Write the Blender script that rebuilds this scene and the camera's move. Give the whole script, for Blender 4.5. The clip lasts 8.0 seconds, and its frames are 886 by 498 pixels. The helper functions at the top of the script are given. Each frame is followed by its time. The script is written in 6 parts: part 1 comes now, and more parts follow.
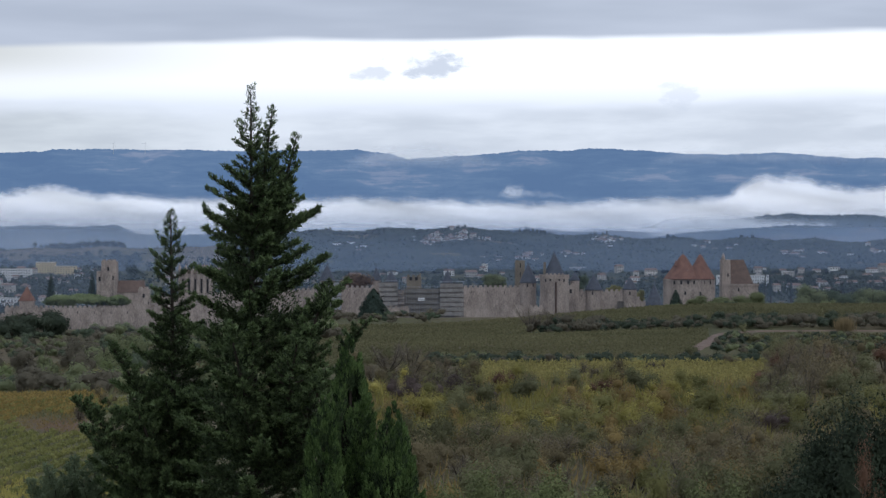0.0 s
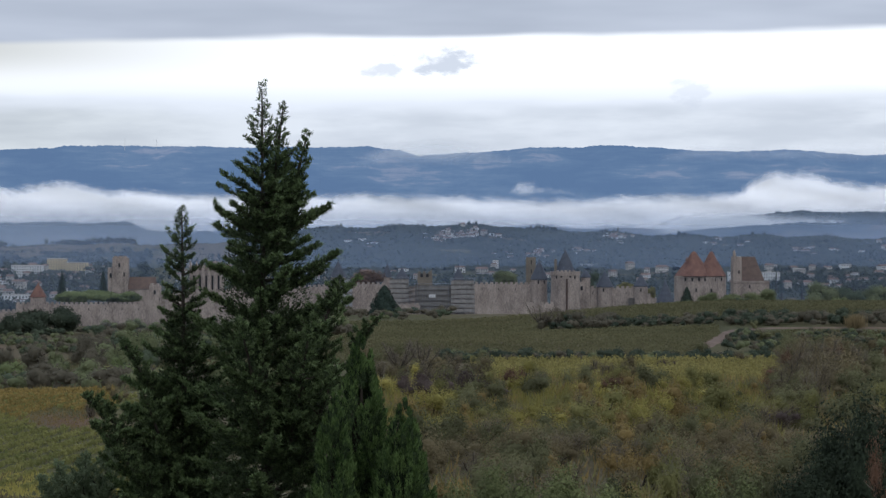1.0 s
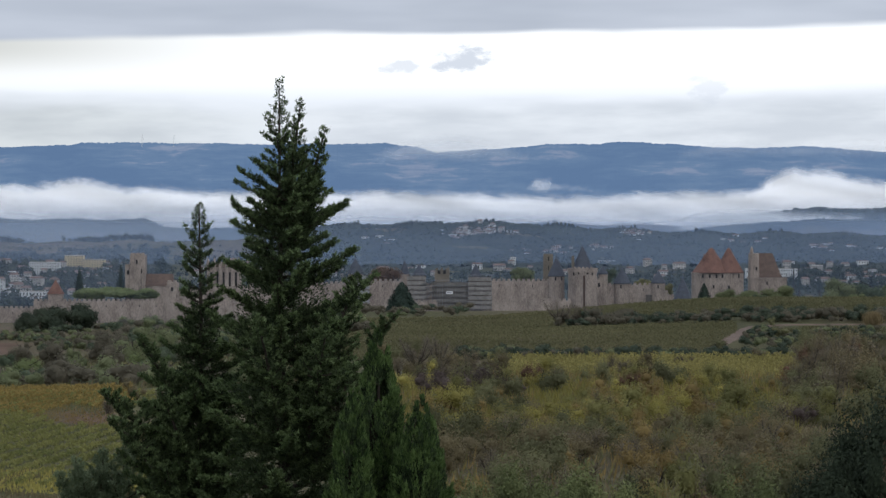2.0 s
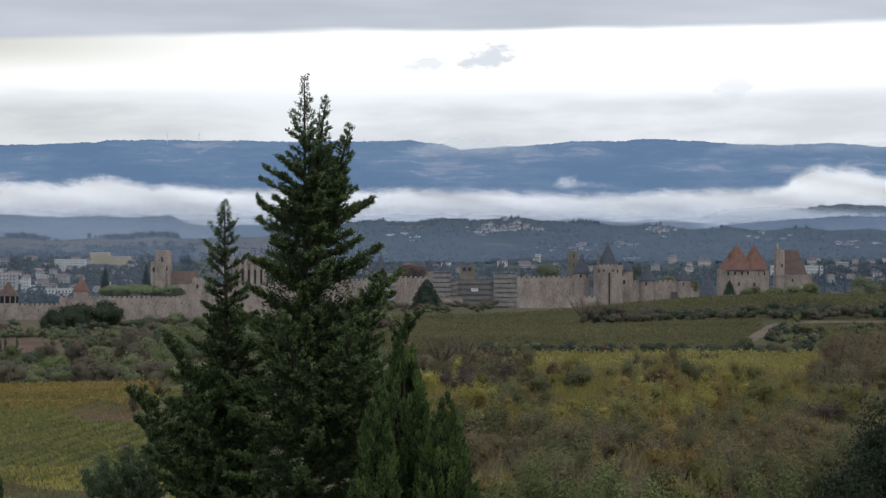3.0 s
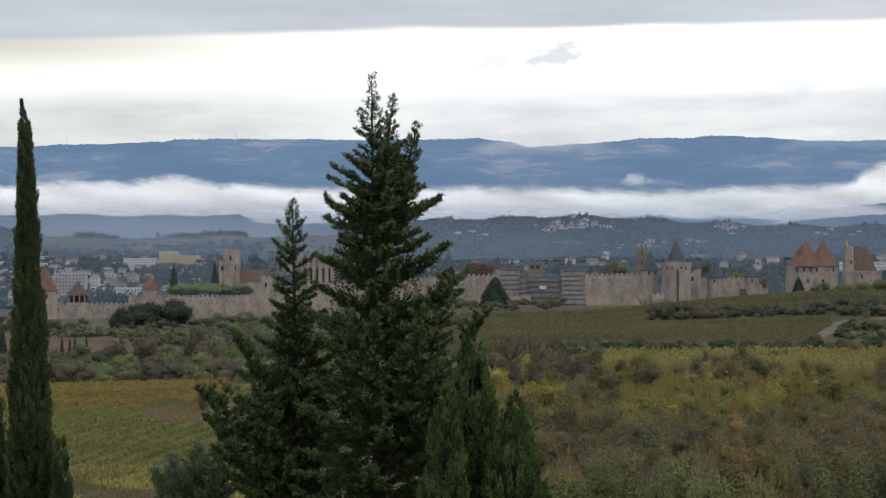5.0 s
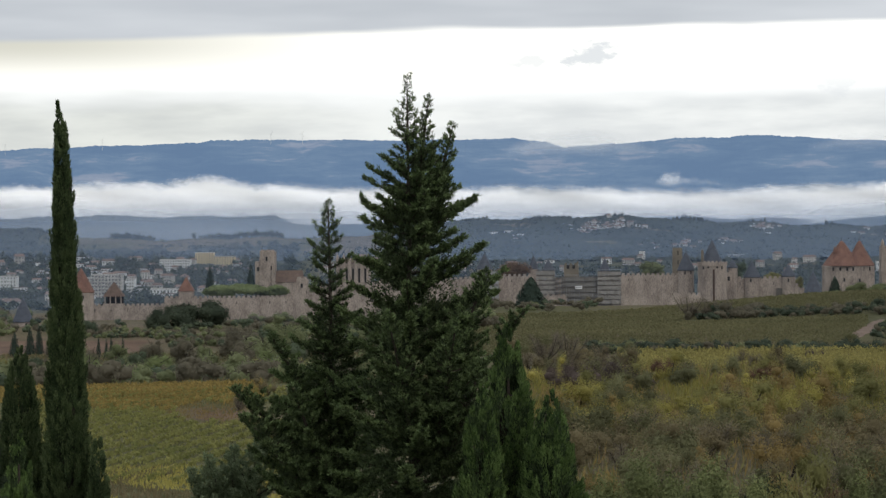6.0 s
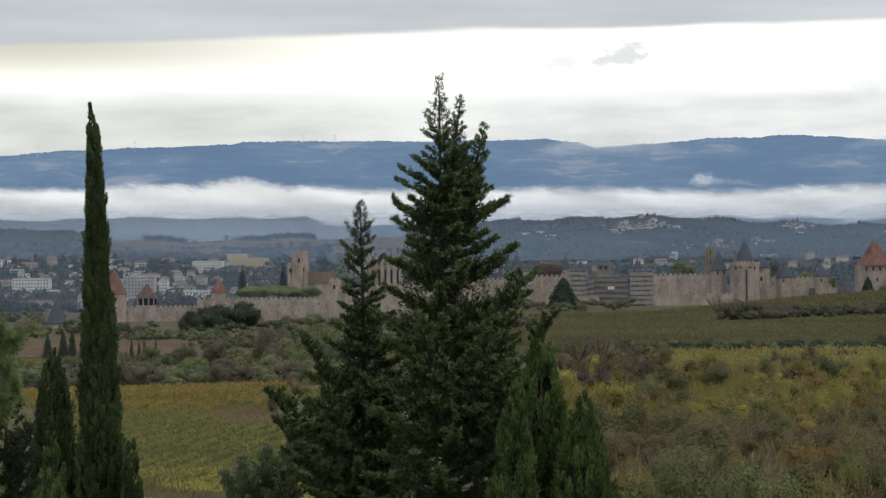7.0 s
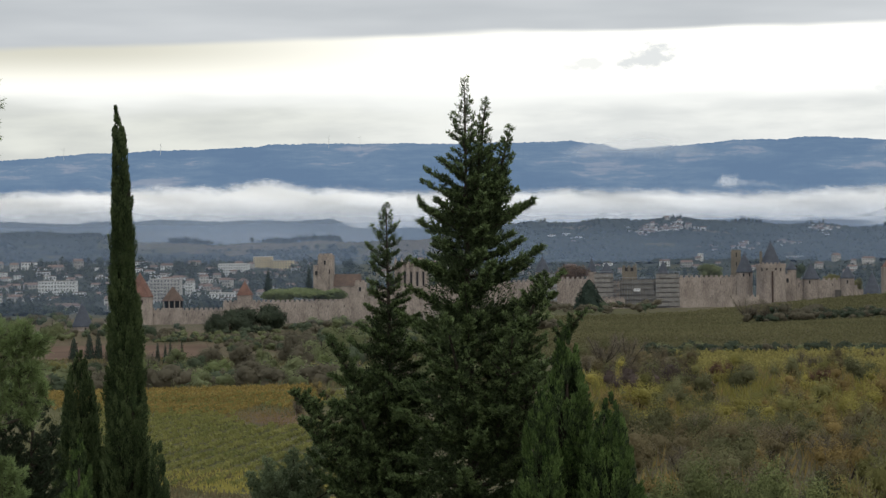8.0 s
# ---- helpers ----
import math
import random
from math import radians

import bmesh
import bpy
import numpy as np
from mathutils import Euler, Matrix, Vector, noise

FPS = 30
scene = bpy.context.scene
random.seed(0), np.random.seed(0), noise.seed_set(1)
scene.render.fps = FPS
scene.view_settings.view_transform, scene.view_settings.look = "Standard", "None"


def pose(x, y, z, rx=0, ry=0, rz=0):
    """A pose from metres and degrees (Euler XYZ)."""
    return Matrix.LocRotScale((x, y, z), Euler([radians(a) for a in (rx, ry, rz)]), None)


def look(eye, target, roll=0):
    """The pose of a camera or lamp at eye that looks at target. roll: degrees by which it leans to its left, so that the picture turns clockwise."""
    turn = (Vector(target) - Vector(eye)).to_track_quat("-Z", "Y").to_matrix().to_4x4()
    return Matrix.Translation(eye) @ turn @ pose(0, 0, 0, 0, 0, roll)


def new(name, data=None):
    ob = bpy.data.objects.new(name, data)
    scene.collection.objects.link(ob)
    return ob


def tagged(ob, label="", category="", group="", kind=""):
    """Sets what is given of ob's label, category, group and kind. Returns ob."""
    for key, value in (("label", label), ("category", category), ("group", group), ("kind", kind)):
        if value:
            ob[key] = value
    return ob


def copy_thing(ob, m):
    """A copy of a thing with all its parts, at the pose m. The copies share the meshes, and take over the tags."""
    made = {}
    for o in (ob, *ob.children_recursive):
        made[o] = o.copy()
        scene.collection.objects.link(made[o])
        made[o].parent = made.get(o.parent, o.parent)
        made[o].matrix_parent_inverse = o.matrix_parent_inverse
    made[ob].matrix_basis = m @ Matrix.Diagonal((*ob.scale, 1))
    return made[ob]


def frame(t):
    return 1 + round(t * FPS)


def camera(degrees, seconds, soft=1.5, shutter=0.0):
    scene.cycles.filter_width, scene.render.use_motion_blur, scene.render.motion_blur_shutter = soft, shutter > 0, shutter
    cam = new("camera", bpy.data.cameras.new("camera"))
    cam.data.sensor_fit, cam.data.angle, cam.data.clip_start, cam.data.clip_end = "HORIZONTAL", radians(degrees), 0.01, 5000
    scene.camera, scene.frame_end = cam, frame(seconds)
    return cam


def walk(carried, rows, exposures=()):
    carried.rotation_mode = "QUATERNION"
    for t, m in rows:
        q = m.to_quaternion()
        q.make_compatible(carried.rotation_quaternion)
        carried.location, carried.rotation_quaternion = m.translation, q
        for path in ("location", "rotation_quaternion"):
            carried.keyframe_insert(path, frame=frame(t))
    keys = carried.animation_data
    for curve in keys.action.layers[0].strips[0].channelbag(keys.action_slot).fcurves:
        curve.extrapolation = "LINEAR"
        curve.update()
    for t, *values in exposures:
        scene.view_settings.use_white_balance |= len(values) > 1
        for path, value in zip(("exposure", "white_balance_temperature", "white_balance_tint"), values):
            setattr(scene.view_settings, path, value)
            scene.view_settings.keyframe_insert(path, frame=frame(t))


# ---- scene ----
import itertools

# The camera stands on a hillside and pans slowly to its left over a valley with a walled town.
EYE = 50.0
cam = camera(17.0, 8.0, soft=1.4)
PITCH, LEAN = -0.448, 0.0
ROWS = [  # seconds, yaw, pitch, lean
    (0.0, 0.0, 0.0, 0.0), (0.5, 0.089, -0.031, 0.020), (1.0, 0.212, -0.063, 0.042), (1.5, 0.358, -0.095, 0.030),
    (3.0, 1.032, -0.181, -0.008), (3.5, 1.324, -0.200, -0.042), (4.0, 1.665, -0.213, -0.105), (4.5, 1.998, -0.219, -0.176),
    (6.0, 3.036, -0.211, -0.400), (6.5, 3.347, -0.202, -0.500), (7.0, 3.660, -0.188, -0.570), (7.5, 3.920, -0.169, -0.615),
    (8.0, 4.156, -0.140, -0.668),
]
walk(cam, [(t, pose(0, 0, EYE, 0, 0, yaw) @ pose(0, 0, 0, 90 + PITCH + pitch) @ pose(0, 0, 0, 0, 0, LEAN + lean)) for t, yaw, pitch, lean in ROWS],
     exposures=[(0.0, 0.03, 5990, 10), (3.5, 0.17, 6580, 8), (5.0, 0.23, 6730, 7.5), (8.0, 0.2, 7000, 6)])

F = 5246.0  # sight-line unit: one part in 5246 of the distance


def spot(side, drop, d):
    """The place at distance d, side units to the right of the first view's axis and drop units below eye level."""
    return Vector((side * d / F, d, EYE - drop * d / F))


# ---- world and sun ----
def build_world():
    world = bpy.data.worlds.new("overcast_sky")
    scene.world = world
    world.use_nodes = True
    nt = world.node_tree
    nt.nodes.clear()
    N, L = nt.nodes.new, nt.links.new

    def math_(op, a, b=None, c=None, clamp=False):
        n = N("ShaderNodeMath")
        n.operation, n.use_clamp = op, clamp
        for i, v in enumerate((a, b, c)):
            if v is None:
                continue
            if isinstance(v, (int, float)):
                n.inputs[i].default_value = v
            else:
                L(v, n.inputs[i])
        return n.outputs[0]

    def smooth(v, lo, hi):
        n = N("ShaderNodeMapRange")
        n.interpolation_type = "SMOOTHSTEP"
        L(v, n.inputs["Value"])
        for key, val in (("From Min", lo), ("From Max", hi)):
            if isinstance(val, (int, float)):
                n.inputs[key].default_value = val
            else:
                L(val, n.inputs[key])
        return n.outputs["Result"]

    def mix(fac, a, b):
        n = N("ShaderNodeMix")
        n.data_type = "RGBA"
        if isinstance(fac, (int, float)):
            n.inputs["Factor"].default_value = fac
        else:
            L(fac, n.inputs["Factor"])
        for key, v in (("A", a), ("B", b)):
            sock = [s for s in n.inputs if s.name == key and s.type == "RGBA"][0]
            if isinstance(v, tuple):
                sock.default_value = (*v, 1)
            else:
                L(v, sock)
        return [s for s in n.outputs if s.type == "RGBA"][0]

    tc = N("ShaderNodeTexCoord").outputs["Generated"]
    sep = N("ShaderNodeSeparateXYZ")
    L(tc, sep.inputs[0])
    x, z = sep.outputs["X"], sep.outputs["Z"]

    def cloud_noise(sx, sz, scale, detail=5.0, rough=0.55, shift=0.0):
        m = N("ShaderNodeMapping")
        L(tc, m.inputs["Vector"])
        m.inputs["Scale"].default_value = (sx, sx, sz)
        m.inputs["Location"].default_value = (shift, shift * 0.7, 0)
        n = N("ShaderNodeTexNoise")
        L(m.outputs[0], n.inputs["Vector"])
        n.inputs["Scale"].default_value = scale
        n.inputs["Detail"].default_value = detail
        n.inputs["Roughness"].default_value = rough
        return n.outputs["Fac"]

    wide = cloud_noise(1, 7, 5.0, 4)
    fine = cloud_noise(1, 5, 22.0, 5, 0.5, 3.0)
    soft = cloud_noise(1, 6, 14.0, 3, 0.45, 7.0)
    # cloud ceiling, whose lower edge lies low over the far hills
    edge = math_("ADD", math_("MULTIPLY_ADD", x, math_("MULTIPLY_ADD", x, -0.03, 0.018), 0.0630), math_("MULTIPLY", math_("SUBTRACT", soft, 0.5), 0.006))
    ceiling = smooth(z, math_("SUBTRACT", edge, 0.0012), math_("ADD", edge, 0.0018))
    ceil_col = mix(smooth(wide, 0.3, 0.7), (0.43, 0.465, 0.54), (0.585, 0.62, 0.70))
    bright = mix(smooth(z, 0.040, 0.050), (0.88, 0.91, 0.97), (1.12, 1.12, 1.13))
    # the bright gap dims towards the ceiling in the west
    west = math_("MULTIPLY", smooth(math_("MULTIPLY", x, -1.0), 0.03, 0.20), smooth(z, 0.041, 0.058))
    bright = mix(west, bright, (0.60, 0.60, 0.565))
    # soft bank over the hills
    bank_top = math_("ADD", math_("MULTIPLY", math_("SUBTRACT", soft, 0.5), 0.014), math_("MULTIPLY_ADD", math_("MAXIMUM", math_("MULTIPLY", x, -1.0), 0.0), 0.004, 0.0405))
    bank = math_("SUBTRACT", 1.0, smooth(z, math_("SUBTRACT", bank_top, 0.006), math_("ADD", bank_top, 0.004)))
    bank_col = mix(smooth(fine, 0.35, 0.68), (0.60, 0.635, 0.69), (0.78, 0.81, 0.855))
    bank_col = mix(smooth(math_("MULTIPLY", x, -1.0), 0.03, 0.17), bank_col, mix(smooth(fine, 0.35, 0.68), (0.52, 0.55, 0.575), (0.66, 0.69, 0.70)))
    col = mix(math_("MULTIPLY", bank, 0.92), bright, bank_col)
    # loose scraps of cloud
    for cx, cz, rx, rz, amount in ((-0.0036, 0.0545, 0.0125, 0.0052, 0.85), (-0.0245, 0.0508, 0.0065, 0.0030, 0.6), (0.079, 0.0435, 0.007, 0.005, 0.35)):
        dx = math_("DIVIDE", math_("SUBTRACT", x, cx), rx)
        dz = math_("DIVIDE", math_("SUBTRACT", z, cz), rz)
        r = math_("ADD", math_("MULTIPLY", dx, dx), math_("MULTIPLY", dz, dz))
        r = math_("ADD", r, math_("MULTIPLY", math_("SUBTRACT", cloud_noise(1, 2, 110.0, 6, 0.62, cx * 100), 0.5), 5.0))
        col = mix(math_("MULTIPLY", math_("SUBTRACT", 1.0, smooth(r, 0.0, 1.1)), amount), col, (0.60, 0.64, 0.72))
    col = mix(ceiling, col, ceil_col)
    col = mix(smooth(z, 0.14, 0.85), col, (0.71, 0.745, 0.80))
    sky = N("ShaderNodeTexSky")
    sky.sky_type, sky.sun_disc = "NISHITA", False
    sky.sun_elevation, sky.sun_rotation = radians(32), radians(165)
    bg_sky, bg_cloud, blend, out = N("ShaderNodeBackground"), N("ShaderNodeBackground"), N("ShaderNodeMixShader"), N("ShaderNodeOutputWorld")
    L(sky.outputs[0], bg_sky.inputs["Color"])
    bg_sky.inputs["Strength"].default_value = 0.08
    L(col, bg_cloud.inputs["Color"])
    bg_cloud.inputs["Strength"].default_value = 1.0
    blend.inputs["Fac"].default_value = 0.97
    L(bg_sky.outputs[0], blend.inputs[1])
    L(bg_cloud.outputs[0], blend.inputs[2])
    L(blend.outputs[0], out.inputs["Surface"])


build_world()
sun = new("sun", bpy.data.lights.new("sun", "SUN"))
sun.data.energy, sun.data.angle, sun.data.color = 0.5, radians(40), (1.0, 0.96, 0.9)
sun.matrix_world = look((60, -120, 130), (0, 0, 40))


# ---- materials ----
def material(name, low, high, scale=1.0, rough=0.9, bump=0.0, island=0.0, per_object=0.0, translucent=0.0, fine=0.0, metal=0.0, stretch=(1, 1, 1), mid=None, contrast=1.0):
    """Two colours mixed by noise at two scales; island and per_object vary the value leaf by leaf and object by object."""
    mat = bpy.data.materials.new(name)
    mat.use_nodes = True
    nt = mat.node_tree
    N, L = nt.nodes.new, nt.links.new
    bsdf = nt.nodes["Principled BSDF"]
    out = nt.nodes["Material Output"]
    bsdf.inputs["Roughness"].default_value = rough
    bsdf.inputs["Metallic"].default_value = metal
    bsdf.inputs["Specular IOR Level"].default_value = 0.25
    pos = N("ShaderNodeNewGeometry")
    mp = N("ShaderNodeMapping")
    mp.inputs["Scale"].default_value = stretch
    L(pos.outputs["Position"], mp.inputs["Vector"])
    n1, n2 = N("ShaderNodeTexNoise"), N("ShaderNodeTexNoise")
    for n, s in ((n1, scale), (n2, scale * 9)):
        L(mp.outputs[0], n.inputs["Vector"])
        n.inputs["Scale"].default_value = s
        n.inputs["Detail"].default_value = 5
    add = N("ShaderNodeMath")
    add.operation = "MULTIPLY_ADD"
    L(n2.outputs["Fac"], add.inputs[0])
    add.inputs[1].default_value = 0.5 + fine
    L(n1.outputs["Fac"], add.inputs[2])
    value = add.outputs[0]
    spread = 0.5 + fine
    for amount, socket in ((island, pos.outputs["Random Per Island"]),):
        if amount:
            a = N("ShaderNodeMath")
            a.operation = "MULTIPLY_ADD"
            L(socket, a.inputs[0])
            a.inputs[1].default_value = amount
            L(value, a.inputs[2])
            value = a.outputs[0]
    if per_object:
        info = N("ShaderNodeObjectInfo")
        a = N("ShaderNodeMath")
        a.operation = "MULTIPLY_ADD"
        L(info.outputs["Random"], a.inputs[0])
        a.inputs[1].default_value = per_object
        L(value, a.inputs[2])
        value = a.outputs[0]
    mean = 0.5 + spread * 0.5 + island * 0.5 + per_object * 0.5
    half = (0.2 + 0.12 * spread + island * 0.4 + per_object * 0.4) / contrast
    ramp = N("ShaderNodeMapRange")
    L(value, ramp.inputs["Value"])
    ramp.inputs["From Min"].default_value, ramp.inputs["From Max"].default_value = mean - half, mean + half
    cr = N("ShaderNodeValToRGB")
    cr.color_ramp.elements[0].color, cr.color_ramp.elements[1].color = (*low, 1), (*high, 1)
    if mid:
        e = cr.color_ramp.elements.new(0.5)
        e.color = (*mid, 1)
    L(ramp.outputs[0], cr.inputs["Fac"])
    L(cr.outputs["Color"], bsdf.inputs["Base Color"])
    if bump:
        b = N("ShaderNodeBump")
        b.inputs["Strength"].default_value = bump
        b.inputs["Distance"].default_value = 0.3 / scale
        L(value, b.inputs["Height"])
        L(b.outputs[0], bsdf.inputs["Normal"])
    if translucent:
        tr, mx = N("ShaderNodeBsdfTranslucent"), N("ShaderNodeMixShader")
        L(cr.outputs["Color"], tr.inputs["Color"])
        mx.inputs[0].default_value = translucent
        L(bsdf.outputs[0], mx.inputs[1])
        L(tr.outputs[0], mx.inputs[2])
        L(mx.outputs[0], out.inputs["Surface"])
    return mat


STONE = material("weathered_stone", (0.180, 0.146, 0.126), (0.454, 0.382, 0.326), 0.22, 0.95, 0.4, fine=0.45, stretch=(1, 1, 0.45))
OCHRE_STONE = material("ochre_stone", (0.125, 0.106, 0.082), (0.225, 0.194, 0.150), 0.15, 0.95, 0.3, fine=0.2)
SLATE = material("blue_grey_slate", (0.047, 0.053, 0.068), (0.085, 0.093, 0.115), 0.5, 0.7, 0.2)
RED_TILE = material("orange_roof_tile", (0.120, 0.063, 0.048), (0.245, 0.128, 0.092), 0.4, 0.9, 0.4, fine=0.5, stretch=(1, 1, 0.5))
BROWN_TILE = material("brown_roof_tile", (0.095, 0.066, 0.052), (0.165, 0.112, 0.086), 0.4, 0.9, 0.3)
HOUSE_TILE = material("terracotta_roof", (0.125, 0.088, 0.074), (0.23, 0.155, 0.125), 0.3, 0.9, 0.2, per_object=0.6)
DARK = material("dark_opening", (0.015, 0.014, 0.013), (0.03, 0.028, 0.026), 1.0, 0.8)
PLASTER = material("pale_render", (0.30, 0.28, 0.25), (0.60, 0.57, 0.52), 0.1, 0.9, per_object=0.7)
WHITE = material("white_render", (0.56, 0.56, 0.54), (0.72, 0.72, 0.70), 0.1, 0.9)
CREAM = material("yellow_ochre_render", (0.56, 0.46, 0.27), (0.68, 0.57, 0.36), 0.1, 0.9)
GLASS = material("dark_window_glass", (0.09, 0.095, 0.10), (0.18, 0.185, 0.19), 1.0, 0.25)
STEEL = material("galvanised_steel", (0.22, 0.22, 0.23), (0.34, 0.34, 0.35), 2.0, 0.55, metal=0.4)
NET = material("grey_scaffold_net", (0.235, 0.218, 0.198), (0.372, 0.345, 0.314), 0.3, 0.95, 0.2)
SHEET = material("pale_grey_sheeting", (0.288, 0.288, 0.295), (0.374, 0.374, 0.382), 0.3, 0.9, 0.1)
PLANK = material("scaffold_plank", (0.07, 0.062, 0.055), (0.12, 0.105, 0.09), 1.0, 0.9)
SIGN = material("white_banner", (0.74, 0.75, 0.76), (0.82, 0.82, 0.82), 1.0, 0.6)
SIGN_BAR = material("grey_print", (0.2, 0.2, 0.22), (0.26, 0.26, 0.28), 1.0, 0.6)
BARK = material("grey_brown_bark", (0.030, 0.025, 0.020), (0.075, 0.062, 0.05), 3.0, 0.95, 0.4)
TWIG = material("grey_brown_twigs", (0.118, 0.101, 0.078), (0.236, 0.204, 0.158), 0.8, 0.95, island=0.8, per_object=0.5)
CONIFER = material("dark_green_conifer_spray", (0.011, 0.020, 0.008), (0.100, 0.138, 0.062), 4.0, 0.7, island=0.30, fine=0.2, translucent=0.08, contrast=1.8)
# Lighter copy for the tips: young growth and the light they catch.
CONIFER_TIP = material("lit_young_conifer_shoots", (0.052, 0.086, 0.032), (0.198, 0.264, 0.112), 3.0, 0.7, island=0.45, translucent=0.12, contrast=1.3)
# Near-black brown: the shade inside the crowns is put into this colour.
SHADED_TWIG = material("shaded_inner_twigs", (0.008, 0.008, 0.006), (0.030, 0.026, 0.018), 6.0, 0.95, 0.5)
CYPRESS = material("deep_green_cypress_spray", (0.008, 0.016, 0.007), (0.080, 0.122, 0.050), 4.0, 0.7, island=0.35, fine=0.1, translucent=0.12, stretch=(1, 1, 0.3), contrast=1.7)
# Lighter cypress tips likewise hold caught light besides young growth.
CYPRESS_TIP = material("lit_young_cypress_shoots", (0.028, 0.046, 0.019), (0.140, 0.186, 0.082), 3.0, 0.7, island=0.4, translucent=0.15, stretch=(1, 1, 0.4), contrast=1.4)
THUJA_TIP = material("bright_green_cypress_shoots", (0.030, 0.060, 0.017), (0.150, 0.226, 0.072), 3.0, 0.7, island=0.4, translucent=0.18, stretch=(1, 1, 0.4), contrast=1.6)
OLIVE_DARK = material("grey_green_juniper", (0.060, 0.090, 0.048), (0.275, 0.335, 0.200), 2.5, 0.8, island=0.5, translucent=0.12)
PINE = material("fresh_green_pine_needles", (0.095, 0.135, 0.057), (0.323, 0.420, 0.180), 1.6, 0.7, island=0.8, translucent=0.30)
OLIVE = material("olive_green_leaves", (0.085, 0.086, 0.043), (0.224, 0.224, 0.115), 0.5, 0.85, island=0.12, per_object=0.8, translucent=0.3)
YELLOW = material("yellow_autumn_leaves", (0.175, 0.162, 0.046), (0.480, 0.420, 0.125), 0.5, 0.85, island=0.12, per_object=0.8, translucent=0.3)
RUST = material("russet_autumn_leaves", (0.077, 0.047, 0.032), (0.189, 0.108, 0.068), 0.3, 0.85, island=0.8, per_object=0.7, translucent=0.2)
BROWNLEAF = material("dull_brown_leaves", (0.106, 0.090, 0.050), (0.250, 0.208, 0.118), 0.5, 0.9, island=0.12, per_object=0.8, translucent=0.3)
EVERGREEN = material("dark_evergreen_leaves", (0.011, 0.020, 0.011), (0.060, 0.082, 0.045), 0.5, 0.8, island=0.9, per_object=0.6, translucent=0.15)
GREYGREEN = material("silvery_green_leaves", (0.064, 0.080, 0.032), (0.245, 0.272, 0.112), 0.8, 0.9, island=0.6, per_object=0.5, translucent=0.15)
VINE = material("yellowing_vine_leaves", (0.115, 0.140, 0.050), (0.330, 0.310, 0.108), 0.07, 0.85, island=0.25, translucent=0.4)
VINE_YELLOW = material("yellow_vine_leaves", (0.148, 0.140, 0.050), (0.441, 0.384, 0.139), 0.06, 0.85, island=0.4, translucent=0.4)
VINE_RUST = material("turning_vine_leaves", (0.172, 0.138, 0.048), (0.415, 0.295, 0.100), 0.09, 0.85, island=0.5, translucent=0.4)
VINE_DULL = material("dull_green_vine_leaves", (0.103, 0.102, 0.052), (0.205, 0.192, 0.103), 0.02, 0.9, island=0.3, translucent=0.4)
WOODS = material("far_woods", (0.010, 0.017, 0.015), (0.048, 0.058, 0.042), 0.03, 0.95, island=0.2, fine=0.3)
WOODS_CROWN = material("far_tree_crowns", (0.012, 0.021, 0.017), (0.080, 0.094, 0.062), 0.02, 0.95, island=0.5)
FAR_FRESH = material("soft_green_foliage", (0.133, 0.171, 0.075), (0.304, 0.350, 0.164), 0.08, 0.9, island=0.15, translucent=0.45)
FAR_RUST = material("soft_russet_foliage", (0.131, 0.088, 0.062), (0.231, 0.152, 0.106), 0.08, 0.9, island=0.2, translucent=0.4)
FIR = material("blue_green_fir", (0.022, 0.038, 0.032), (0.062, 0.088, 0.068), 0.3, 0.9, island=0.3, translucent=0.2)
NEAR_DARK = material("glossy_dark_green_leaves", (0.013, 0.022, 0.013), (0.050, 0.066, 0.038), 1.2, 0.9, island=0.35, translucent=0.15, contrast=1.3)
FRESH = material("fresh_green_leaves", (0.109, 0.111, 0.041), (0.273, 0.259, 0.099), 0.5, 0.85, island=0.12, per_object=0.8, translucent=0.3)
ORANGE = material("orange_brown_leaves", (0.158, 0.118, 0.050), (0.365, 0.268, 0.105), 0.5, 0.85, island=0.12, per_object=0.8, translucent=0.3)
PLUM = material("plum_brown_twig_leaves", (0.040, 0.031, 0.029), (0.132, 0.100, 0.088), 0.8, 0.9, island=0.4, per_object=0.4, translucent=0.1)
GRASS = material("dry_grass", (0.06, 0.055, 0.028), (0.16, 0.145, 0.07), 0.06, 0.95, 0.3, island=0.5)
FAR_OLIVE = material("soft_olive_foliage", (0.131, 0.156, 0.081), (0.282, 0.306, 0.164), 0.08, 0.9, island=0.15, translucent=0.45)
FAR_BROWN = material("soft_grey_brown_foliage", (0.114, 0.105, 0.077), (0.217, 0.195, 0.143), 0.08, 0.9, island=0.15, translucent=0.45)
FAR_DARK = material("soft_dark_foliage", (0.051, 0.073, 0.048), (0.133, 0.163, 0.102), 0.08, 0.9, island=0.2, translucent=0.3)
HEDGE = material("dark_hedge_foliage", (0.030, 0.045, 0.032), (0.088, 0.108, 0.070), 0.08, 0.9, island=0.2, translucent=0.2)
FAR_YELLOW = material("soft_yellow_foliage", (0.169, 0.161, 0.064), (0.309, 0.281, 0.112), 0.08, 0.9, island=0.15, translucent=0.45)
EARTH = material("bare_earth", (0.115, 0.080, 0.064), (0.20, 0.145, 0.115), 0.05, 0.95, 0.3)
REED = material("straw_reeds", (0.20, 0.155, 0.085), (0.34, 0.27, 0.15), 0.4, 0.9, island=0.6, translucent=0.2)


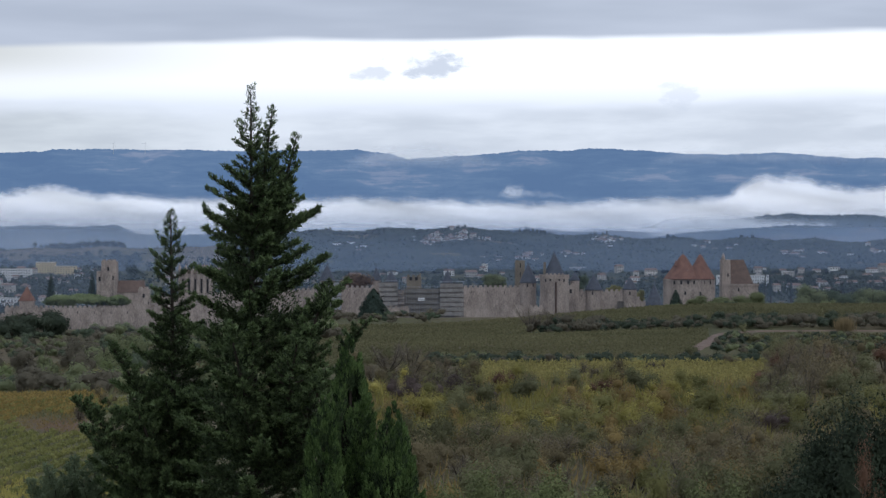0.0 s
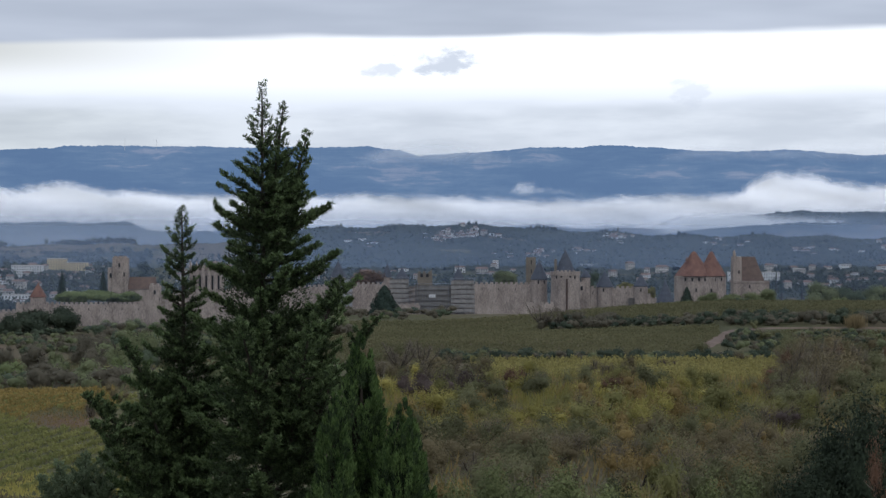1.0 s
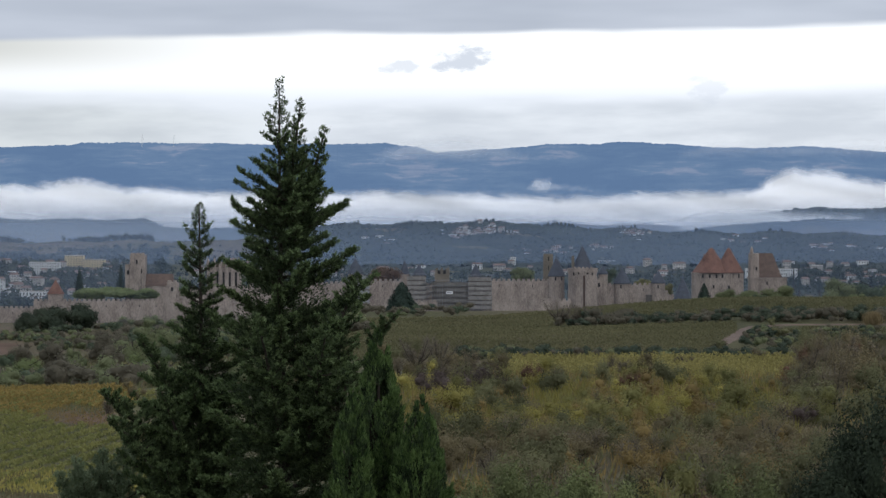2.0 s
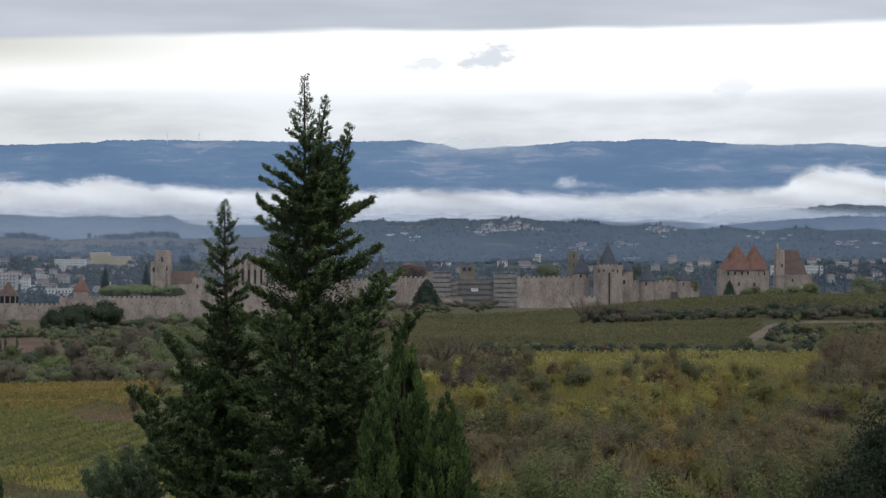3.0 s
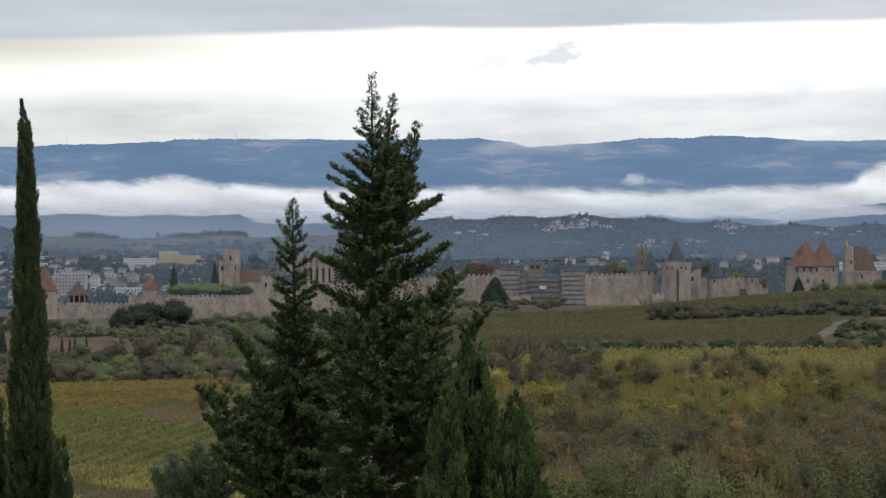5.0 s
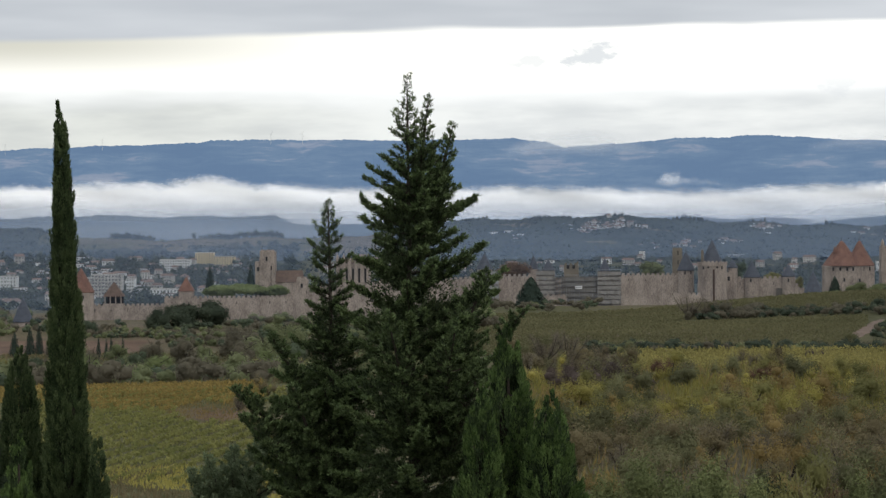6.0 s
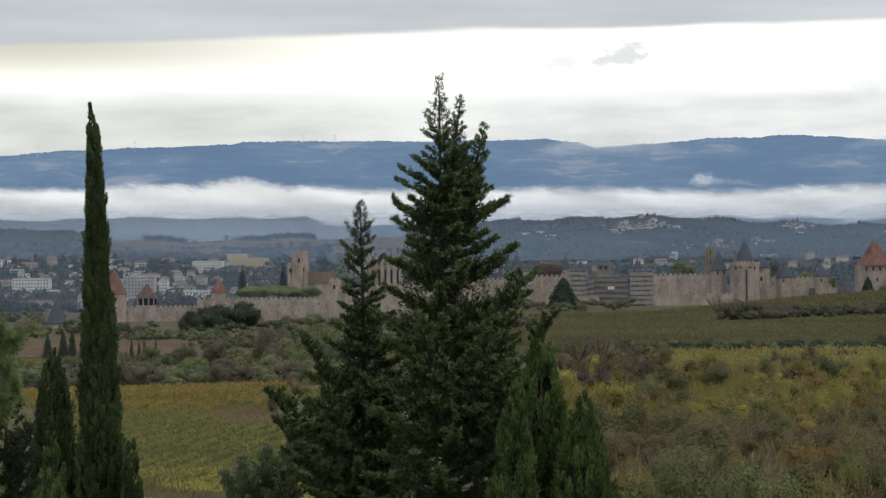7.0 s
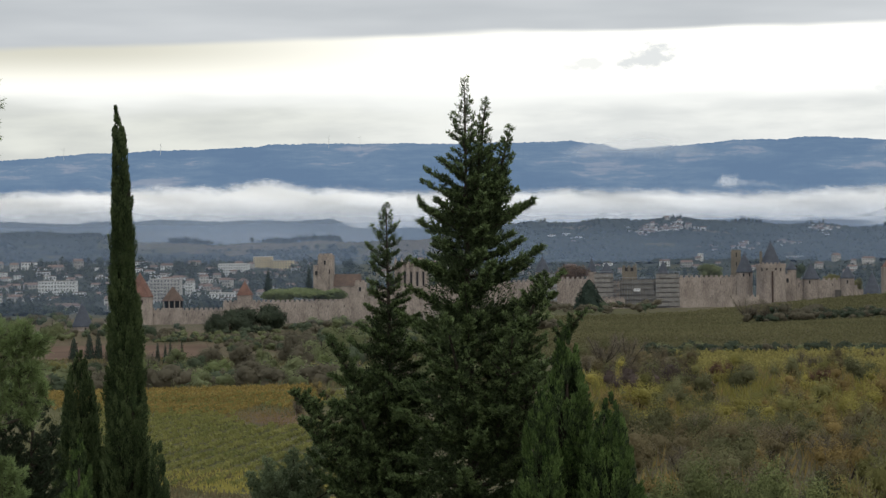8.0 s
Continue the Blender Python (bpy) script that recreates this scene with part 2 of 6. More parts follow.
def ground_material():
    mat = bpy.data.materials.new("valley_ground")
    mat.use_nodes = True
    nt = mat.node_tree
    N, L = nt.nodes.new, nt.links.new
    bsdf = nt.nodes["Principled BSDF"]
    bsdf.inputs["Roughness"].default_value = 0.95
    bsdf.inputs["Specular IOR Level"].default_value = 0.1
    geo = N("ShaderNodeNewGeometry")

    def noise_(scale, stretch=(1, 1, 1), detail=5):
        mp, n = N("ShaderNodeMapping"), N("ShaderNodeTexNoise")
        mp.inputs["Scale"].default_value = stretch
        L(geo.outputs["Position"], mp.inputs["Vector"])
        L(mp.outputs[0], n.inputs["Vector"])
        n.inputs["Scale"].default_value, n.inputs["Detail"].default_value = scale, detail
        return n.outputs["Fac"]

    def ramp(v, stops):
        r = N("ShaderNodeValToRGB")
        els = r.color_ramp.elements
        while len(els) < len(stops):
            els.new(0.5)
        for e, (p, c) in zip(els, stops):
            e.position, e.color = p, (*c, 1)
        L(v, r.inputs["Fac"])
        return r.outputs["Color"]

    big = ramp(noise_(0.006, (1, 0.35, 1), 3), ((0.30, (0.045, 0.050, 0.028)), (0.46, (0.085, 0.085, 0.042)), (0.58, (0.13, 0.105, 0.07)), (0.70, (0.075, 0.070, 0.038))))
    small = ramp(noise_(0.35), ((0.25, (0.55, 0.55, 0.55)), (0.75, (1.35, 1.3, 1.25))))
    mul = N("ShaderNodeMix")
    mul.data_type, mul.blend_type = "RGBA", "MULTIPLY"
    mul.inputs["Factor"].default_value = 1.0
    cols = [s for s in mul.inputs if s.type == "RGBA"]
    L(big, cols[0])
    L(small, cols[1])
    # bare earth: a ploughed field below the western wall and two patches
    sep = N("ShaderNodeSeparateXYZ")
    L(geo.outputs["Position"], sep.inputs[0])

    def calc(op, a, b):
        m = N("ShaderNodeMath")
        m.operation = op
        for k, v in enumerate((a, b)):
            if isinstance(v, (int, float)):
                m.inputs[k].default_value = v
            else:
                L(v, m.inputs[k])
        return m.outputs[0]

    def band(v, lo, hi, soft):
        r = []
        for e0, e1 in ((lo, lo + soft), (hi, hi - soft)):
            m = N("ShaderNodeMapRange")
            L(v, m.inputs["Value"])
            m.inputs["From Min"].default_value, m.inputs["From Max"].default_value = e0, e1
            r.append(m.outputs[0])
        return calc("MULTIPLY", r[0], r[1])

    wobble = calc("MULTIPLY", calc("SUBTRACT", noise_(0.03), 0.5), 0.02)
    ratio = calc("ADD", calc("DIVIDE", sep.outputs["X"], sep.outputs["Y"]), wobble)
    field = calc("MULTIPLY", band(ratio, -0.212, -0.152, 0.004), band(sep.outputs["Y"], 1000, 1275, 12))
    for r0, r1, d0, d1 in ((-0.146, -0.112, 312, 358), (-0.022, 0.017, 455, 484)):
        field = calc("MAXIMUM", field, calc("MULTIPLY", calc("MULTIPLY", band(ratio, r0, r1, 0.011), band(sep.outputs["Y"], d0, d1, 14 if d0 < 400 else 12)), 0.95))
    soil = ramp(noise_(0.05, (1, 0.3, 1)), ((0.3, (0.098, 0.062, 0.045)), (0.7, (0.165, 0.108, 0.078))))
    green = ramp(noise_(0.4, (1, 1, 1)), ((0.3, (0.070, 0.074, 0.034)), (0.7, (0.13, 0.118, 0.058))))
    weedy = calc("MULTIPLY", band(ratio, -0.225, -0.104, 0.01), band(sep.outputs["Y"], 180, 446, 12))
    base_col = [s for s in mul.outputs if s.type == "RGBA"][0]
    for amount, colour in ((weedy, green), (field, soil)):
        mx = N("ShaderNodeMix")
        mx.data_type = "RGBA"
        L(amount, mx.inputs["Factor"])
        cols = [s for s in mx.inputs if s.type == "RGBA"]
        L(base_col, cols[0])
        L(colour, cols[1])
        base_col = [s for s in mx.outputs if s.type == "RGBA"][0]
    L(base_col, bsdf.inputs["Base Color"])
    b = N("ShaderNodeBump")
    b.inputs["Strength"].default_value, b.inputs["Distance"].default_value = 0.5, 0.4
    L(noise_(0.9), b.inputs["Height"])
    L(b.outputs[0], bsdf.inputs["Normal"])
    return mat


GROUND = ground_material()


def mist_material(name, colour, glow, alpha, soft, scale=0.004, ragged=0.0):
    """Thin mist: light passes through in part; it thins out over the soft metres below its upper edge, which is ragged;
    glow: light the sheet gives off itself, put in for scattered light.
    """
    mat = bpy.data.materials.new(name)
    mat.use_nodes = True
    nt = mat.node_tree
    N, L = nt.nodes.new, nt.links.new
    nt.nodes.remove(nt.nodes["Principled BSDF"])
    out = nt.nodes["Material Output"]
    geo, att = N("ShaderNodeNewGeometry"), N("ShaderNodeAttribute")
    att.attribute_name = "depth_under_top"
    mp, n = N("ShaderNodeMapping"), N("ShaderNodeTexNoise")
    mp.inputs["Scale"].default_value = (1, 1, 1.7)
    L(geo.outputs["Position"], mp.inputs["Vector"])
    L(mp.outputs[0], n.inputs["Vector"])
    n.inputs["Scale"].default_value, n.inputs["Detail"].default_value, n.inputs["Roughness"].default_value = scale, 9, 0.66
    off = N("ShaderNodeMath")
    off.operation = "MULTIPLY_ADD"
    L(n.outputs["Fac"], off.inputs[0])
    off.inputs[1].default_value = -ragged
    L(att.outputs["Fac"], off.inputs[2])
    r = N("ShaderNodeMapRange")
    r.interpolation_type = "SMOOTHSTEP"
    L(off.outputs[0], r.inputs["Value"])
    r.inputs["From Min"].default_value, r.inputs["From Max"].default_value = -ragged * 0.3, soft - ragged * 0.3
    edge = N("ShaderNodeMapRange")
    L(att.outputs["Fac"], edge.inputs["Value"])
    edge.inputs["From Max"].default_value = min(soft, 6.0)
    both = N("ShaderNodeMath")
    both.operation = "MULTIPLY"
    L(r.outputs[0], both.inputs[0])
    L(edge.outputs[0], both.inputs[1])
    amount = N("ShaderNodeMath")
    amount.operation = "MULTIPLY"
    L(both.outputs[0], amount.inputs[0])
    amount.inputs[1].default_value = alpha
    dif, tra, em, clear = N("ShaderNodeBsdfDiffuse"), N("ShaderNodeBsdfTranslucent"), N("ShaderNodeEmission"), N("ShaderNodeBsdfTransparent")
    mp3, n3, tint = N("ShaderNodeMapping"), N("ShaderNodeTexNoise"), N("ShaderNodeValToRGB")
    mp3.inputs["Scale"].default_value = (0.35, 0.35, 1.6)
    L(geo.outputs["Position"], mp3.inputs["Vector"])
    L(mp3.outputs[0], n3.inputs["Vector"])
    n3.inputs["Scale"].default_value, n3.inputs["Detail"].default_value = scale, 6
    tint.color_ramp.elements[0].position, tint.color_ramp.elements[1].position = 0.36, 0.62
    tint.color_ramp.elements[0].color = (*(c * 0.86 for c in colour), 1)
    tint.color_ramp.elements[1].color = (*(min(1.0, c * 1.06) for c in colour), 1)
    L(n3.outputs["Fac"], tint.inputs["Fac"])
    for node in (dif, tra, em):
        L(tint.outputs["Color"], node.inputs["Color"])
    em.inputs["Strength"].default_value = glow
    m1, a1, m2 = N("ShaderNodeMixShader"), N("ShaderNodeAddShader"), N("ShaderNodeMixShader")
    m1.inputs[0].default_value = 0.5
    L(dif.outputs[0], m1.inputs[1])
    L(tra.outputs[0], m1.inputs[2])
    L(m1.outputs[0], a1.inputs[0])
    L(em.outputs[0], a1.inputs[1])
    L(amount.outputs[0], m2.inputs[0])
    L(clear.outputs[0], m2.inputs[1])
    L(a1.outputs[0], m2.inputs[2])
    L(m2.outputs[0], out.inputs["Surface"])
    return mat


# ---- mesh helpers ----
class Geo:
    """Vertices and faces of one mesh in the making."""

    def __init__(self):
        self.v, self.f = [], []

    def add(self, verts, faces):
        k = len(self.v)
        self.v += [tuple(p) for p in verts]
        self.f += [tuple(i + k for i in face) for face in faces]
        return self

    def box(self, x0, y0, z0, x1, y1, z1, taper=0.0):
        t = taper
        return self.add([(x0, y0, z0), (x1, y0, z0), (x1, y1, z0), (x0, y1, z0), (x0 + t, y0 + t, z1), (x1 - t, y0 + t, z1), (x1 - t, y1 - t, z1), (x0 + t, y1 - t, z1)],
                        [(0, 3, 2, 1), (4, 5, 6, 7), (0, 1, 5, 4), (1, 2, 6, 5), (2, 3, 7, 6), (3, 0, 4, 7)])

    def turned(self, cx, cy, rings, n=20, cap=True):
        """A body of revolution from (radius, height) rings, bottom to top."""
        verts = [(cx + r * math.cos(2 * math.pi * i / n), cy + r * math.sin(2 * math.pi * i / n), z) for r, z in rings for i in range(n)]
        faces = [(a * n + i, a * n + (i + 1) % n, (a + 1) * n + (i + 1) % n, (a + 1) * n + i) for a in range(len(rings) - 1) for i in range(n)]
        if cap:
            faces += [tuple(range(n))[::-1], tuple((len(rings) - 1) * n + i for i in range(n))]
        return self.add(verts, faces)

    def tube(self, a, b, ra, rb, n=6):
        a, b = Vector(a), Vector(b)
        q = (b - a).to_track_quat("Z", "Y")
        ring = [Vector((math.cos(2 * math.pi * i / n), math.sin(2 * math.pi * i / n), 0)) for i in range(n)]
        verts = [a + q @ (p * ra) for p in ring] + [b + q @ (p * rb) for p in ring]
        faces = [(i, (i + 1) % n, n + (i + 1) % n, n + i) for i in range(n)] + [tuple(range(n))[::-1], tuple(range(n, 2 * n))]
        return self.add(verts, faces)

    def hip(self, x0, y0, x1, y1, z0, z1, ridge=0.5, over=0.0):
        """A hipped roof; ridge: the ridge's share of the length (0: a pyramid, 1: gables)."""
        x0, y0, x1, y1 = x0 - over, y0 - over, x1 + over, y1 + over
        cx, cy = (x0 + x1) / 2, (y0 + y1) / 2
        if x1 - x0 >= y1 - y0:
            h = (x1 - x0) * ridge / 2
            top = [(cx - h, cy, z1), (cx + h, cy, z1)]
            faces = [(0, 1, 5, 4), (1, 2, 5), (2, 3, 4, 5), (3, 0, 4), (0, 3, 2, 1)]
        else:
            h = (y1 - y0) * ridge / 2
            top = [(cx, cy - h, z1), (cx, cy + h, z1)]
            faces = [(0, 1, 4), (1, 2, 5, 4), (2, 3, 5), (3, 0, 4, 5), (0, 3, 2, 1)]
        return self.add([(x0, y0, z0), (x1, y0, z0), (x1, y1, z0), (x0, y1, z0)] + top, faces)

    def mesh(self, name, mat):
        me = bpy.data.meshes.new(name)
        me.from_pydata(self.v, [], self.f)
        me.materials.append(mat)
        return me


def part(name, geo, mat, parent=None, label=""):
    """Links one mesh as a thing, or as a part under its thing."""
    me = geo if isinstance(geo, bpy.types.Mesh) else geo.mesh(name, mat)
    ob = new(name, me)
    ob.parent = parent
    return tagged(ob, label) if label else ob


def thing(name, place, label, category, group="", kind=""):
    ob = new(name)
    ob.location = place
    return tagged(ob, label, category, group, kind)


def tri_mesh(name, verts, tris, mat):
    """A mesh from arrays of vertices and triangles."""
    me = bpy.data.meshes.new(name)
    nv, nf = len(verts), len(tris)
    me.vertices.add(nv)
    me.vertices.foreach_set("co", np.asarray(verts, np.float32).ravel())
    me.loops.add(nf * 3)
    me.loops.foreach_set("vertex_index", np.asarray(tris, np.int32).ravel())
    me.polygons.add(nf)
    me.polygons.foreach_set("loop_start", np.arange(0, nf * 3, 3, dtype=np.int32))
    me.polygons.foreach_set("loop_total", np.full(nf, 3, np.int32))
    me.update(calc_edges=True)
    me.materials.append(mat)
    return me


def unit(v):
    return v / np.maximum(np.linalg.norm(v, axis=1, keepdims=True), 1e-9)


def blades(name, base, way, length, width, mat, rng, single=False):
    """Small scale-leaf tips along the way of each base point: two folded triangles, or one for the smallest."""
    n = len(base)
    way = unit(way)
    side = unit(np.cross(way, unit(rng.normal(size=(n, 3)))))
    half = side * (width * 0.5)[:, None]
    if single:
        verts = np.stack([base + half, base + way * length[:, None], base - half], 1).reshape(-1, 3)
        return tri_mesh(name, verts, np.arange(n * 3).reshape(-1, 3), mat)
    lift = np.cross(way, side) * (width * 0.3)[:, None]
    mid = base + way * (length * 0.45)[:, None]
    verts = np.stack([base, mid + half + lift, base + way * length[:, None], mid - half + lift], 1).reshape(-1, 3)
    tris = (np.arange(n)[:, None, None] * 4 + np.array([(0, 1, 2), (0, 2, 3)])).reshape(-1, 3)
    return tri_mesh(name, verts, tris, mat)


def round_form(fine):
    """Vertices and triangles of a twenty-sided ball, or of one split once more."""
    g = (1 + 5 ** 0.5) / 2
    v = [(-1, g, 0), (1, g, 0), (-1, -g, 0), (1, -g, 0), (0, -1, g), (0, 1, g), (0, -1, -g), (0, 1, -g), (g, 0, -1), (g, 0, 1), (-g, 0, -1), (-g, 0, 1)]
    near = [(a, b, c) for a, b, c in itertools.combinations(range(12), 3) if all(sum((p - q) ** 2 for p, q in zip(v[m], v[n])) < 4.5 for m, n in ((a, b), (b, c), (a, c)))]
    v = [np.array(p, float) for p in v]
    tris = [(a, b, c) if np.dot(np.cross(v[b] - v[a], v[c] - v[a]), v[a]) > 0 else (a, c, b) for a, b, c in near]
    if fine:
        mids, split = {}, []

        def mid(a, b):
            key = (min(a, b), max(a, b))
            if key not in mids:
                mids[key] = len(v)
                v.append((v[a] + v[b]) / 2)
            return mids[key]

        for a, b, c in tris:
            ab, bc, ca = mid(a, b), mid(b, c), mid(c, a)
            split += [(a, ab, ca), (ab, b, bc), (ca, bc, c), (ab, bc, ca)]
        tris = split
    return unit(np.array(v)), np.array(tris)


def lobe_cores(centre, radius, rng, fine=False):
    """The dense inside of each lobe of a crown: an uneven rounded mass."""
    v, f = round_form(fine)
    k, n = len(v), len(centre)
    verts = centre[:, None, :] + v[None] * radius[:, None, None] * rng.uniform(0.78, 1.12, (n, k, 1))
    tris = f[None] + (np.arange(n) * k)[:, None, None]
    return verts.reshape(-1, 3), tris.reshape(-1, 3)


def leaves(name, base, size, mat, rng, up=0.35, single=False, facing=None, core=None):
    """Folded leaf clumps: two triangles each, or a single one far off, at random turns;
    facing: where given, the way that each leaf roughly faces; core: vertices and triangles of the inside."""
    n = len(base)
    a = unit(rng.normal(size=(n, 3)) + (0, 0, up))
    b = unit(np.cross(a, unit(rng.normal(size=(n, 3)))))
    c = np.cross(a, b)
    if facing is not None:
        c = unit(unit(facing) + rng.normal(0, 0.30, (n, 3)))
        a = unit(np.cross(c, unit(rng.normal(size=(n, 3)))))
        b = np.cross(c, a)
    s = np.broadcast_to(size, n)[:, None]
    if single:
        verts = np.stack([base - a * s * 0.45 + b * s * 0.3, base - a * s * 0.4 - b * s * 0.36, base + a * s * 0.55], 1).reshape(-1, 3)
        tris = np.arange(n * 3).reshape(-1, 3)
        if core is not None:
            verts, tris = np.concatenate([verts, core[0]]), np.concatenate([tris, core[1] + n * 3])
        me = tri_mesh(name, verts, tris, mat)
        me.polygons.foreach_set("use_smooth", [True] * len(tris))
        return me
    verts = np.stack([base - a * s * 0.5, base + b * s * 0.36 + c * s * 0.12, base + a * s * 0.5, base - b * s * 0.36 + c * s * 0.12], 1).reshape(-1, 3)
    one = np.array([(0, 1, 2), (0, 2, 3)])
    tris = (np.arange(n)[:, None, None] * 4 + one).reshape(-1, 3)
    return tri_mesh(name, verts, tris, mat)


# ---- ground ----
def ease(v, lo, hi):
    t = np.clip((v - lo) / (hi - lo), 0, 1)
    return t * t * (3 - 2 * t)


RIGHT_D, RIGHT_Z = [0, 30, 60, 120, 215, 420, 600, 645, 760, 900, 960, 1200, 1290, 1500, 1600, 1900], [48.4, 44, 39, 34, 29.5, 25.0, 21.8, 19.7, 18.4, 17.2, 16.8, 17.2, 15.5, 3, 0, -7]
LEFT_D, LEFT_Z = [0, 30, 60, 120, 215, 420, 600, 900, 1200, 1350, 1560, 1900], [48.4, 44, 39, 34, 30.0, 26.0, 15, 6, -2, -4, -5.6, -8]
# drops of the two wooded ridges below eye level, in sight-line units, along the side
NEAR_RIDGE = ([-1600, -1160, -1010, -940, -584, -430, -300, -204, 96, 166, 316, 784], [18, 18, 20, 38, 38, 34, 18, 11, 9, 16, 25, 30])
FAR_RIDGE = ([-1600, -784, -580, -550, -200, 66, 216, 380, 468, 530, 616, 784, 1600], [2, 1, 3, 12, 13, 6, 6, 9, -5, -13, -19, -13, -10])


def ground_z(x, y):
    x, y = np.asarray(x, float), np.asarray(y, float)
    d = np.hypot(x, y)
    side = np.clip(F * x / np.maximum(y, 1.0), -2000, 2000)
    right = np.interp(d, RIGHT_D, RIGHT_Z) - 8.5 * (1 - ease(side, -100, 520)) * ease(d, 800, 1150) * (1 - ease(d, 1250, 1500))
    left = np.interp(d, LEFT_D, LEFT_Z)
    w = 1 - ease(side, -460, -150)
    z = right * (1 - w) + left * w
    z = z + 0.8 * np.sin(x * 0.021 + 1.3) * np.sin(y * 0.017) * ease(d, 150, 500) * (1 - ease(d, 560, 640))
    one = EYE - np.interp(side, *NEAR_RIDGE) * 2950 / F + 1.0 * np.sin(side * 0.05) + 0.8 * np.sin(side * 0.021 + 2)
    two = EYE - np.interp(side, *FAR_RIDGE) * 3450 / F + 1.0 * np.sin(side * 0.043 + 1) + 0.8 * np.sin(side * 0.019)
    steps = ((1900, 2200, -6), (2200, 2420, 2), (2420, 2700, 14), (2700, 2950, one), (2950, 3160, one - 9), (3160, 3450, two), (3450, 3900, 0), (3900, 4900, -5))
    last = z
    for d0, d1, goal in steps:
        z = np.where(d > d0, last + (goal - last) * np.clip((d - d0) / (d1 - d0), 0, 1), z)
        last = goal + 0 * d
    return z


def on_ground(side, d):
    x = side * d / F
    return Vector((x, d, float(ground_z(x, d))))


def build_ground():
    az = np.concatenate([np.linspace(-180, -17, 34), np.linspace(-16, 12, 180), np.linspace(13, 180, 34)[:-1]])
    dist = np.concatenate([np.linspace(1, 200, 20), np.linspace(215, 1700, 130), np.linspace(1740, 4950, 60)])
    A, D = np.meshgrid(np.radians(az), dist)
    X, Y = D * np.sin(A), D * np.cos(A)
    Z = ground_z(X, np.where(np.abs(A) < 1.2, Y, np.abs(Y) + 1))
    verts = np.stack([X, Y, Z], -1).reshape(-1, 3)
    n, m = len(az), len(dist)
    faces = [(0 + i + j * n, (i + 1) % n + j * n, (i + 1) % n + (j + 1) * n, i + (j + 1) * n) for j in range(m - 1) for i in range(n)]
    me = bpy.data.meshes.new("ground")
    me.from_pydata(verts.tolist() + [(0, 0, 48.4)], [], faces + [(n * m, (i + 1) % n, i) for i in range(n)])
    me.polygons.foreach_set("use_smooth", [True] * len(me.polygons))
    me.materials.append(GROUND)
    tagged(new("ground", me), "grassy valley ground rising to far wooded hills", "ground", kind="structure")


build_ground()


# ---- mountains, mist and fog ----
CREST = ([-2200, -1500, -1180, -1000, -790, -712, -690, -520, -380, -150, -90, -60, 60, 150, 230, 262, 370, 420, 520, 610, 660, 720, 800, 1900],
         [95, 105, 112, 124, 129, 131, 136, 135, 133, 134, 127, 118, 126, 133, 134, 137, 133, 127, 127, 129, 125, 119, 122, 120])


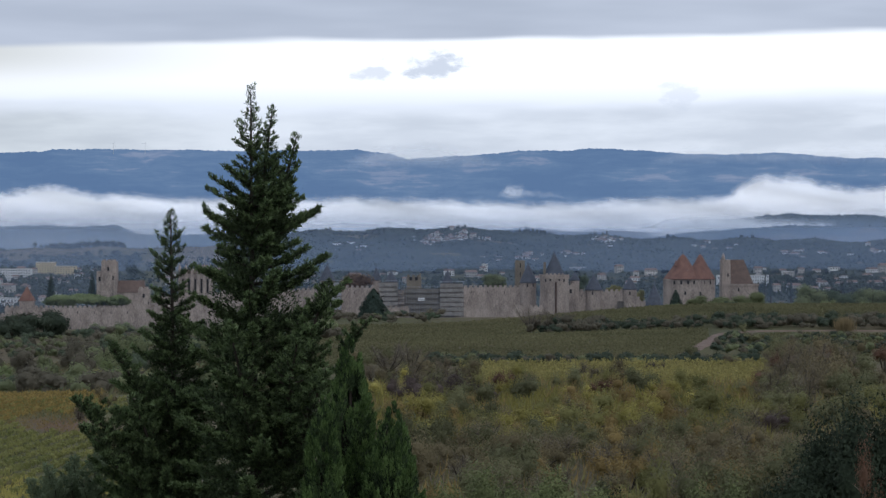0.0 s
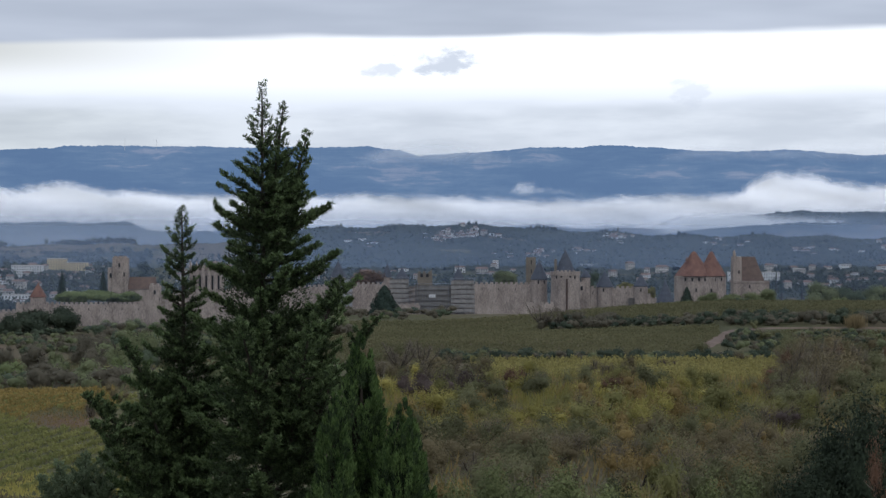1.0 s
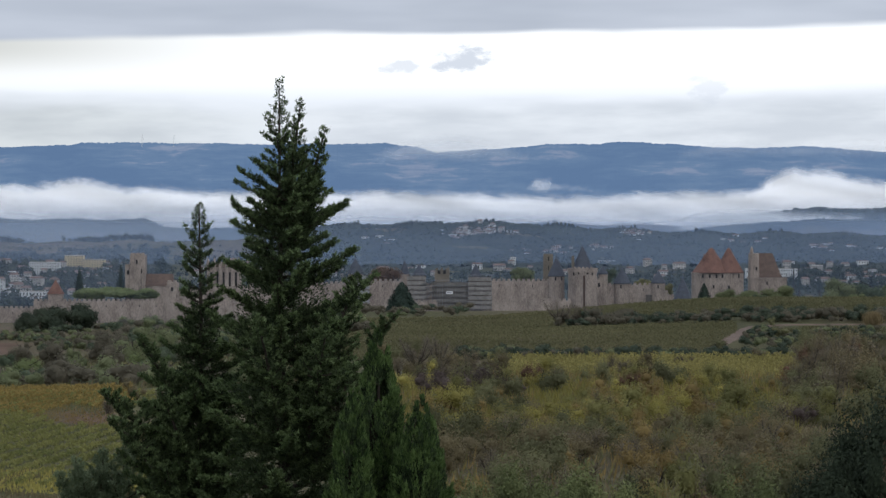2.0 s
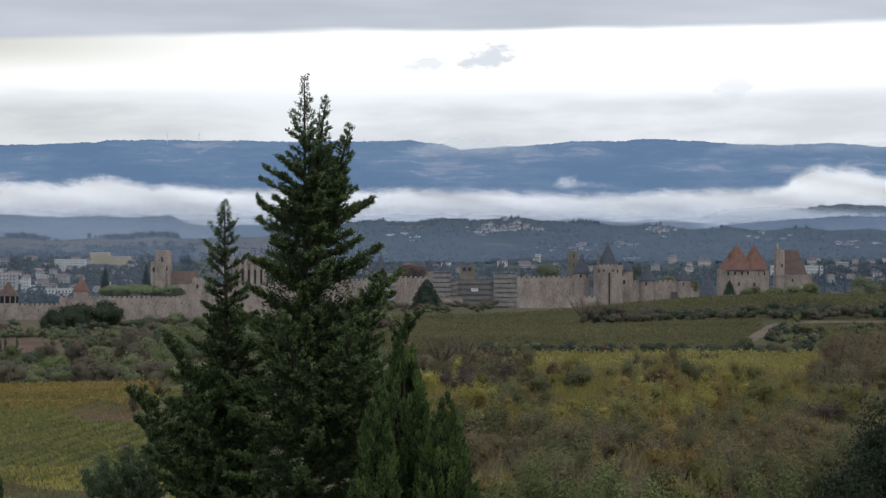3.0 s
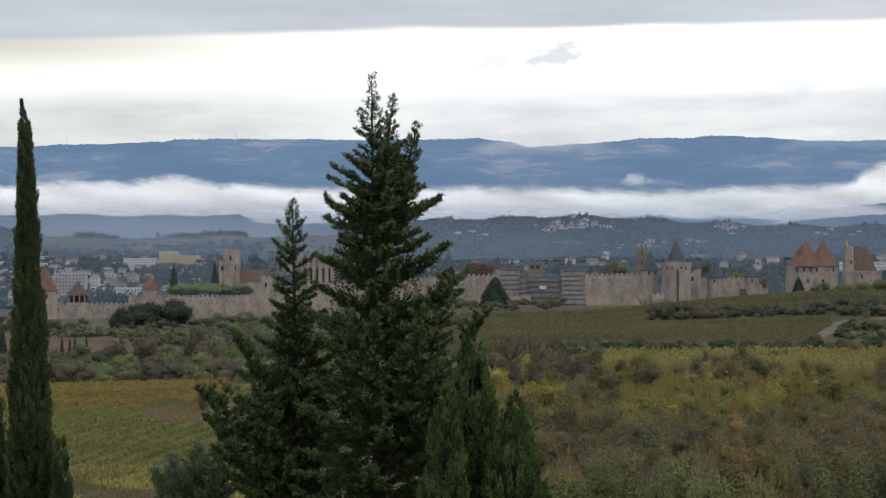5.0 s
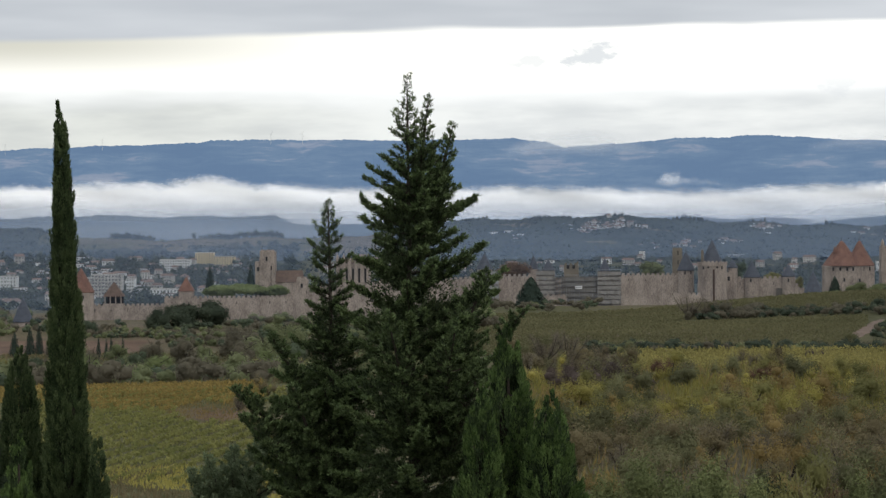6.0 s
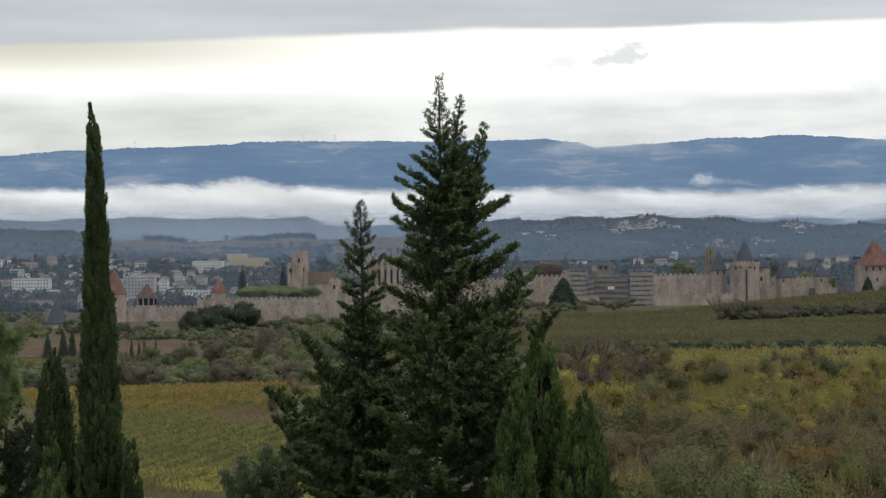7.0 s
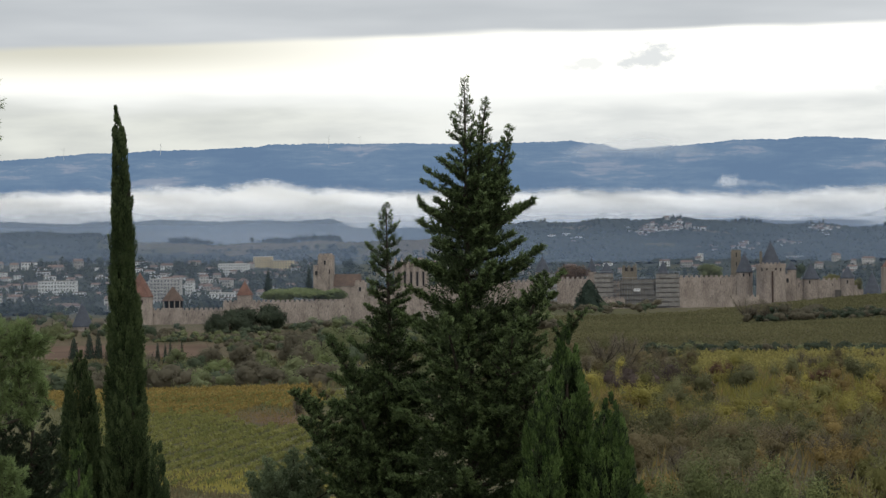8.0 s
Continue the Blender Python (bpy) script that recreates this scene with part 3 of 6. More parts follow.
def build_mountain():
    mat = bpy.data.materials.new("haze_glow_mountain")
    mat.use_nodes = True
    nt = mat.node_tree
    N, L = nt.nodes.new, nt.links.new
    bsdf = nt.nodes["Principled BSDF"]
    bsdf.inputs["Roughness"].default_value = 1.0
    bsdf.inputs["Specular IOR Level"].default_value = 0.0
    geo, mp, n1, cr = N("ShaderNodeNewGeometry"), N("ShaderNodeMapping"), N("ShaderNodeTexNoise"), N("ShaderNodeValToRGB")
    mp.inputs["Scale"].default_value = (0.0052, 0.0052, 0.026)
    L(geo.outputs["Position"], mp.inputs["Vector"])
    L(mp.outputs[0], n1.inputs["Vector"])
    n1.inputs["Scale"].default_value, n1.inputs["Detail"].default_value = 1.0, 7
    els = cr.color_ramp.elements
    els[0].position, els[0].color = 0.38, (0.006, 0.010, 0.010, 1)
    els[1].position, els[1].color = 0.70, (0.165, 0.140, 0.112, 1)
    for place, tone in ((0.48, (0.020, 0.027, 0.025, 1)), (0.585, (0.048, 0.055, 0.048, 1)), (0.625, (0.12, 0.100, 0.080, 1))):
        e = els.new(place)
        e.color = tone
    # woods and strips of fields, broken up by a finer pattern
    mp2, n2, add = N("ShaderNodeMapping"), N("ShaderNodeTexNoise"), N("ShaderNodeMath")
    mp2.inputs["Scale"].default_value = (0.022, 0.022, 0.16)
    L(geo.outputs["Position"], mp2.inputs["Vector"])
    L(mp2.outputs[0], n2.inputs["Vector"])
    n2.inputs["Scale"].default_value, n2.inputs["Detail"].default_value, n2.inputs["Roughness"].default_value = 1.0, 8, 0.65
    add.operation = "MULTIPLY_ADD"
    L(n2.outputs["Fac"], add.inputs[0])
    add.inputs[1].default_value = 0.45
    off = N("ShaderNodeMath")
    off.operation = "ADD"
    L(n1.outputs["Fac"], off.inputs[0])
    off.inputs[1].default_value = -0.235
    L(off.outputs[0], add.inputs[2])
    L(add.outputs[0], cr.inputs["Fac"])
    L(cr.outputs["Color"], bsdf.inputs["Base Color"])
    # Blue air haze is put into the mountain as an even glow.
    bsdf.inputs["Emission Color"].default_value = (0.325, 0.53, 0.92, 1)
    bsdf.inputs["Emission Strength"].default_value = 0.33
    side = np.linspace(-2200, 1900, 1400)
    #  crest heights above eye level, in sight-line units
    crest = np.interp(side, *CREST)
    crest = crest + 0.5 * np.sin(side * 0.11) + 0.6 * np.sin(side * 0.043 + 2) + np.array([1.6 * noise.noise(Vector((v * 0.16, 0.0, 0.0))) + 0.8 * noise.noise(Vector((v * 0.5, 3.0, 0.0))) for v in side])
    levels = np.array([0, 0.12, 0.25, 0.4, 0.55, 0.7, 0.82, 0.92, 1.0])
    verts, n = [], len(side)
    for k, q in enumerate(levels):
        for s, c in zip(side, crest):
            d = 4250 + 420 * q + 30 * math.sin(s * 0.018 + k * 0.7) * (1 - q)
            z = -5 + (EYE + c * 4670 / F + 5) * (q ** 0.9)
            z += noise.noise(Vector((s * 0.02, k * 0.9, 4.0))) * 6 * (q < 1) * (q > 0)
            d += noise.noise(Vector((s * 0.013, k * 0.35, 9.0))) * 70 * (q < 1)
            verts.append((s * d / F, d, z))
    for s, c in zip(side, crest):
        verts.append((s * 4950 / F, 4950, EYE + c * 4600 / F - 30))
    faces = [(k * n + i, k * n + i + 1, (k + 1) * n + i + 1, (k + 1) * n + i) for k in range(len(levels)) for i in range(n - 1)]
    me = bpy.data.meshes.new("mountain")
    me.from_pydata(verts, [], faces)
    me.polygons.foreach_set("use_smooth", [True] * len(me.polygons))
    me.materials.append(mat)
    tagged(new("mountain_backdrop", me), "long wooded mountain ridge with blue haze put in as glow", "backdrop", kind="structure")


build_mountain()


def curtain(name, d, z0, z1, mat, label, lo=-2000, hi=1700, wave=0.0, crest=None, hang=False):
    """A sheet of mist across the valley; crest: (side, drop) lists of its upper edge. It carries its depth below that edge as an attribute;
    hang: it thins out below and at its ends as well."""
    side = np.linspace(lo, hi, 260)
    shares = np.linspace(0, 1, 10)
    tops = np.full(len(side), z1) if crest is None else EYE - np.interp(side, *crest) * d / F
    verts, share = [], []
    for q in shares:
        for s, top in zip(side, tops):
            z = z0 + (top - z0) * q
            dd = d + wave * math.sin(s * 0.012 + z * 0.07)
            verts.append((s * dd / F, dd, z))
            share.append(min(top - z, z - z0, (s - lo) * d / F * 0.4, (hi - s) * d / F * 0.4) if hang else top - z)
    n = len(side)
    faces = [(k * n + i, k * n + i + 1, (k + 1) * n + i + 1, (k + 1) * n + i) for k in range(len(shares) - 1) for i in range(n - 1)]
    me = bpy.data.meshes.new(name)
    me.from_pydata(verts, [], faces)
    me.attributes.new("depth_under_top", "FLOAT", "POINT").data.foreach_set("value", share)
    me.polygons.foreach_set("use_smooth", [True] * len(me.polygons))
    me.materials.append(mat)
    ob = tagged(new(name, me), label, "mist", kind="structure")
    ob.visible_shadow = False
    return ob


# Air haze put in as tinted sheets; the farther ones glow by themselves.
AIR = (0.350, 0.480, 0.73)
curtain("haze_sheet", 1480, -30, 75, mist_material("valley_haze", AIR, 0.0, 0.05, 50), "thin blue haze over the valley", wave=4)
curtain("haze_sheet", 1760, -30, 75, mist_material("thin_haze", AIR, 0.0, 0.14, 45), "thin blue haze behind the fortress", wave=10)
curtain("haze_sheet", 1860, -30, 62, mist_material("town_mist", (0.50, 0.56, 0.63), 0.05, 0.07, 40), "pale morning mist over the low town", hi=-560, wave=10)
curtain("haze_sheet", 2590, -30, 75, mist_material("blue_haze", AIR, 0.11, 0.25, 45), "blue haze before the wooded hills", wave=15)
curtain("haze_sheet", 3200, -30, 80, mist_material("far_haze", AIR, 0.22, 0.50, 45), "blue haze behind the wooded hills", wave=15)
curtain("haze_sheet", 3080, -30, 78, mist_material("western_mist", (0.50, 0.56, 0.63), 0.16, 0.30, 40), "pale morning mist between the western hills", hi=-480, wave=12)
# Fog and cloud sheets get a glow that stands for scattered light.
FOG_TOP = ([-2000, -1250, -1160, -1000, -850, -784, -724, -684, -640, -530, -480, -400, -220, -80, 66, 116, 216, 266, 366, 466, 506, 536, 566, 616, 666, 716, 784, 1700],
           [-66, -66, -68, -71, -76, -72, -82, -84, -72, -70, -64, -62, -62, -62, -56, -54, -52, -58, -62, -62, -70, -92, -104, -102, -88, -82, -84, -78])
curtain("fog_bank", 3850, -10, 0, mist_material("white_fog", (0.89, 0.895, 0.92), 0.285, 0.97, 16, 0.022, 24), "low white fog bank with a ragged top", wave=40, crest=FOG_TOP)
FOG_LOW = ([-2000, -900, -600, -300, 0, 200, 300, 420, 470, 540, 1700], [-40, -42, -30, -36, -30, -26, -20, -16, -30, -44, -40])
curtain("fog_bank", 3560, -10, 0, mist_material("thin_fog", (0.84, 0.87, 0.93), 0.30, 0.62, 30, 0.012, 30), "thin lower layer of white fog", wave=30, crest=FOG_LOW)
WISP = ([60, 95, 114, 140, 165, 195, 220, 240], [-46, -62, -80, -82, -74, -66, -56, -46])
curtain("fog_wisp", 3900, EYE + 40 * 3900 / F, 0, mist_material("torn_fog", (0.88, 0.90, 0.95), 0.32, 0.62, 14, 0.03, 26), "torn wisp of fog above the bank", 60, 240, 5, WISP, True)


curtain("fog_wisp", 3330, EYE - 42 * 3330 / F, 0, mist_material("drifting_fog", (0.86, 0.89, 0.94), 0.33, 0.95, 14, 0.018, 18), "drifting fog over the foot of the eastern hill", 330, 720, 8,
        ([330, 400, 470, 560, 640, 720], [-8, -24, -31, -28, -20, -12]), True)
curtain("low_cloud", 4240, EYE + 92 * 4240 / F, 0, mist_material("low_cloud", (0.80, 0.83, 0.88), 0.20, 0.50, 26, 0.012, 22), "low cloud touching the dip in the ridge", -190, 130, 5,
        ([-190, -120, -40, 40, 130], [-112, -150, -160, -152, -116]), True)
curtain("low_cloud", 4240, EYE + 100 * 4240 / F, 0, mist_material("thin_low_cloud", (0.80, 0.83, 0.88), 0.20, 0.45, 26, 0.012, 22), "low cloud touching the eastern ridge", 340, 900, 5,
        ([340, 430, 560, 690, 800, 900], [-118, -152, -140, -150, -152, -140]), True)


def build_turbine(side):
    foot = spot(side, -float(np.interp(side, *CREST)) + 3, 4640)
    t = thing("wind_turbine", foot, "slim pale wind turbine on the mountain ridge", "wind turbine", "wind turbines")
    part("mast", Geo().turned(0, 0, [(0.28, -4), (0.16, 12)], 8), WHITE, t)
    part("nacelle", Geo().box(-0.25, -0.9, 11.8, 0.25, 0.9, 12.4), WHITE, t)
    for a in (0.5, 2.6, 4.7):
        part("blade", Geo().tube((0, -1.0, 12.1), (6 * math.sin(a), -1.0, 12.1 + 6 * math.cos(a)), 0.16, 0.06, 4), WHITE, t)


for turbine_side in (-1060, -885, -583, -527):
    build_turbine(turbine_side)


# ---- the fortress ----
CD = 1600.0
U = CD / F  # one sight-line unit at the fortress, in metres


def merlons(geo, x0, x1, z, depth, y=0.0, step=2.2, h=1.1):
    n = max(1, int((x1 - x0) / step))
    for i in range(n):
        a = x0 + (i + 0.15) * (x1 - x0) / n
        geo.box(a, y, z, a + step * 0.62, y + depth, z + h)
    return geo


def round_tower(side, width, eave, base, tip, roof_mat, label, d=CD, wall_mat=None, over=1.12, openings=(), flare=0.0, finial=True, group="fortress towers"):
    """A round tower with a conical roof; openings: (side, drop) of small dark windows in its face."""
    u = d / F
    foot = spot(side, base, d)
    t = thing("fortress_tower", foot, label, "tower", group)
    r, h = width * u / 2, (base - eave) * u
    part("wall", Geo().turned(0, 0, [(r * 1.06, -6), (r * 1.03, h * 0.4), (r, h * 0.6), (r, h)], 24), wall_mat or STONE, t)
    ro, rh = r * over, (eave - tip) * u
    roof = Geo().turned(0, 0, [(ro * 0.98, h - 0.35), (ro, h), (ro * (0.62 - flare), h + rh * 0.42), (ro * (0.3 - flare * 0.5), h + rh * 0.74), (0.04, h + rh)], 24)
    top = part("roof", roof, roof_mat, t)
    if finial:
        part("finial", Geo().turned(0, 0, [(0.1, h + rh - 0.2), (0.1, h + rh + 0.5), (0.28, h + rh + 0.75), (0.05, h + rh + 1.1), (0.03, h + rh + 1.9)], 8), SLATE, top)
    for s, q in openings:
        x = (s - side) * u
        y = -math.sqrt(max(r * r - x * x, 0.01))
        z = (base - q) * u
        part("window", Geo().box(x - 0.42, y - 0.12, z - 0.9, x + 0.42, y + 0.9, z + 0.9), DARK, t)
    return t


def city_wall(s0, s1, top, base, label, d=CD, top1=None, thick=2.6, slits=True, battlement=True, wall_mat=None):
    """A straight run of curtain wall with battlements; top1: the height at its far end."""
    u = d / F
    foot = spot(s0, base, d)
    t = thing("city_wall", foot, label, "wall", "curtain walls")
    w, h = (s1 - s0) * u, (base - top) * u
    h1 = h if top1 is None else (base - top1) * u
    g = Geo().add([(0, 0, -8), (w, 0, -8), (w, thick, -8), (0, thick, -8), (0, 0.3, h), (w, 0.3, h1), (w, thick, h1), (0, thick, h)],
                  [(0, 3, 2, 1), (4, 5, 6, 7), (0, 1, 5, 4), (1, 2, 6, 5), (2, 3, 7, 6), (3, 0, 4, 7)])
    part("wall", g, wall_mat or STONE, t)
    if battlement:
        b = Geo()
        n = max(1, int(w / 2.6))
        for i in range(n):
            a = (i + 0.2) * w / n
            z = h + (h1 - h) * (i + 0.5) / n
            b.box(a, 0.25, z - 0.1, a + 1.55, 0.95, z + 1.15)
        tagged(part("battlement", b, wall_mat or STONE, t), kind="stuff")
    if slits:
        for i in range(int(w / 9)):
            x, z = 4 + i * 9, (h + (h1 - h) * i * 9 / w) - 2.6
            part("arrow_slit", Geo().box(x, -0.04, z - 0.7, x + 0.3, 0.7, z + 0.7), DARK, t)
    return t


def square_tower(s0, s1, top, base, label, d=CD, depth=9.0, mat=None, openings=(), battlement=True, ow=0.55, oh=1.1):
    u = d / F
    foot = spot((s0 + s1) / 2, base, d)
    t = thing("fortress_tower", foot, label, "tower", "fortress towers")
    w, h = (s1 - s0) * u / 2, (base - top) * u
    part("wall", Geo().box(-w, 0, -6, w, depth, h, 0.15), mat or STONE, t)
    if battlement:
        g = merlons(Geo(), -w + 0.15, w - 0.15, h - 0.05, 0.7, 0.2)
        g = merlons(g, -w + 0.15, w - 0.15, h - 0.05, 0.7, depth - 0.95)
        tagged(part("battlement", g, mat or STONE, t), kind="stuff")
    for s, q in openings:
        x, z = (s - (s0 + s1) / 2) * u, (base - q) * u
        part("window", Geo().box(x - ow, -0.06, z - oh, x + ow, 0.8, z + oh), DARK, t)
    return t


# curtain walls, from the low western corner to the eastern gate
city_wall(-915, -776, 158, 194, "low stone curtain wall with worn battlements")
city_wall(-935, -800, 191, 208, "low outer wall of the fortress with battlements", d=1580, slits=False)
city_wall(-776, -690, 145, 190, "stone curtain wall half hidden by pines")
city_wall(-690, -535, 145, 190, "long crenellated curtain wall of pale stone")
city_wall(-535, -200, 128, 176, "stone curtain wall beside the church", top1=112)
city_wall(-200, -112, 109, 158, "stone curtain wall behind scaffolding", top1=110)
city_wall(-170, -60, 146, 182, "low outer wall at the foot of the scaffolding", d=1575, slits=False)
city_wall(36, 150, 109, 160, "long plain curtain wall of grey-brown stone")
city_wall(20, 178, 144, 166, "low outer wall with battlements under the curtain wall", d=1580, slits=False)
city_wall(232, 330, 116, 160, "stone curtain wall between slate-roofed towers")
city_wall(330, 362, 118, 160, "broken end of the curtain wall stepping down", top1=140, slits=False)

# western towers
round_tower(-925, 45, 133, 192, 90, RED_TILE, "round stone tower with a tall orange tiled cone", over=1.06, openings=((-918, 142),))
hut = thing("watch_tower", spot(-868, 165, 1612), "open watch tower with a brown tiled hip roof", "tower", "fortress towers")
part("wall", Geo().box(-5, 0, -4, 5, 8, 3.2), STONE, hut)
for px in (-4.6, -1.6, 1.4, 4.3):
    part("post", Geo().box(px - 0.3, 0.1, 3.2, px + 0.3, 0.7, 7.2), STONE, hut)
# Back of the open storey near-black: its shade is put in as colour.
part("shaded_back", Geo().box(-4.8, 6.5, 3.2, 4.8, 7.5, 7.2), DARK, hut)
part("roof", Geo().hip(-5, 0, 5, 8, 7.2, 15.0, 0.05, 0.6), BROWN_TILE, hut)
pyr = thing("gate_roof", spot(-738, 140, 1606), "small square tower with a steep orange tiled roof", "tower", "fortress towers")
part("wall", Geo().box(-3.8, 0, -8, 3.8, 7.6, 2.2), STONE, pyr)
part("roof", Geo().hip(-3.8, 0, 3.8, 7.6, 2.2, 10.0, 0.02, 0.45), RED_TILE, pyr)
round_tower(-1030, 34, 185, 215, 142, SLATE, "round tower with a slate cone beside the low town", d=1500, openings=((-1022, 191),))

# the church with its square tower
church = thing("church", spot(-565, 132, 1640), "stone church with a square tower and a tiled nave", "church")
k = 1640 / F
part("nave_wall", Geo().box(-32 * k, 0, -6, 36 * k, 12, 14 * k), STONE, church)
part("nave_roof", Geo().hip(-32 * k, 0, 36 * k, 12, 14 * k, 35 * k, 0.92, 0.5), BROWN_TILE, church)
part("tower", Geo().box(-40 * k, -1.5, -6, -12 * k, 8, 69 * k, 0.2), STONE, church)
bat = merlons(Geo(), -40 * k + 0.3, -12 * k - 0.3, 69 * k, 0.8, -1.2, 2.3, 1.0)
tagged(part("battlement", merlons(bat, -40 * k + 0.3, -12 * k - 0.3, 69 * k, 0.8, 6.8, 2.3, 1.0), STONE, church), kind="stuff")
part("stair_turret", Geo().box(-48 * k, -0.5, -6, -39 * k, 6, 52 * k), STONE, church)
part("buttress", Geo().box(-17 * k, -3.2, -6, -12 * k, 2, 46 * k), STONE, church)
for x, z in ((-42.5, 38), (-18, 40), (-27, 56)):
    part("window", Geo().box(x * k - 0.5, -1.65, z * k - 1.2, x * k + 0.5, 0.2, z * k + 1.2), DARK, church)
choir = thing("church_choir", spot(-440, 128, 1650), "tall gothic choir with slim pinnacles and long windows", "church")
part("wall", Geo().box(-26 * k, 0, -8, 30 * k, 14, 44 * k), STONE, choir)
part("roof", Geo().hip(-26 * k, 0, 30 * k, 14, 44 * k, 52 * k, 0.8, 0.3), BROWN_TILE, choir)
for i in range(6):
    x = -26 * k + i * 11 * k
    p = part("pinnacle", Geo().box(x - 0.8, -1.4, -8, x + 0.8, 0.4, 50 * k, 0.1), STONE, choir)
    part("spire", Geo().turned(x, -0.5, [(0.9, 50 * k), (0.05, 62 * k)], 6), STONE, p)
    if i < 5:
        part("window", Geo().box(x + 4 * k, -0.12, 6 * k, x + 7 * k, 0.6, 34 * k), DARK, choir)
square_tower(-540, -520, 112, 160, "square stone tower beside the church", openings=((-530, 124),))
square_tower(-395, -352, 118, 168, "broad square wall tower of pale stone")


# scaffolding on the middle walls
def scaffold(s0, s1, top, base, label, d, decks=5, netted=True, poles=8, mat=None):
    """Tube scaffolding with plank decks in front of a wall, part hung with nets."""
    u = d / F
    t = thing("scaffolding", spot(s0, base, d), label, "scaffolding", "scaffolding on the wall")
    w, h = (s1 - s0) * u, (base - top) * u
    part("wall_behind", Geo().box(0, 1.8, -5, w, 4.0, h - 0.4), STONE, t)
    if netted:
        n = decks
        for i in range(n):
            z0, z1 = h * i / n + 0.35, h * (i + 1) / n - 0.2
            g = Geo()
            m = 8
            verts = [(w * j / m, 0.18 * math.sin(j * 2.1 + i), z) for z in (z0, (z0 + z1) / 2, z1) for j in range(m + 1)]
            verts += [(x, y + 0.06, z) for x, y, z in verts]
            q = 3 * (m + 1)
            g.add(verts, [(a * (m + 1) + j, a * (m + 1) + j + 1, (a + 1) * (m + 1) + j + 1, (a + 1) * (m + 1) + j) for a in (0, 1) for j in range(m)] +
                  [(q + a * (m + 1) + j, q + (a + 1) * (m + 1) + j, q + (a + 1) * (m + 1) + j + 1, q + a * (m + 1) + j + 1) for a in (0, 1) for j in range(m)])
            part("net", g, mat or NET, t)
    for i in range(decks + 1):
        z = h * i / decks
        part("deck", Geo().box(-0.3, -0.35, z - 0.10, w + 0.3, 1.5, z + 0.10), PLANK, t)
        part("guard_rail", Geo().tube((-0.3, -0.3, z + 1.0), (w + 0.3, -0.3, z + 1.0), 0.06, 0.06, 5), STEEL, t)
    for i in range(poles + 1):
        x = w * i / poles
        part("pole", Geo().tube((x, -0.3, -2), (x, -0.3, h + 1.2), 0.07, 0.07, 5), STEEL, t)
    return t


scaffold(-217, -180, 100, 150, "scaffolding wrapped in pale sheeting on a tower", 1585, 4, True, 5, SHEET)
scaffold(-113, -80, 100, 168, "scaffolding with grey nets round a wall tower", 1580, 8, True, 6)
stair = scaffold(-80, -69, 112, 166, "narrow scaffold stair tower with open steel flights", 1578, 6, False, 2)
for i in range(6):
    z = 54 * 1578 / F * i / 6
    part("stair_flight", Geo().tube((0.2 if i % 2 else 3.1, 0.4, z), (3.1 if i % 2 else 0.2, 0.4, z + 2.7), 0.16, 0.16, 4), STEEL, stair)
scaffold(-69, -5, 111, 158, "broad scaffolding with dark plank decks on the curtain wall", 1582, 5, True, 14, material("brown_grey_net", (0.15, 0.14, 0.125), (0.22, 0.205, 0.185), 0.3, 0.95, 0.2))
scaffold(-5, 36, 102, 160, "tall scaffolding with pale netting beside the curtain wall", 1580, 7, True, 9)
banner = thing("banner", spot(-38.5, 130, 1580.3), "small white banner with grey print on the scaffolding", "sign")
part("cloth", Geo().box(-1.7, -0.05, -0.75, 1.7, 0.0, 0.75), SIGN, banner)
for x0, x1 in ((-1.35, -0.75), (-0.6, 0.1), (0.25, 1.3)):
    part("print", Geo().box(x0, -0.065, -0.22, x1, -0.052, 0.25), SIGN_BAR, banner)

# inner castle behind the scaffolding
square_tower(-65, -38, 90, 130, "ochre stone keep tower with two dark windows", 1660, 7, OCHRE_STONE, ((-57, 93.5), (-47, 93.5)), ow=0.75, oh=1.0)
square_tower(-42, -38.5, 84, 130, "slim chimney turret on the keep", 1668, 1.2, OCHRE_STONE, battlement=False)
round_tower(8, 18, 101, 130, 78, SLATE, "inner tower with a steep slate cone", 1660)
round_tower(-92, 22, 99, 130, 80, SLATE, "inner tower with a broad slate roof", 1670)
round_tower(-118, 16, 96, 130, 72, SLATE, "slim inner turret with a slate cone", 1690)
round_tower(-205, 26, 96, 130, 68, SLATE, "inner slate-roofed tower behind the wall", 1675)

# eastern towers
square_tower(127, 145, 61, 130, "tall ruined ochre watch tower, narrow and roofless", 1650, 4, OCHRE_STONE, ((137, 70), (137, 86)), False, 0.3, 1.2)
round_tower(151, 28, 100, 160, 66, SLATE, "round wall tower with a slate cone", openings=((149, 105), (159, 105)))
big = round_tower(197, 51, 88, 165, 46, SLATE, "great round tower with a tall slate cone", 1590, over=0.70, openings=((181, 96), (189, 94), (205, 94), (213, 96)))
part("battlement", merlons(Geo().turned(0, 0, [(8.05, 21.6), (8.15, 23.9), (7.3, 23.9), (7.3, 22.4)], 24), -5.2, 5.6, 23.6, 0.8, -6.4, 2.0, 1.0), STONE, big)
part("slot", Geo().box(0.1, -8.35, 3, 1.0, -7.0, 20), material("brown_timber_slot", (0.05, 0.028, 0.02), (0.08, 0.05, 0.035)), big)
part("chimney", Geo().box(-5.9, -1, 23, -4.5, 0.8, 30.5), OCHRE_STONE, big)
square_tower(217, 235, 105, 160, "stair annex of pale stone beside the great tower", 1594, 6, openings=((226, 116),))
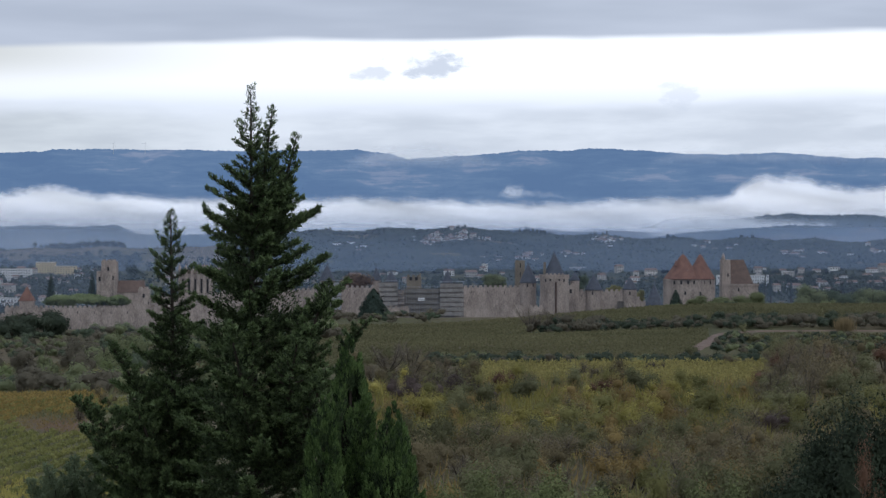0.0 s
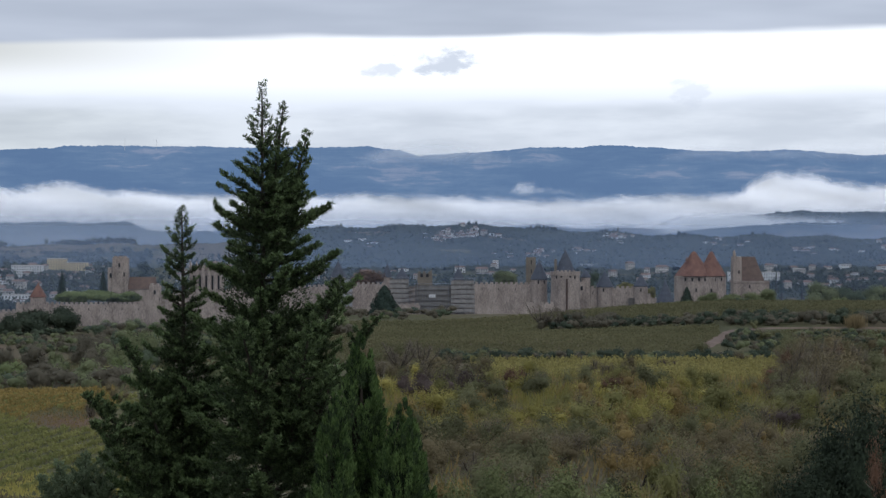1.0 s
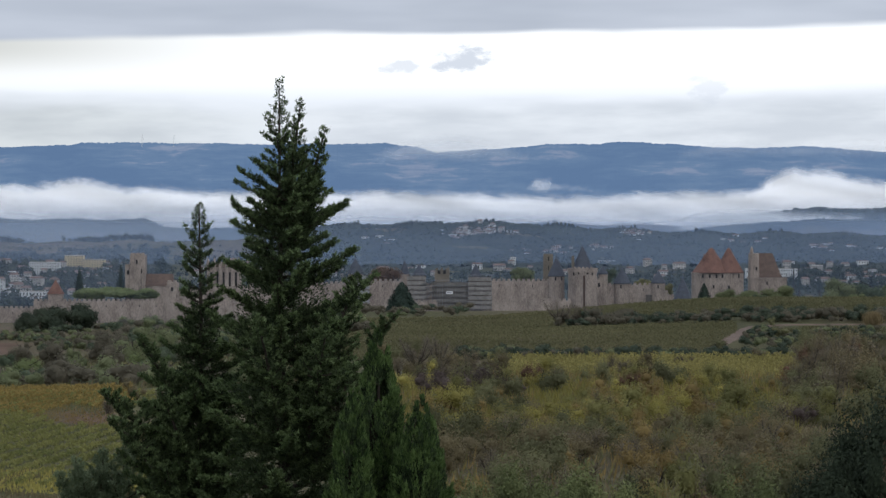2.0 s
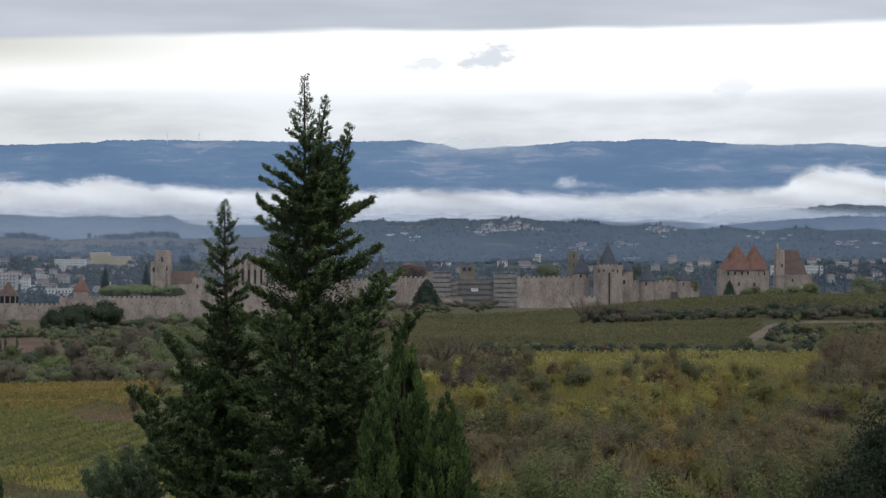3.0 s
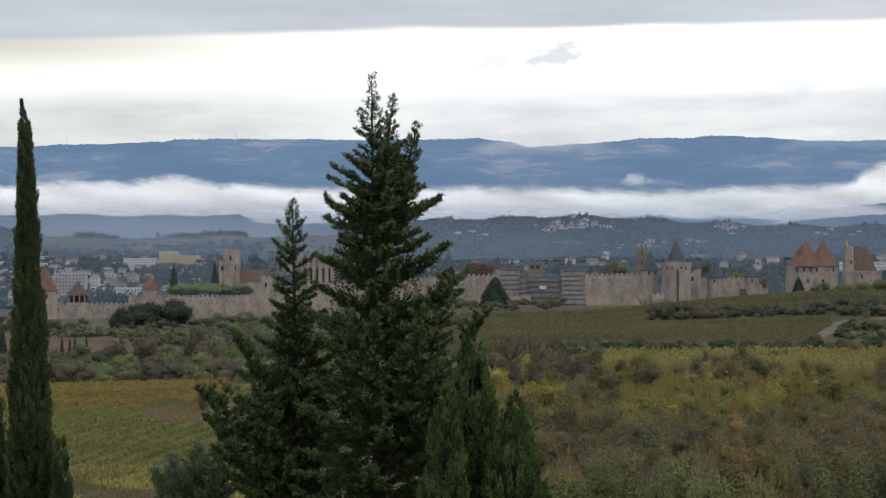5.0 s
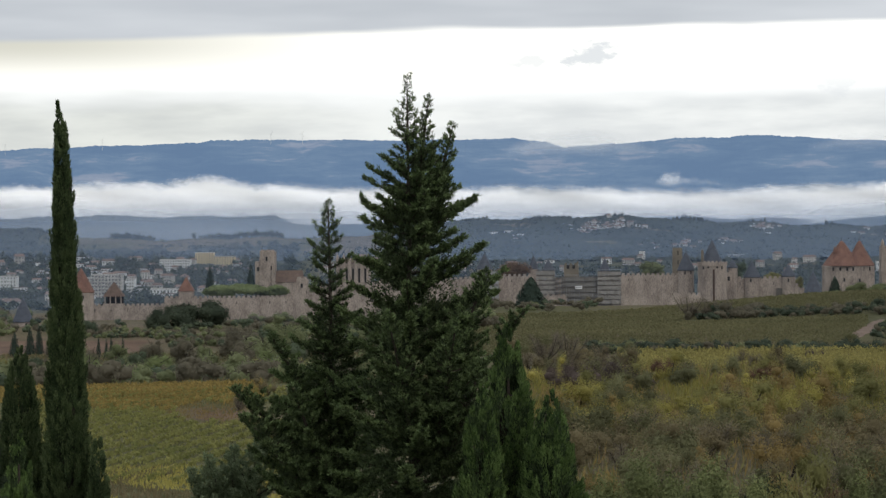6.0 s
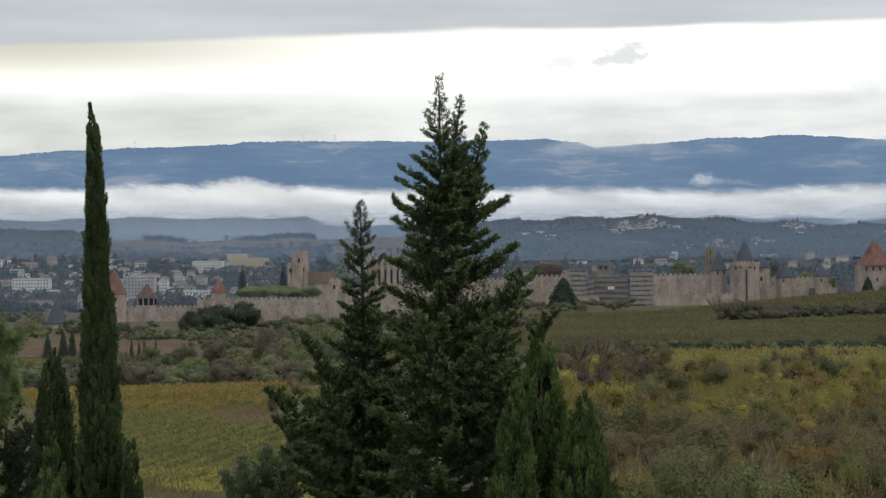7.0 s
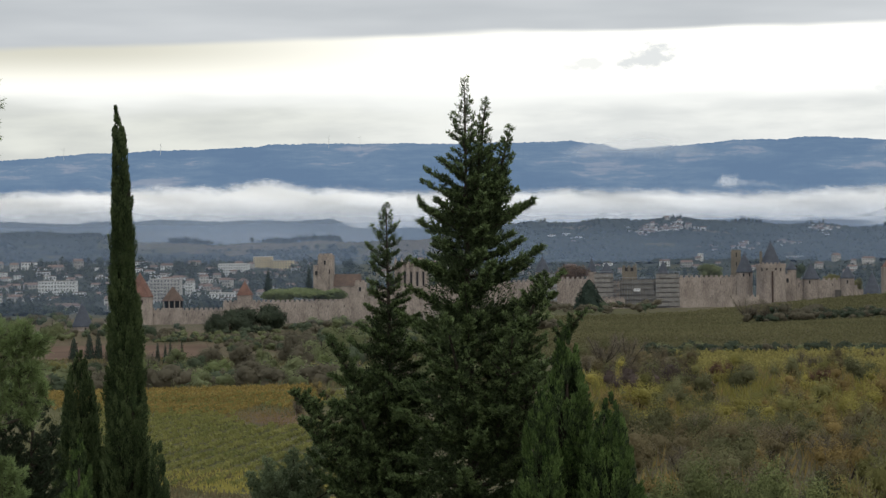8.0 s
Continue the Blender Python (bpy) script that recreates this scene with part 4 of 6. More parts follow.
round_tower(233, 17, 96, 140, 82, SLATE, "low side turret with a small slate roof", 1600, finial=False)
round_tower(267, 27, 113, 160, 85, SLATE, "small round tower with a pointed slate roof", openings=((264, 119),))
round_tower(331, 24, 112, 160, 91, SLATE, "small wall tower with a slate cone", openings=((330, 119),))
part("gate", Geo().box(0, 0, 0, 3.2, 0.6, 7.5), PLANK, thing("postern_gate", spot(309, 158, 1598.4), "dark arched postern gate in the wall", "gate"))
round_tower(374, 31, 143, 175, 102, SLATE, "round outer tower with a slate cone down to the bank", 1540, over=1.1)

# the gatehouse with twin towers
gate = thing("gatehouse", spot(437, 136, CD), "stone gatehouse with twin orange tiled roofs", "gatehouse")
h = 42 * U
for cx, r in ((-17 * U, 29 * U / 1.0), (25 * U, 21.5 * U)):
    body = part("tower", Geo().turned(cx, 6, [(r, -8), (r, h)], 28), STONE, gate)
part("front_wall", Geo().box(-17 * U, -1.6, -8, 25 * U, 8, h), STONE, gate)
part("cornice", Geo().turned(-17 * U, 6, [(29.6 * U, h - 1.0), (29.6 * U, h - 0.1)], 28), STONE, gate)
for cx, r, tip in ((-11 * U, 34 * U, 44), (20 * U, 27 * U, 44)):
    rh = tip * U
    rf = part("roof", Geo().turned(cx, 6, [(r * 0.98, h - 0.3), (r, h), (r * 0.68, h + rh * 0.34), (r * 0.40, h + rh * 0.62), (r * 0.12, h + rh * 0.94), (0.05, h + rh)], 28), RED_TILE, gate)
    part("finial", Geo().turned(cx, 6, [(0.16, h + rh - 0.4), (0.12, h + rh + 1.6), (0.04, h + rh + 2.4)], 6), SLATE, rf)
part("dormer", Geo().hip(-27 * U, 1, -22 * U, 5, h + 7, h + 10.5, 0.6), RED_TILE, gate)
for s in (409, 421, 433, 444, 462, 473):
    x = (s - 437) * U
    c, r = (-17 * U, 29 * U) if s < 455 else (25 * U, 21.5 * U)
    y = min(6 - math.sqrt(max(r * r - (x - c) ** 2, 0)), -1.6 if -17 * U < x < 25 * U else 9)
    part("window", Geo().box(x - 0.5, y - 0.15, h - 2.9, x + 0.5, y + 1.2, h - 0.9), DARK, gate)
for x, z in ((-9, 17), (-25, 14), (18, 16)):
    part("window", Geo().box(x * U - 0.4, -3.2, z * U - 0.9, x * U + 0.4, 0, z * U + 0.9), DARK, gate)

# the tall tower with the gabled roof
keep = thing("great_tower", spot(526, 126, 1610), "great stone tower with a stepped gable and brown roof", "tower")
U2 = 1610 / F
h = 23 * U2
part("wall", Geo().box(-32 * U2, 0, -8, 32 * U2, 16, h), STONE, keep)
part("cornice", Geo().box(-33 * U2, -0.4, h - 1.0, 33 * U2, 16.4, h), STONE, keep)
part("gable", Geo().box(-32 * U2, 1, h, -16 * U2, 15, 66 * U2, 0.25), STONE, keep)
part("turret", Geo().turned(-29.5 * U2, 2, [(2.0 * U2 + 0.3, h), (2.0 * U2 + 0.3, 72 * U2), (0.05, 79 * U2)], 10), STONE, keep)
part("roof", Geo().add([(-17 * U2, 1, h + 0.1), (24 * U2, 1, h + 0.1), (24 * U2, 15, h + 0.1), (-17 * U2, 15, h + 0.1), (-17 * U2, 8, 66 * U2), (9 * U2, 8, 66 * U2)],
                       [(0, 1, 5, 4), (1, 2, 5), (2, 3, 4, 5), (3, 0, 4), (0, 3, 2, 1)]), BROWN_TILE, keep)
part("window", Geo().box(-4 * U2, -0.2, 10 * U2, -1.5 * U2, 1, 16 * U2), DARK, keep)
part("window", Geo().box(-22.5 * U2, 0.8, 36 * U2, -20 * U2, 2, 42 * U2), DARK, keep)


# ---- the town ----
def house(name, place, w, dp, h, roof_h, label, wall_mat, roof_mat, floors=2, cols=3, turn=0.0, flat=False, category="house", group="town houses"):
    t = thing(name, place, label, category, group)
    t.rotation_euler = (0, 0, turn)
    part("wall", Geo().box(-w / 2, 0, -3, w / 2, dp, h), wall_mat, t)
    if flat:
        part("roof", Geo().box(-w / 2 - 0.2, -0.2, h, w / 2 + 0.2, dp + 0.2, h + 0.5), roof_mat, t)
    else:
        part("roof", Geo().hip(-w / 2, 0, w / 2, dp, h, h + roof_h, 0.8, 0.5), roof_mat, t)
    fh = h / floors
    for i in range(floors):
        for j in range(cols):
            x, z = -w / 2 + (j + 0.5) * w / cols, (i + 0.55) * fh
            part("window", Geo().box(x - w / cols * 0.24, -0.08, z - fh * 0.24, x + w / cols * 0.24, 0.4, z + fh * 0.24), GLASS, t)
    return t


def far_ground(side, drop):
    """The distance behind the fortress at which the ground lies so far below eye level."""
    d = np.linspace(1640, 2940, 400)
    low = (EYE - ground_z(side * d / F, d)) * F / d
    return float(d[int(np.argmin(np.abs(low - drop)))])


def flats(side, top, base, width, d, label, wall_mat, floors, cols):
    """A block of flats with balconies, its top and foot given in sight-line units."""
    d = far_ground(side, base)
    u = d / F
    w, h = width * u, (base - top) * u
    t = house("apartment_block", spot(side, base, d), w, 11, h, 0, label, wall_mat, PLASTER, floors, cols, 0.0, True, "apartment building", "apartment blocks")
    fh = h / floors
    for i in range(floors):
        for j in range(0, cols, 3):
            x = -w / 2 + (j + 0.5) * w / cols
            part("balcony", Geo().box(x - w / cols * 0.45, -1.3, i * fh + 0.1, x + w / cols * 0.45, -0.02, i * fh + fh * 0.38), wall_mat, t)
    return t


flats(-1076, 105, 136, 67, 2050, "long white apartment block with rows of windows", WHITE, 5, 12)
flats(-757, 77, 100, 54, 2300, "pale apartment block with a flat roof and balconies", WHITE, 5, 12)
flats(-704, 65, 85, 33, 2330, "yellow ochre apartment block with shaded balconies", CREAM, 5, 7)
flats(-669, 72, 87, 38, 2340, "lower wing of a yellow ochre apartment block", CREAM, 4, 8)
flats(-880, 103, 146, 54, 1900, "white apartment tower with blue-grey glazing", PLASTER, 7, 9)
flats(-837, 110, 144, 14, 1890, "narrow white apartment tower", WHITE, 6, 3)
flats(-905, 108, 140, 18, 1895, "grey and white block with glazed balconies", PLASTER, 6, 4)
flats(-790, 129, 146, 84, 1850, "long white hall roofed low behind the fortress wall", WHITE, 2, 14)
flats(560, 88, 112, 34, 2150, "white apartment block above dark trees", WHITE, 4, 8)
flats(612, 82, 94, 20, 2300, "cream apartment block with a tiled roof", PLASTER, 3, 6)
flats(74, 68, 84, 10, 2300, "white tower-like house on the plain", WHITE, 4, 3)
flats(240, 74, 80, 30, 2350, "long pale building behind the slate tower", PLASTER, 2, 10)
flats(490, 88, 110, 8, 1900, "small white house behind the gatehouse", WHITE, 2, 2)

HOUSES = []
rng = np.random.default_rng(11)
HOUSE_KINDS = [("white rendered house with a low tiled roof", WHITE, 11, 9, 5.5, 2.0, 2, 4), ("cream rendered house with a terracotta roof", PLASTER, 14, 9, 6.0, 2.2, 2, 5),
               ("small pale cottage with a terracotta roof", PLASTER, 8, 7, 3.6, 1.8, 1, 3), ("tall narrow town house with a tiled roof", PLASTER, 8, 8, 9.0, 2.2, 3, 3),
               ("long low building with a terracotta roof", PLASTER, 22, 10, 4.5, 2.0, 1, 7), ("white villa with a flat terrace roof", WHITE, 12, 9, 6.5, 0.0, 2, 4)]


def put_house(kind, side, d, turn, scale=1.0):
    label, mat, w, dp, h, rh, floors, cols = HOUSE_KINDS[kind]
    place = on_ground(side, d)
    proto = next((o for k, o in HOUSES if k == kind), None)
    if proto is None:
        proto = house("house", place, w, dp, h, rh, label, mat, HOUSE_TILE, floors, cols, turn, rh == 0)
        HOUSES.append((kind, proto))
        return
    copy_thing(proto, pose(*place, 0, 0, math.degrees(turn)) @ Matrix.Scale(scale, 4))


def town(count, s0, s1, q0, q1, scale, kinds, gap=9):
    """Houses over a stretch of the town, from the upper to the lower drop below eye level, none within another."""
    done = []
    for _ in range(count * 6):
        side, drop = rng.uniform(s0, s1), rng.uniform(q0, q1)
        if len(done) == count or any(abs(side - a) < gap * 1.6 and abs(drop - b) < gap * 0.7 for a, b in done):
            continue
        done.append((side, drop))
        put_house(int(rng.choice(kinds)), side, far_ground(side, drop), rng.uniform(-0.5, 0.5), rng.uniform(*scale))


town(46, -1330, -600, 82, 104, (0.6, 0.95), (0, 0, 1, 2, 3, 5), 12)      # upper edge of the low town
town(52, -1330, -740, 104, 150, (0.65, 0.95), (0, 0, 1, 2, 3, 5), 14)  # the low town
town(24, -905, -640, 96, 142, (0.6, 0.9), (0, 1, 2, 3, 5))           # close under the wall
town(34, -560, 540, 84, 108, (0.5, 0.85), (0, 1, 2, 3, 5))           # behind the fortress
town(38, 535, 860, 82, 120, (0.5, 0.85), (0, 1, 2, 3, 5))             # eastern suburb
put_house(4, -1066, far_ground(-1066, 162), 0.1, 1.25)
put_house(4, -1141, far_ground(-1141, 143), -0.1, 0.95)
put_house(4, -960, far_ground(-960, 158), -0.2, 0.9)
for cs, cq, sp, count in ((8, 24, 48, 44), (-30, 32, 30, 14), (290, 30, 22, 20), (120, 58, 90, 14), (240, 54, 40, 6), (470, 42, 50, 8), (620, 52, 50, 10), (-160, 40, 30, 5), (760, 50, 60, 8)):
    for _ in range(count):  # hamlets on the wooded slopes
        hs = rng.normal(cs, sp * 0.5)
        put_house(int(rng.choice((0, 0, 1, 3, 5, 5))), hs, far_ground(hs, rng.normal(cq, 4)), rng.uniform(-0.5, 0.5), rng.uniform(0.34, 0.58))


# ---- far woods ----
def clumps(name, places, radius, tall, per, leaf, mat, label, category, rng, pointed=None, lobes=5, solid=False):
    """Many far trees as one mass of leaf clumps; each crown is made of a few lobes."""
    n = len(places)
    off = unit(rng.normal(size=(n * lobes, 3))) * rng.uniform(0.2, 0.62, (n * lobes, 1)) * (1, 1, 0.7)
    size = rng.uniform(0.38, 0.62, n * lobes)
    pick = np.repeat(np.arange(n) * lobes, per) + rng.integers(0, lobes, n * per)
    ball = unit(rng.normal(size=(n * per, 3)))
    v = off[pick] + ball * (rng.uniform(0.3, 1, size=(n * per, 1)) ** 0.5) * size[pick][:, None]

    def shaped(v, tree):
        zz = np.clip(v[:, 2] * 0.5 + 0.52, 0.0, 1.15)
        width = np.ones_like(zz) if pointed is None else np.where(pointed[tree], np.clip(1.1 - zz, 0.05, 1), 1)
        return places[tree] + np.stack([v[:, 0] * radius[tree] * width, v[:, 1] * radius[tree] * width, zz * tall[tree]], 1)

    core = None
    if solid or per > 100:
        cv, ct = lobe_cores(off, size * (0.8 if solid else 0.66), rng)
        core = shaped(cv, np.repeat(np.arange(n), lobes * 12)), ct
    me = leaves(name, shaped(v, np.repeat(np.arange(n), per)), np.repeat(leaf, per) * rng.uniform(0.6, 1.3, n * per), mat, rng, single=True, facing=ball + off[pick] * 0.8 + (0, 0, 0.25), core=core)
    return tagged(new(name, me), label, category, kind="stuff")


def far_trees(count, s0, s1, d0, d1, size, per, label, seed, mat=None, sharp=0.25, gaps=-0.6, share=0.6, solid=False):
    r = np.random.default_rng(seed)
    s, q = r.uniform(s0, s1, count), r.uniform(d0, d1, count)
    dens = np.array([noise.noise(Vector((a * 0.008, b * 0.006, seed))) for a, b in zip(s, q)])
    s, q = s[dens > gaps], q[dens > gaps]
    x = s * q / F
    pl = np.stack([x, q, ground_z(x, q) - 0.5], 1)
    rad = r.uniform(*size, len(pl))
    clumps("far_woods", pl, rad, rad * r.uniform(1.3, 2.4, len(pl)), int(per * 1.1), rad * share * 0.95, mat or WOODS_CROWN, label, "woods", r, r.random(len(pl)) < sharp, 2 if solid else 5, solid)


far_trees(3200, -1450, -540, 1800, 2780, (2.6, 5.6), 26, "dark garden trees between the town houses", 91, gaps=-0.08, share=0.62)
far_trees(2600, -260, 950, 1900, 2640, (1.4, 3.2), 17, "dark garden trees behind the fortress", 92, gaps=-0.1, share=0.64)
far_trees(7500, -260, 950, 2600, 2985, (1.3, 2.7), 8, "dense dark pine woods on the near ridge", 93, gaps=-0.35, share=0.75, solid=True)
far_trees(2400, -300, 950, 2230, 2480, (1.6, 3.2), 15, "dark belt of trees between the fortress and the hill", 97, gaps=-0.3, share=0.7)
far_trees(1500, -1450, -540, 2120, 2480, (1.8, 3.8), 15, "dark belt of trees above the low town", 98, gaps=-0.2, share=0.7)
far_trees(500, 530, 880, 2200, 2480, (2.4, 5.0), 24, "dark garden trees between the eastern houses", 103, gaps=-0.2, share=0.62)
far_trees(700, -570, -235, 1900, 2720, (2.2, 4.6), 18, "dark garden trees behind the church", 104, gaps=-0.25, share=0.64)
far_trees(1500, -1500, -950, 2700, 2990, (1.4, 2.8), 8, "dark woods on the western ridge", 94, gaps=-0.2, share=0.7, solid=True)
far_trees(2200, -1000, -200, 2740, 3120, (1.2, 2.2), 12, "tree lines between far brown fields", 95, gaps=0.14, share=0.85)
far_trees(300, -870, -560, 2925, 2962, (2.2, 4.2), 24, "dark clumps of trees on a far brown hill", 101, gaps=-0.15, share=0.6)
for hedge_d, hedge_lo, hedge_hi, hedge_seed in ((2800, -930, -600, 111), (2838, -760, -440, 112), (2880, -900, -640, 113), (2908, -700, -430, 114), (2770, -620, -420, 115)):
    far_trees(110, hedge_lo, hedge_hi, hedge_d, hedge_d + 10, (0.7, 1.5), 6, "low hedge between far brown fields", hedge_seed, gaps=-0.15, share=0.8, solid=True)
far_trees(170, -800, -540, 2752, 2778, (1.4, 2.6), 20, "low hedge line across far brown fields", 102, gaps=-0.2, share=0.7)
far_trees(2000, -1500, -545, 3290, 3455, (1.1, 2.2), 6, "wooded slopes of the farther hills", 96, gaps=-0.12, share=0.8, solid=True)
far_trees(900, 380, 1000, 3290, 3455, (1.1, 2.2), 6, "wooded slopes of the far eastern hill", 105, gaps=-0.3, share=0.8, solid=True)
rng = np.random.default_rng(6)
for ridge_d, spans in ((2955, ((-215, 800, 1000), (-1600, -1000, 120))), (3450, ((-1600, -560, 600), (60, 1000, 620)))):
    s2 = np.concatenate([rng.uniform(a, b, k) for a, b, k in spans])
    d2 = ridge_d + rng.normal(0, 10, len(s2))
    x = s2 * d2 / F
    pl = np.stack([x, d2, ground_z(x, d2) - 1], 1)
    rad = rng.uniform(0.8, 1.9, len(s2)) * (1 + 0.35 * np.sin(s2 * 0.05)) * (1 if ridge_d < 3000 else 0.62)
    clumps("far_woods", pl, rad, rad * rng.uniform(2.0, 4.4, len(s2)), 22, rad * 0.5, WOODS, "row of pines along the ridge of a far hill", "woods", rng, rng.random(len(s2)) < 0.6, 3, True)


def canopy(s0, s1, d0, d1, n, m, bump, label, seed, open_=-0.3, mat=None, grain=1.0):
    """The closed roof of a far wood, rising from the ground in bumps."""
    side, dist = np.meshgrid(np.linspace(s0, s1, n), np.linspace(d0, d1, m))
    x = side * dist / F
    rough = np.array([noise.noise(Vector((a * 0.22, b * 0.14, seed))) + 0.7 * noise.noise(Vector((a * 0.55, b * 0.4, seed))) for a, b in zip(x.ravel(), dist.ravel())]).reshape(x.shape)
    gap = np.array([noise.noise(Vector((a * 0.02 * grain, b * 0.02 * grain, seed + 3))) for a, b in zip(x.ravel(), dist.ravel())]).reshape(x.shape)
    rim = np.minimum(ease(side + 40 * gap, s0, s0 + 120), 1 - ease(side, s1 - 25, s1))
    z = ground_z(x, dist) + (bump * (0.75 + rough) * ease(gap, open_ - 0.15, open_ + 0.15) + 0.4) * rim - 0.5 * (1 - rim) - 0.6
    i = (np.arange(m - 1)[:, None] * n + np.arange(n - 1)).ravel()
    tris = np.concatenate([np.stack([i, i + 1, i + n + 1], 1), np.stack([i, i + n + 1, i + n], 1)])
    tagged(new("far_woods", tri_mesh("far_woods", np.stack([x, dist, z], -1).reshape(-1, 3), tris, mat or WOODS)), label, "woods", kind="stuff")


canopy(-420, 960, 2560, 2990, 460, 70, 2.6, "closed dark canopy of the near wooded ridge", 7.0)
canopy(-1560, -990, 2700, 2990, 180, 40, 2.4, "closed dark canopy of the western ridge", 17.0)
canopy(-1460, -520, 1820, 2760, 420, 90, 2.6, "dark garden trees standing close in the low town", 47.0, 0.0, grain=1.6)
canopy(-270, 960, 1880, 2570, 480, 70, 2.2, "dark trees standing close behind the fortress", 57.0, -0.05, grain=1.6)
canopy(440, 1000, 3250, 3480, 160, 30, 2.6, "closed dark canopy of the far eastern hill", 27.0)
canopy(-1560, -545, 3300, 3480, 220, 24, 2.4, "closed dark canopy of the far western hill", 37.0)


# trees of their own round the fortress
def crown_tree(side, drop_top, drop_foot, width, d, mat, label, seed, name="tree", cone=False, leaf=0.16, count=900, flat=False):
    """A single far tree: tapered trunk, limbs and a lobed crown; a cone where it is a fir or cypress."""
    r = np.random.default_rng(seed)
    u = d / F
    foot = spot(side, drop_foot, d)
    t = thing(name, foot, label, "tree", "trees round the fortress")
    h, w = (drop_foot - drop_top) * u, width * u / 2
    g = Geo().turned(0, 0, [(0.05 * h, -4), (0.03 * h, h * 0.4), (0.008 * h, h * 0.8)], 7)
    for k in range(5):
        a = k * 1.9 + r.uniform(0, 1)
        z = h * (0.3 + 0.1 * k)
        g.tube((0, 0, z), (math.cos(a) * w * 0.6, math.sin(a) * w * 0.6, z + h * 0.18), 0.012 * h, 0.005 * h, 5)
    part("trunk", g, BARK, t)
    if cone:
        z = 1 - np.sqrt(r.random(count))
        a = r.uniform(0, 6.283, count)
        rr = (1 - z) ** 0.75 * w * (0.55 + 0.45 * r.random(count) ** 0.5) * (0.9 + 0.18 * np.sin(a * 5 + z * 9)) + 0.02 * w
        base = np.stack([np.cos(a) * rr, np.sin(a) * rr, (0.03 + 0.96 * z) * h], 1)
        ball = np.stack([np.cos(a), np.sin(a), 0 * a + 0.5], 1)
        core = None
    else:
        lob = 9
        c = unit(r.normal(size=(lob, 3))) * r.uniform(0.3, 0.62, (lob, 1))
        k = r.integers(0, lob, count)
        ball = unit(r.normal(size=(count, 3)))
        v = c[k] + ball * r.uniform(0.18, 0.47, (count, 1))
        ball = ball + c[k] * 0.8 + (0, 0, 0.25)
        zc, zr = (0.60, 0.38) if flat else (0.46, 0.52)
        base = np.stack([v[:, 0] * w, v[:, 1] * w, (zc + v[:, 2] * zr) * h], 1)
        cv, ct = lobe_cores(c, np.full(lob, 0.30), r)
        core = np.stack([cv[:, 0] * w, cv[:, 1] * w, (zc + cv[:, 2] * zr) * h], 1), ct
    part("crown", leaves("crown", base, leaf * w * r.uniform(0.6, 1.4, count), mat, r, single=True, facing=ball, core=core), mat, t)


for k, (s, top, foot, w, d, mat, cone, label) in enumerate((
        (-123, 110, 168, 66, 1440, FIR, True, "dark broad fir before the scaffolding"), (412, 112, 146, 28, 1420, FIR, True, "dark conical fir before the gatehouse"),
        (-694, 84, 136, 22, 1720, FIR, True, "dark pointed fir behind the curtain wall"), (-621, 77, 128, 18, 1720, FIR, True, "slim dark cypress beside the church"),
        (-895, 212, 257, 13, 925, FIR, True, "small dark cypress at the bare field"), (-881, 215, 257, 12, 926, FIR, True, "small dark cypress in a row of three"),
        (-872, 211, 257, 13, 925, FIR, True, "slim dark cypress in a row of three"), (-851, 210, 256, 11, 935, FIR, True, "lone slim cypress by the bare field"),
        (-1018, 195, 250, 24, 1000, FIR, True, "dark cypress in the hollow"), (-1002, 192, 250, 22, 1000, FIR, True, "tall dark cypress in the hollow"), (-1046, 203, 255, 26, 990, FIR, True, "broad dark cypress in the hollow"),
        (580, 88, 125, 10, 1900, FIR, True, "dark cypress among the houses"), (616, 92, 126, 10, 1850, FIR, True, "dark fir among the eastern houses"), (570, 76, 118, 6, 2000, FIR, True, "very slim cypress behind the great tower"))):
    crown_tree(s, top, foot, w, d, mat, label, 200 + k, "fir_tree", True, 0.12, 4200)
